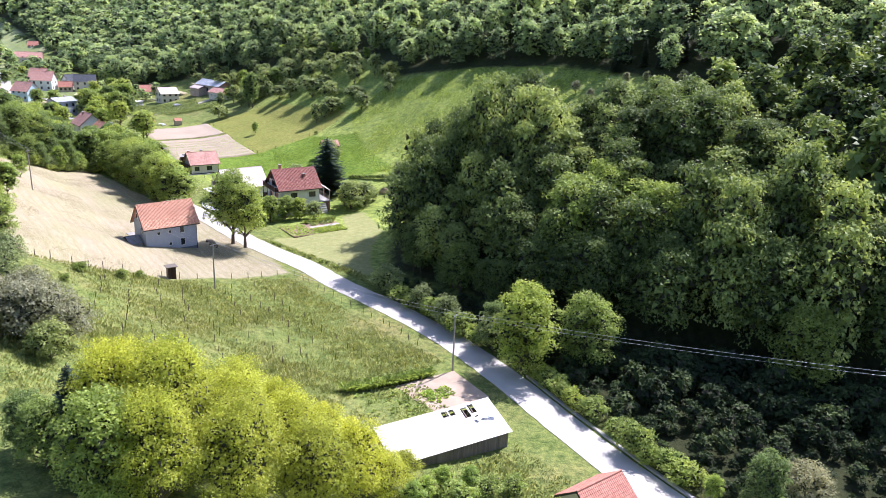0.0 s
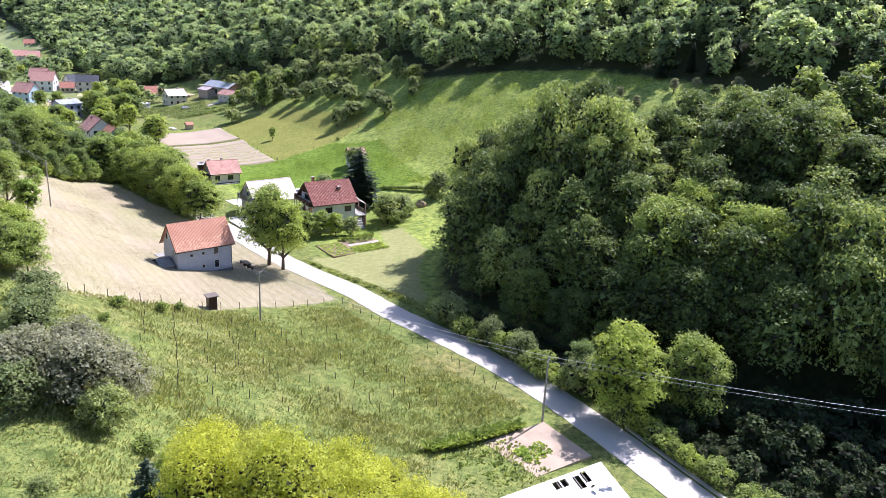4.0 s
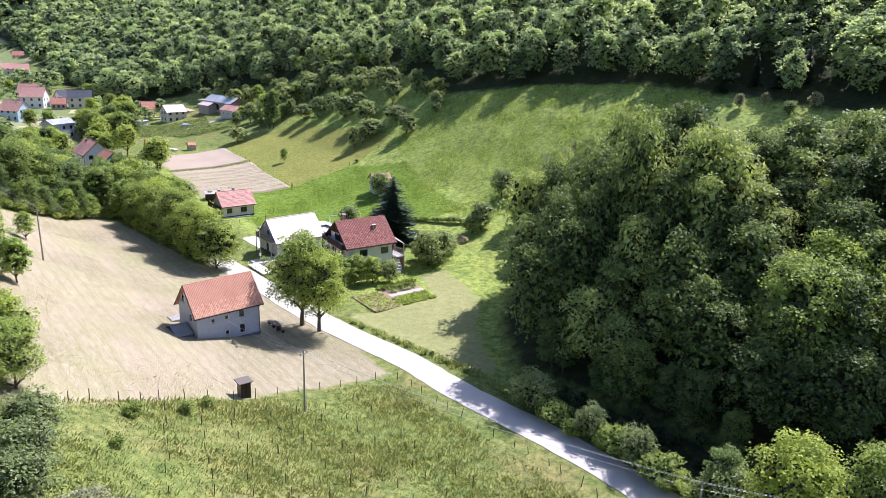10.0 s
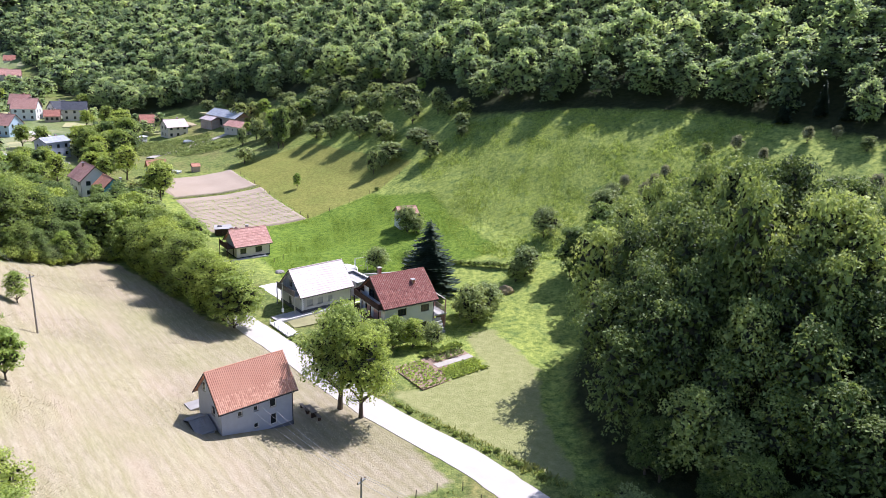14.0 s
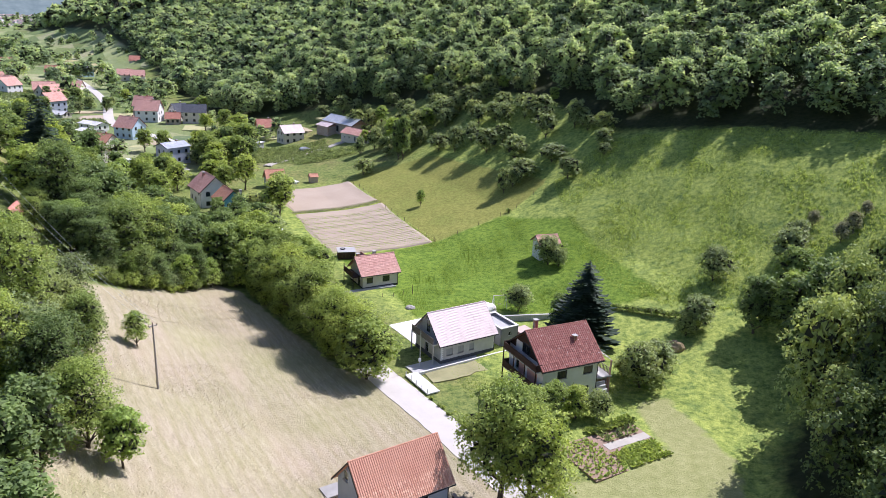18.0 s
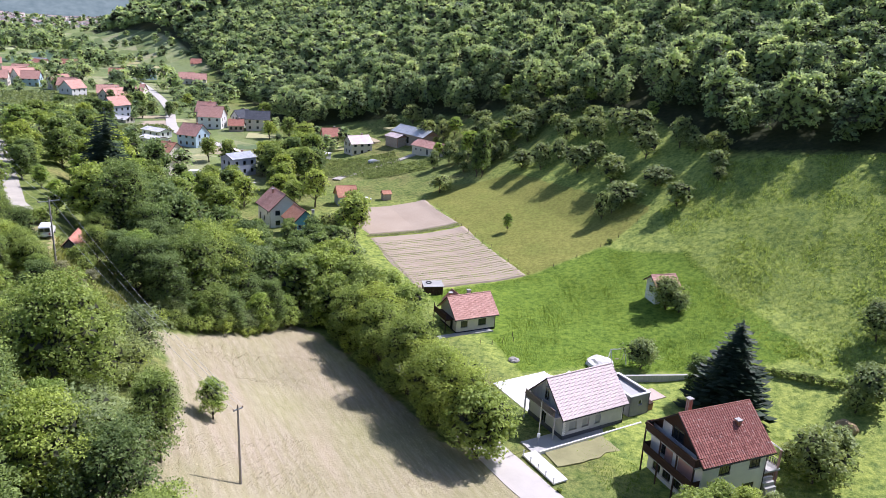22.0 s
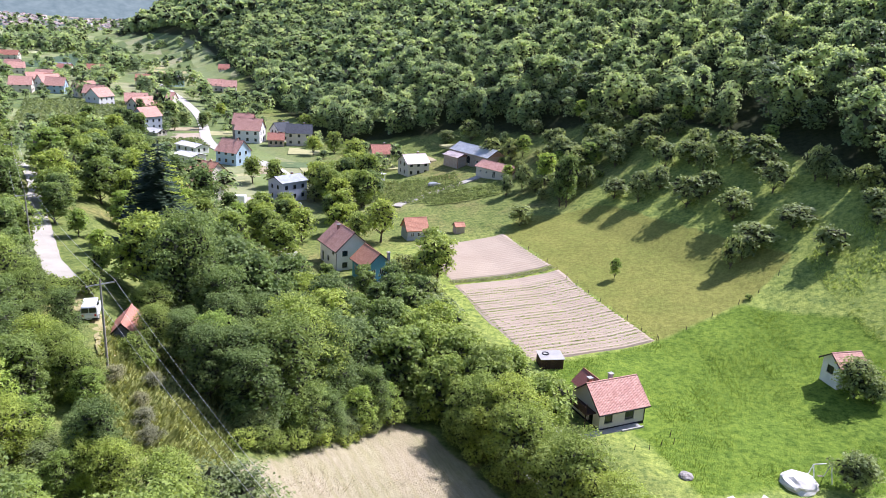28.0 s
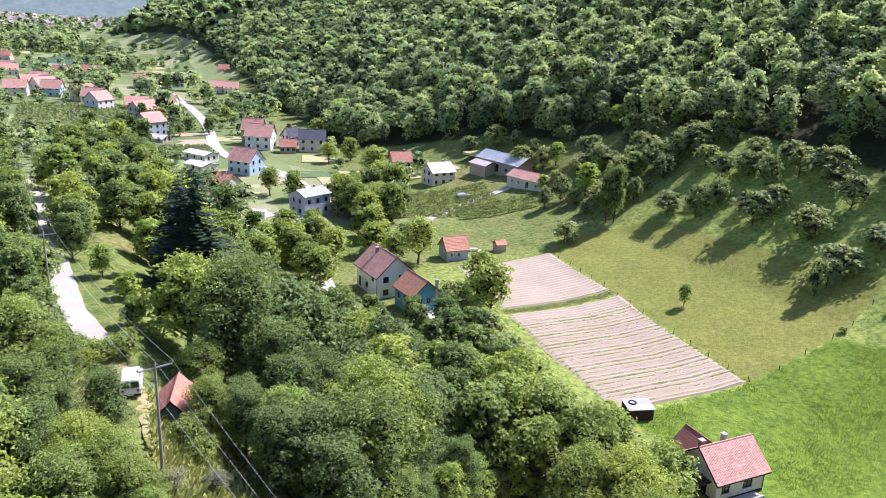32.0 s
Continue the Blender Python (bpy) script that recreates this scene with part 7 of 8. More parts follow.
hedge([(20.5, 70), (16.5, 77.5), (12.5, 83.5)], 1.7, 0.7, 1.3, ("bush",), "spur roadside bushes", 0.6)
hedge([(26, 60), (22, 67.5)], 1.6, 0.8, 1.5, ("bush",), "spur roadside bushes", 0.8)
hedge([(10, 88), (2, 98), (-6, 108), (-10.5, 115)], 2.4, 0.7, 1.5, ("bush", "bush", "orchard"), "spur roadside bushes", 0.7)
hedge([(14, 100), (6, 108), (-1, 114), (-5, 119)], 3.0, 0.5, 0.75, ("wood_b", "wood_a"), "spur edge trees", 1.0)

# locust thicket and bushes by the barn
for x, y, k in ((-14.8, 48.8, 1.0), (-18.6, 46.6, 1.02), (-11.0, 51.0, 0.9), (-20.5, 51.5, 0.98), (-16.0, 53.5, 0.9), (-8.5, 47.5, 0.92), (-23.0, 47.0, 0.85), (-13.0, 44.0, 0.95), (-9.2, 55.0, 0.75), (-6.0, 50.0, 0.8), (-24.5, 52.5, 0.75), (-18.0, 42.0, 0.9), (-13.5, 56.5, 0.7)):
    set_tree("locust", x, y, k * rt.uniform(0.7, 0.88), rt.uniform(0, 360), k * rt.uniform(0.85, 1.1), group="locust thicket")
for x, y, k, kd in ((-5.0, 54.6, 0.72, "willow"), (-7.6, 52.4, 0.62, "willow"), (-27.0, 44.5, 0.5, "wood_b"), (-21.5, 42.0, 0.75, "walnut_b"), (-3.6, 52.6, 0.5, "locust"), (-2.0, 56.6, 0.36, "locust"), (1.8, 57.2, 0.36, "fresh"), (4.2, 57.8, 0.36, "fresh"), (-5.4, 58.0, 0.36, "locust"), (6.0, 57.6, 0.9, "bush"), (8.5, 58.6, 0.8, "bush"), (-29, 46, 0.45, "wood_b"), (-27.5, 49.5, 0.42, "spruce"), (0.2, 55.2, 0.35, "fresh"), (3.2, 54.6, 1.2, "bush"), (-1.0, 53.5, 0.4, "fresh"), (-26.5, 55, 0.5, "locust"), (-29.5, 57.5, 0.3, "fresh"), (-35, 51, 0.4, "orchard")):
    set_tree(kd, x, y, k, rt.uniform(0, 360), group="foreground thicket")
for x, y, k in ((-38.4, 64.0, 1.0), (-40.5, 67.0, 0.95), (-36.5, 66.5, 0.8), (-42.5, 63, 0.9)):
    set_tree("willow", x, y, k, rt.uniform(0, 360), group="willow clump")
for x, y, k in ((-44, 66, 0.8), (-42, 60.5, 0.9), (-35.5, 61.5, 0.8), (-46.5, 72, 0.9), (-50, 80, 0.9), (-47.5, 92, 0.7), (-44.5, 97.5, 0.6), (-46, 85, 0.5), (-32, 60.5, 0.7), (-28, 62, 0.7), (-48, 76, 0.9), (-43.5, 101, 0.5), (-27, 66, 0.5)):
    set_tree("bush" if k < 0.75 else "orchard", x, y, k, rt.uniform(0, 360), group="meadow bushes")

# around the houses
set_tree("spruce", -27.0, 175.6, 1.25, 15, 0.95)
set_tree("wood_b", -30.4, 179.6, 0.62, 40, 0.66, label="dark rounded tree beside the spruce")
set_tree("orchard_b", -37.2, 188.2, 0.8, 10, label="grey-green small tree behind the wall")
for x, y, k, kd in ((-32.6, 152.0, 0.46, "walnut_b"), (-29.6, 152.4, 0.42, "walnut_b"), (-26.6, 153.2, 0.62, "orchard_b"), (-35.4, 149.6, 0.5, "walnut_b"), (-19.6, 163.0, 1.05, "orchard_b"), (-17.0, 166.4, 0.9, "orchard_b"), (-21.5, 166.0, 0.6, "orchard"), (-15.2, 169.4, 0.6, "orchard"), (-31.4, 207.9, 0.95, "orchard_b"), (-29.5, 206.5, 0.7, "orchard"),
                    (-2.8, 193.6, 1.0, "orchard_b"), (8.6, 191.9, 1.1, "orchard_b"), (-8.5, 179.0, 0.95, "orchard_b"), (-10.5, 177.4, 0.8, "orchard"), (-0.5, 176.4, 0.9, "wood_b"), (3.5, 173.6, 1.05, "wood_b"), (6.5, 182, 0.95, "wood_b"), (3.0, 163.5, 1.15, "wood_b"), (6.5, 168.5, 1.2, "wood_a"), (9.5, 173.0, 1.1, "wood_b"), (11, 196, 0.8, "orchard_b")):
    set_tree(kd, x, y, k, rt.uniform(0, 360), group="trees around the houses")
for k in range(16):
    u = k / 15
    set_tree("bush", -23 + 14 * u, 189 - 6.5 * u, rt.uniform(0.35, 0.6), rt.uniform(0, 360), group="field hedge")
for k in range(22):
    u = rt.random()
    set_tree("bush", -32.2 + 18 * u + rt.uniform(-0.5, 0.5), 135.4 - 16.2 * u + rt.uniform(-0.5, 0.5), rt.uniform(0.1, 0.3), rt.uniform(0, 360), group="roadside bushes")
for k in range(22):
    u = rt.random() ** 0.8
    set_tree("bush", -49.0 + 10 * u + rt.uniform(-0.3, 0.9), 155 - 16 * u + rt.uniform(-0.3, 0.9), rt.uniform(0.1, 0.3), rt.uniform(0, 360), group="ditch bushes")

# meadow and orchard
MEADOW_A = [(31.1, 199.2), (14.6, 199.4), (22.2, 197.2), (24.9, 191.4), (36.1, 196.4), (38.8, 189.6), (30.1, 187.5), (19.4, 194.5), (17.2, 193.3), (-17.6, 249.3), (48.0, 191.4), (52.8, 189.6), (54.9, 182.5), (59.6, 181.5), (39.0, 177.3), (45, 174), (50, 170)]
for n, (x, y) in enumerate(MEADOW_A):
    k = rt.uniform(0.5, 0.8)
    set_tree("willow" if n % 3 else "orchard", x, y, k * (0.55 if n % 3 else 0.9), rt.uniform(0, 360), k * 0.85, label="thin half-bare fruit tree on the sloping meadow" if n % 3 else "", group="meadow fruit trees")
for x, y, k in ((51.2, 206.2, 0.6), (54.5, 199.9, 0.5), (57.8, 195.3, 0.52), (63.2, 194.0, 0.55), (47.7, 201.8, 0.55)):
    set_tree("spruce", x, y, k * 0.7, rt.uniform(0, 360), k, label="slim young spruce at the wood edge", group="young spruces")
ORCH = [(-85.7, 284.0), (-74.8, 292.4), (-76.5, 294), (-57.7, 283.8), (-63.2, 289.1), (-47.8, 274.7), (-39.6, 264.4), (-41.9, 248.7), (-39.5, 250.5), (-37.3, 253.7), (-51.5, 294.4), (-46.1, 292.0), (-33.3, 279.2), (-63.1, 310.9), (-68.0, 323.9), (-94.4, 338.8), (-81.0, 317.0), (-79.9, 337.9), (-88.6, 352.7), (-69.2, 335.6), (-43.4, 276.9), (-43.7, 285.5), (-53.0, 285.7), (-59.0, 314.0), (-29.9, 255.8)]
ORCH_B = [(-31.5, 269.4), (-37.8, 291.0), (-53.8, 313.0), (-17.4, 253.1), (-23.9, 268.5), (-32.3, 277.2), (-37.3, 285.2), (-26.2, 245.5), (-44.2, 296.1), (-55.6, 311.3), (-49.6, 314.5), (-88, 313), (-92, 308), (-84, 309), (-77, 303), (-70, 300), (-73, 311), (-90, 324), (-84, 330), (-76, 326), (-98, 350), (-105, 362), (-112, 367), (-122, 372), (-76, 298)]
for n, (x, y) in enumerate(ORCH + ORCH_B):
    big = n in (1, 2, 7, 8, 36, 49)
    set_tree("wood_b" if n in (1, 2, 49) else rt.choice(("orchard", "orchard_b", "orchard_b")), x, y, (0.7 if n in (1, 2, 49) else rt.uniform(0.7, 1.4)), rt.uniform(0, 360), rt.uniform(0.75, 1.35), group="orchard trees")
grove([(-46, 300), (-60, 296), (-72, 312), (-84, 336), (-90, 350), (-70, 340), (-54, 322)], 8.6, 39, ("orchard", "orchard_b", "orchard"), 0.85, 1.3, "orchard trees")
grove([(-14, 254), (-24, 262), (-34, 284), (-48, 308), (-66, 336), (-90, 350), (-100, 362), (-84, 356), (-60, 342), (-42, 318), (-26, 290), (-18, 268)], 7.8, 45, ("orchard", "orchard_b", "fresh", "bush"), 0.5, 1.1, "orchard trees")
grove([(-84, 300), (-72, 296), (-64, 306), (-76, 326), (-96, 346), (-108, 352), (-98, 330)], 8.2, 46, ("orchard", "orchard_b", "bush", "fresh"), 0.5, 1.1, "orchard trees")
set_tree("fresh", -63.3, 249.8, 0.42, 20, 0.55, label="lone small tree on the mown lawn")
set_tree("bush", -40.2, 237.6, 0.5, 20)
# village greenery
VILL = [(-143.9, 313.4), (-138, 306), (-145.5, 297.3), (-130.9, 295.5), (-133, 288), (-124, 284), (-117.0, 266.5), (-121, 262), (-162.9, 309.6), (-171.3, 312.3), (-153.1, 361.4), (-166.2, 373.4), (-172, 366), (-192.5, 409.6), (-164.8, 254.4), (-148.8, 240.0), (-151.8, 258.9), (-140.8, 254.1), (-249.5, 357.3), (-256.8, 370.3), (-267.6, 365.1), (-237.6, 402.7), (-251.1, 445.2), (-288.0, 457.7), (-104, 246), (-100.5, 249), (-98, 240), (-127, 274), (-135, 281), (-140, 262)]
for n, (x, y) in enumerate(VILL):
    set_tree(rt.choice(("walnut_b", "wood_b", "orchard_b", "walnut")), x, y, rt.uniform(0.55, 0.85), rt.uniform(0, 360), group="village trees")
for x, y, k in ((-143.0, 300.5, 0.95), (-147.5, 305.0, 0.9), (-139.5, 296.0, 0.9), (-136.0, 291.5, 0.8), (-131.0, 279.0, 0.8), (-128.0, 268.0, 0.7), (-146.0, 312.0, 0.8), (-143.0, 271.0, 0.75), (-139.0, 264.0, 0.8), (-149.0, 270.0, 0.7), (-139.5, 252.5, 0.75), (-131.2, 243.4, 0.75), (-145.0, 258.5, 0.75), (-135.0, 247.0, 0.7), (-134.0, 259.0, 0.75), (-145.0, 278.0, 0.5)):
    set_tree("walnut_b", x, y, k, x * 17, k * 0.95, label="dense round green tree beside the car yard", group="village trees")
set_tree("walnut", -149.5, 346.0, 0.85, 0, label="round bright green tree behind the vineyard", group="village trees")
grove([(-130, 290), (-122, 300), (-134, 318), (-146, 322), (-148, 304)], 6.0, 41, ("walnut_b", "wood_b", "walnut"), 0.7, 0.95, "village trees")
grove([(-230, 330), (-250, 350), (-300, 390), (-330, 420), (-310, 436), (-270, 430), (-236, 420), (-240, 392), (-222, 362)], 11.0, 42, ("orchard", "orchard_b", "wood_b"), 0.7, 1.1, "village trees", keep=lambda x, y: (np.hypot(x + 257, y - 391) > 9) & (np.hypot(x + 240, y - 381) > 13) & (inside(NURSERY, x, y) < 0) & (inside(NURSERY_B, x, y) < 0))


# ---------------------------------------------------------------- the far end of the valley
far_spots = []
YARD = [(-140, 280), (-166, 276), (-170, 296), (-160, 304), (-140, 298)]
VINES = [(-104, 285), (-130, 300), (-142, 326), (-128, 345), (-100, 330), (-92, 300)]
rng = np.random.default_rng(77)
for cx, cy, n, sx, sy in ((-330, 500, 60, 60, 35), (-390, 540, 55, 60, 45), (-470, 640, 60, 60, 60), (-300, 480, 30, 30, 30), (-540, 800, 90, 60, 70), (-440, 700, 45, 30, 50), (-620, 740, 70, 50, 60), (-430, 430, 90, 60, 60), (-520, 520, 80, 60, 60), (-250, 470, 40, 20, 30)):
    for _ in range(n):
        if rng.random() < 0.55:
            far_spots.append((cx + rng.normal() * sx, cy + rng.normal() * sy, rng.uniform(0.35, 0.85)))
# hedges, gardens and small woods among the houses
for poly, step, lo, hi in (([(-150, 215), (-205, 262), (-236, 318), (-222, 345), (-196, 330), (-172, 300), (-160, 285), (-150, 262), (-140, 248)], 8.5, 0.3, 0.55), ([(-240, 290), (-330, 300), (-420, 380), (-420, 470), (-340, 470), (-262, 410), (-236, 375), (-240, 330)], 8.5, 0.28, 0.6), ([(-225, 385), (-262, 410), (-345, 480), (-330, 530), (-262, 480), (-215, 425)], 9.5, 0.28, 0.5), ([(-128, 285), (-150, 330), (-185, 380), (-215, 425), (-190, 400), (-150, 372), (-128, 352), (-120, 310)], 9.0, 0.28, 0.5)):
    far_spots += [(x, y, rng.uniform(lo, hi)) for x, y in scatter(poly, step, int(step * 10), 0.0, 0.5) if rng.random() < 0.9]
HOUSE_SPOTS = [(o.location.x, o.location.y) for o in bpy.data.objects if o.parent is None and o.get("category") in ("house", "hut", "barn", "stable", "shed", "building")]
far_spots = [(x, y, k) for x, y, k in far_spots if all(math.hypot(x - hx, y - hy) > 7.5 for hx, hy in HOUSE_SPOTS) and along(ROAD, x, y) > 5 and along(UPPER_ROAD, x, y) > 4 and inside(YARD, x, y) < 1 and inside(VINES, x, y) < 1 and inside(NURSERY, x, y) < 0 and inside(NURSERY_B, x, y) < 0 and inside(HILL_WOOD, x, y) < 3]
woods("valley_trees", far_spots, bush_t, "scattered green trees between the village houses", 8, WOOD_HAZY)


def far_field(corners, c, label):
    """A plot on the valley floor, laid over the ground."""
    n = 14
    a, b, c2, d = corners
    verts = []
    for j in range(n + 1):
        for i in range(n + 1):
            u, v = i / n, j / n
            x = (a[0] * (1 - u) + b[0] * u) * (1 - v) + (d[0] * (1 - u) + c2[0] * u) * v
            y = (a[1] * (1 - u) + b[1] * u) * (1 - v) + (d[1] * (1 - u) + c2[1] * u) * v
            verts.append((x, y, gz(x, y) + (0.9 if 0 < i < n and 0 < j < n else -0.6)))
    quads_ = [(j * (n + 1) + i, j * (n + 1) + i + 1, (j + 1) * (n + 1) + i + 1, (j + 1) * (n + 1) + i) for j in range(n) for i in range(n)]
    return tagged(fast_mesh("field", verts, quads_, plain("far_crop", c, 0.95, 0, 0.25, 0.3, 0.2)), label, "field", kind="structure")


far_field([(-500, 582), (-478, 640), (-525, 740), (-600, 800)], (0.07, 0.115, 0.06), "distant dark green crop field")
far_field([(-380, 575), (-352, 602), (-488, 812), (-545, 850)], (0.40, 0.35, 0.17), "distant dry yellow meadow below the wood")
far_field([(-640, 735), (-602, 748), (-715, 905), (-780, 872)], (0.38, 0.40, 0.22), "distant pale stubble field")
far_field([(-800, 900), (-740, 930), (-900, 1180), (-1000, 1140)], (0.30, 0.33, 0.17), "distant pale green field")
belt = np.random.default_rng(78)
belt_spots = [(-640 + belt.normal() * 38, 800 + belt.normal() * 30, belt.uniform(0.9, 1.3)) for _ in range(130)]
for (x0, y0), (x1, y1), n in (((-580, 812), (-440, 650), 60), ((-615, 700), (-560, 640), 24), ((-700, 980), (-820, 900), 50), ((-860, 1250), (-1050, 1060), 60), ((-430, 545), (-330, 560), 26)):
    belt_spots += [(x0 + (x1 - x0) * u + belt.normal() * 5, y0 + (y1 - y0) * u + belt.normal() * 5, belt.uniform(0.6, 1.1)) for u in belt.random(n)]
woods("valley_belts", belt_spots, bush_t, "distant tree belts and a wooded knoll on the valley floor", 15, WOOD_HAZY)


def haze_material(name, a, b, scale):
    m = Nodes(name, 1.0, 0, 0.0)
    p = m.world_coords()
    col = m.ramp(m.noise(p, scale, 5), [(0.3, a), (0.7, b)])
    # no base colour: the surface glows with the painted haze instead
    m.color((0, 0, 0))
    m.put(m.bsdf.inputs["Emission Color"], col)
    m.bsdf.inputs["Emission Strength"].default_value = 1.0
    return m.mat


def far_ridge(name, line, tall, mat, label, seed, depth=500):
    """A distant range of hills: a rounded, uneven long mound."""
    rng = np.random.default_rng(seed)
    n, mrows = 90, 10
    verts = []
    for i in range(n + 1):
        u = i / n * (len(line) - 1)
        k = min(int(u), len(line) - 2)
        f = u - k
        x = line[k][0] * (1 - f) + line[k + 1][0] * f
        y = line[k][1] * (1 - f) + line[k + 1][1] * f
        dx, dy = line[k + 1][0] - line[k][0], line[k + 1][1] - line[k][1]
        q = math.hypot(dx, dy)
        nx_, ny_ = dy / q, -dx / q
        h = tall * (0.72 + 0.3 * noise.noise(Vector((u * 1.1, seed, 0))) + 0.12 * noise.noise(Vector((u * 5, seed, 3))))
        for j in range(mrows + 1):
            v = j / mrows
            bump_ = h * math.sin(math.pi * v / 2) ** 1.2 + 6 * noise.noise(Vector((u * 9, v * 6, seed)))
            verts.append((x + nx_ * depth * v, y + ny_ * depth * v, bump_ - 8 * (1 - v)))
    quads = [(i * (mrows + 1) + j, (i + 1) * (mrows + 1) + j, (i + 1) * (mrows + 1) + j + 1, i * (mrows + 1) + j + 1) for i in range(n) for j in range(mrows)]
    ob = fast_mesh(name, verts, quads, mat)
    ob.data.polygons.foreach_set("use_smooth", np.ones(len(quads), bool))
    return tagged(ob, label, "hills", kind="structure")


far_ridge("backdrop", [(-600, 3600), (-1500, 3300), (-2300, 2600), (-2900, 1700)], 330, haze_material("far_hill_haze", (0.15, 0.205, 0.22), (0.225, 0.285, 0.295), 0.03), "hazy blue wooded hills beyond the valley", 5, 700)

def far_town():
    """Roofs and walls of a town far down the valley, too small to pick apart."""
    rng = np.random.default_rng(91)
    groups = {"roof": ([], []), "wall": ([], [])}
    for _ in range(900):
        d = 1450 + 1700 * rng.random() ** 0.8
        az = math.radians(rng.uniform(24, 48))
        x, y = -86 - d * math.sin(az), 119 + d * math.cos(az)
        z = gz(x, y)
        L, W, h = rng.uniform(8, 15), rng.uniform(7, 10), rng.uniform(3, 6)
        th = rng.uniform(0, 3.14)
        c, s = math.cos(th), math.sin(th)
        pts = [(-L, -W, 0), (L, -W, 0), (L, W, 0), (-L, W, 0), (-L, -W, h), (L, -W, h), (L, W, h), (-L, W, h), (-L, 0, h + 3), (L, 0, h + 3)]
        w = [(x + (px * c - py * s) / 2, y + (px * s + py * c) / 2, z + pz) for px, py, pz in pts]
        vs, fs_ = groups["wall"]
        n = len(vs)
        vs += w[:8]
        fs_ += [(n, n + 1, n + 5, n + 4), (n + 1, n + 2, n + 6, n + 5), (n + 2, n + 3, n + 7, n + 6), (n + 3, n, n + 4, n + 7)]
        vs, fs_ = groups["roof"]
        n = len(vs)
        vs += w[4:]
        fs_ += [(n, n + 1, n + 5, n + 4), (n + 2, n + 3, n + 4, n + 5)]
    for key, mat in (("wall", plain("far_walls", (0.62, 0.62, 0.62), 0.9)), ("roof", plain("far_roofs", (0.40, 0.31, 0.29), 0.9))):
        vs, fs_ = groups[key]
        tagged(fast_mesh("far_town_" + key + "s", vs, fs_, mat), "hazy %s of a far town on the valley floor" % ("pale walls" if key == "wall" else "reddish roofs"), "town", kind="stuff")


far_town()
town_trees = np.random.default_rng(79)
town_spots = []
for _ in range(420):
    d, az = town_trees.uniform(1200, 2700), radians(town_trees.uniform(22, 48))
    town_spots.append((-86 - d * math.sin(az), 119 + d * math.cos(az), town_trees.uniform(0.6, 1.3)))
woods("far_town_trees", [q for q in town_spots if inside(HILL_WOOD, q[0], q[1]) < 5], vfar_t, "distant trees among the far town's houses", 16, WOOD_HAZY)


# ---------------------------------------------------------------- grass
def grass(name, poly, count, size, mat, label, seed, avoid=None, lean=0.9, wide=0.24, rows=0.0):
    """Tufts of grass and weeds as one mass of blades."""
    rng = np.random.default_rng(seed)
    xs, ys = [p[0] for p in poly], [p[1] for p in poly]
    x, y = rng.uniform(min(xs), max(xs), count * 3), rng.uniform(min(ys), max(ys), count * 3)
    ok = inside(poly, x, y) > 0
    patch = np.zeros(len(x))
    for _ in range(9):
        w, ph, wl = rng.uniform(0, 6.283), rng.uniform(0, 6.283), rng.uniform(2.5, 16)
        patch += np.sin((x * np.cos(w) + y * np.sin(w)) * 6.283 / wl + ph)
    patch = np.clip(0.5 + 0.17 * patch, 0, 1)
    ok &= rng.random(len(x)) < 0.6 + 0.4 * patch
    ok &= along(ROAD, x, y) > 2.8
    if rows:
        # old rows across the field
        ok &= rng.random(len(x)) < 0.8 + 0.2 * np.sin((-0.62 * x + 0.78 * y) * 6.283 / rows)
    if avoid is not None:
        ok &= avoid(x, y)
    x, y = x[ok][:count], y[ok][:count]
    n = len(x)
    z = height(x, y)
    th = rng.uniform(0, 6.283, n)
    k = size * rng.uniform(0.45, 1.3, n) * (0.75 + 0.4 * patch[ok][:count])
    d = np.stack([np.cos(th), np.sin(th), np.zeros(n)], 1)
    e = np.stack([-np.sin(th), np.cos(th), np.zeros(n)], 1)
    p = np.stack([x, y, z], 1)
    tilt = rng.uniform(0.45, 1.5, n)[:, None] * lean
    up = np.array([0, 0, 1.0])
    kk = k[:, None]
    v = np.stack([p - d * kk * wide - up * 0.05, p + d * kk * wide - up * 0.05, p + d * kk * wide * 0.6 + e * kk * tilt + up * kk, p - d * kk * wide * 0.6 + e * kk * tilt * 0.8 + up * kk * 0.85], 1)
    i = np.arange(n)[:, None] * 4
    ob = fast_mesh(name, v.reshape(-1, 3), i + np.array([[0, 1, 2, 3]]), mat)
    return tagged(ob, label, "grass", kind="stuff")


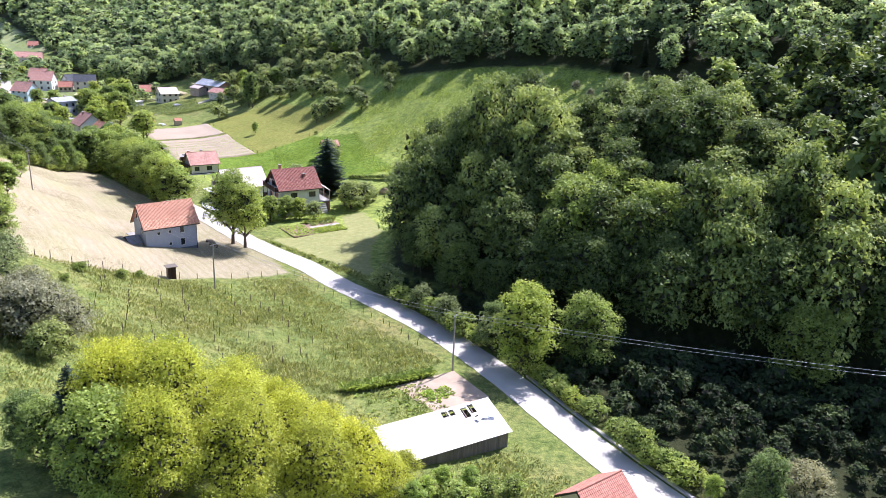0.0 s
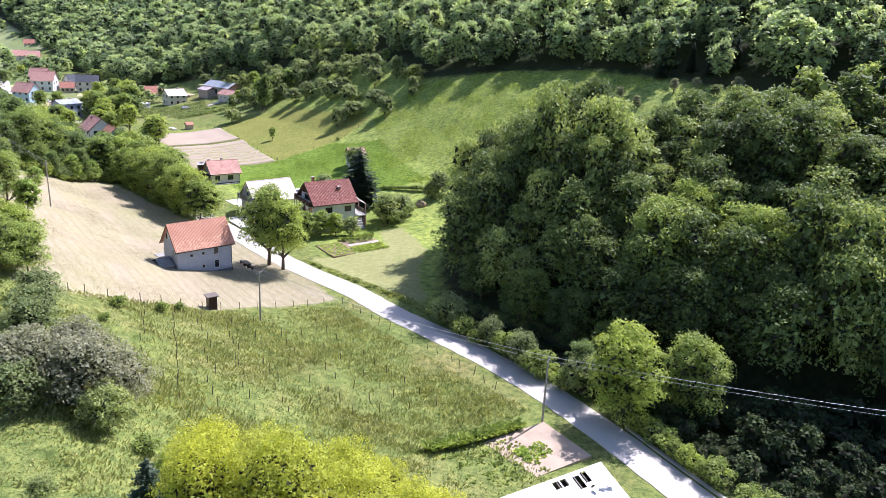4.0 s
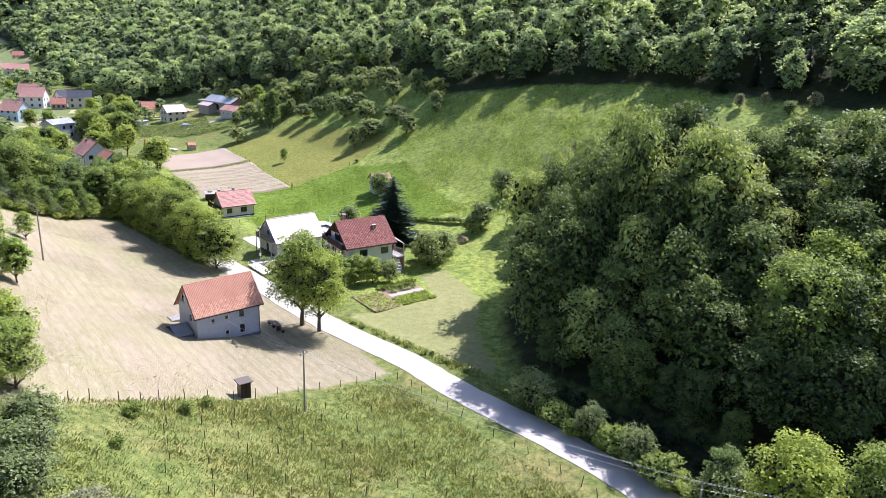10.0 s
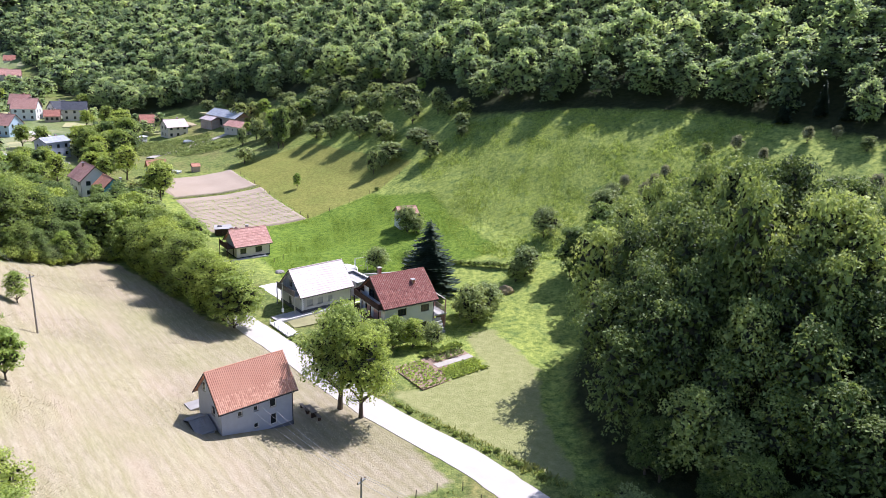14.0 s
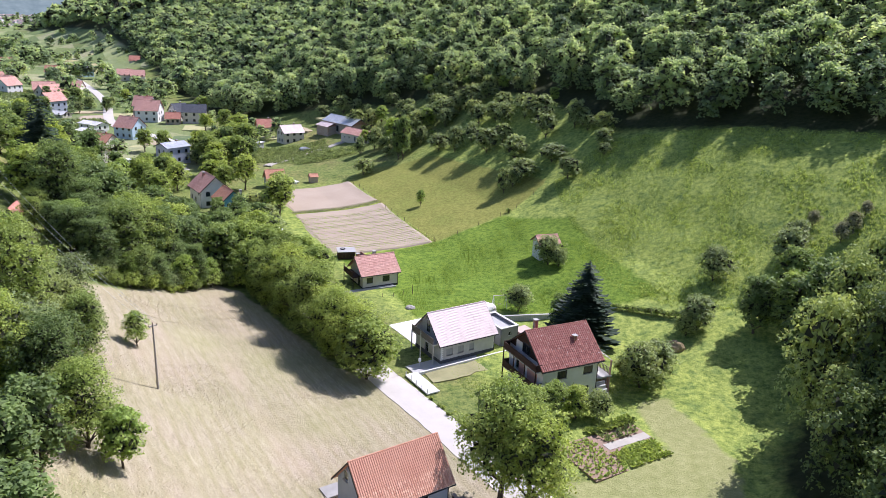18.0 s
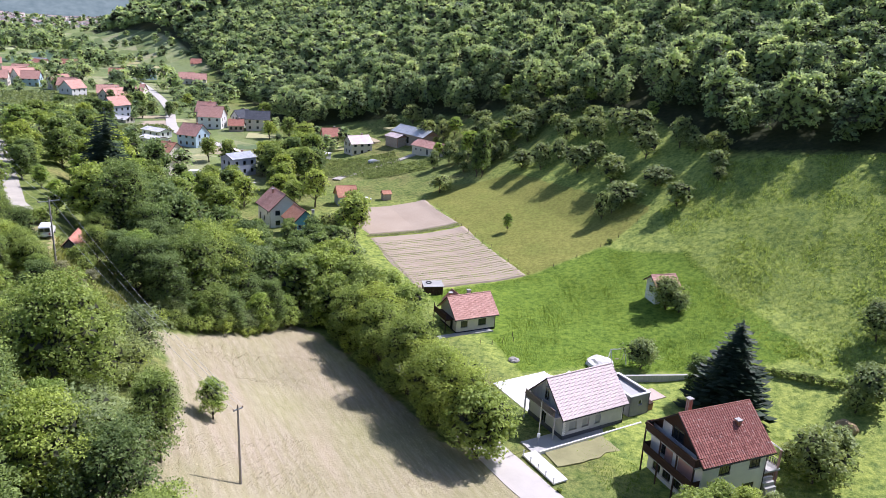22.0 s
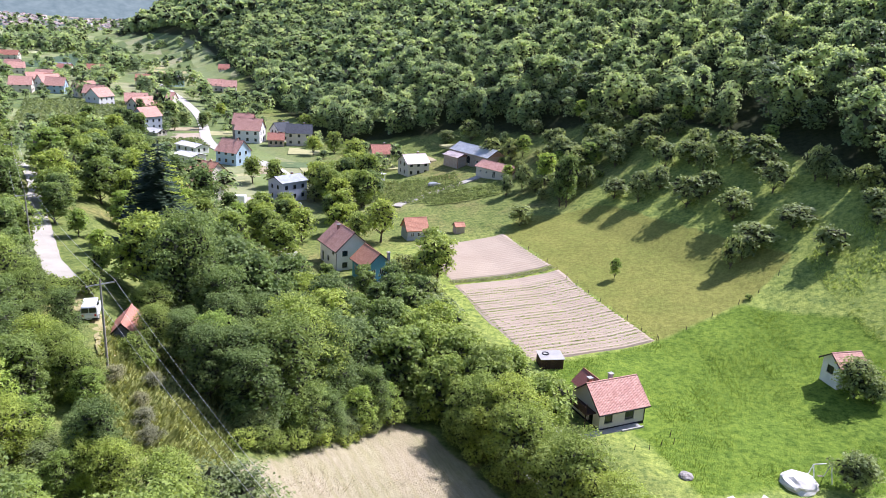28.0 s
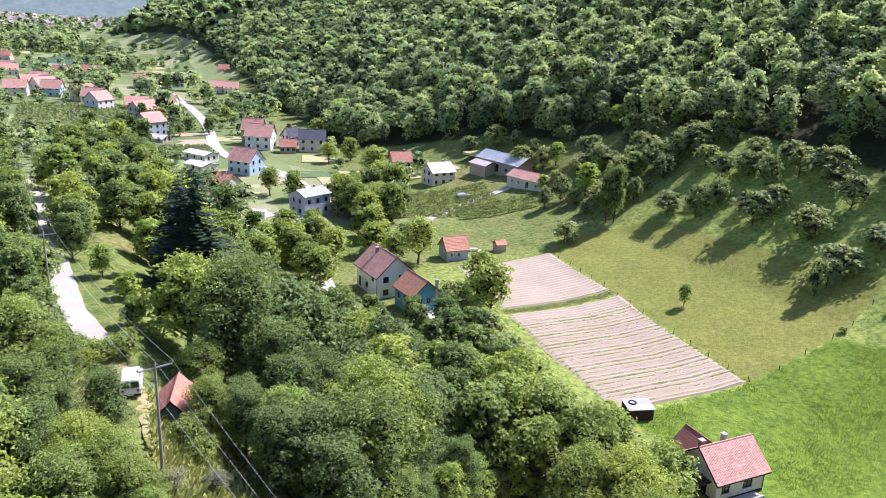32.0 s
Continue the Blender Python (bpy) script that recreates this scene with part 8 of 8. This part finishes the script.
LEAF["meadow"] = leaf_material("blade_meadow", (0.19, 0.235, 0.06), (0.43, 0.44, 0.16), 0.0, 0.4)
LEAF["bright"] = leaf_material("blade_bright", (0.16, 0.26, 0.035), (0.28, 0.38, 0.07), 0.0, 0.4)
LEAF["slope"] = leaf_material("blade_slope", (0.26, 0.35, 0.075), (0.45, 0.54, 0.145), 0.0, 0.4)
NEAR_MEADOW = [(-60, 60), (-56, 84), (-51, 92), (-46, 101), (-37, 109), (-25, 116.5), (-12, 101), (2, 86), (-8, 78), (-12, 60), (-25, 52), (-45, 52)]
grass("meadow_grass", NEAR_MEADOW, 70000, 0.27, LEAF["meadow"], "tall uneven green meadow grass with weeds", 111, rows=2.6)
grass("roadside_grass", [(-4, 84), (20, 54), (14, 44), (-6, 56), (-10, 66)], 9000, 0.30, LEAF["meadow"], "rough green grass around the old barn", 112, avoid=lambda x, y: inside([(-6.5, 60.2), (-3.4, 58.4), (9.5, 66.0), (6.4, 73.6), (-6, 66.5)], x, y) < 0)
grass("slope_grass", [(-26, 226), (-30, 246), (-16, 256), (12, 240), (32, 222), (46, 202), (30, 184), (12, 184), (-8, 184), (-20, 196)], 42000, 0.24, LEAF["slope"], "rough tussocky grass on the sloping meadow", 113, wide=0.4)
grass("bright_grass", BRIGHT, 40000, 0.15, LEAF["bright"], "lush bright green grass of the lower meadow", 114, avoid=lambda x, y: np.hypot(x + 65.4, y - 198.2) > 7)
grass("bank_grass", [(-122, 172), (-113, 158), (-106, 150), (-100, 158), (-104, 166), (-112, 172)], 7000, 0.5, LEAF["meadow"], "dry tall grass under the bank pole", 115)
grass("verge_grass", [(-34, 138), (-12, 119), (-9, 112), (-14, 117.5), (-31, 133)], 5000, 0.32, LEAF["meadow"], "green grass verge along the road", 116)
grass("yard_grass", [(-47, 163), (-38, 172), (-30, 176), (-20, 172), (-16, 160), (-22, 156), (-32, 150), (-41, 150)], 7000, 0.16, LEAF["bright"], "short green lawn around the white house", 117, avoid=lambda x, y: np.hypot(x + 32.5, y - 160.4) > 7)

LEAF["straw"] = leaf_material("cut_straw", (0.33, 0.28, 0.18), (0.62, 0.54, 0.40), 0.0, 0.2)
grass("hay_stubble", HAY, 60000, 0.055, LEAF["straw"], "loose cut hay lying in faint swaths", 118, avoid=lambda x, y: inside([(-56.5, 124.5), (-47, 121), (-41.5, 131.5), (-50.5, 134.5)], x, y) < 0, lean=3.2, wide=0.5, rows=2.9)

for src in set(KINDS.values()):
    for ob in (*src.children_recursive, src):
        bpy.data.objects.remove(ob)
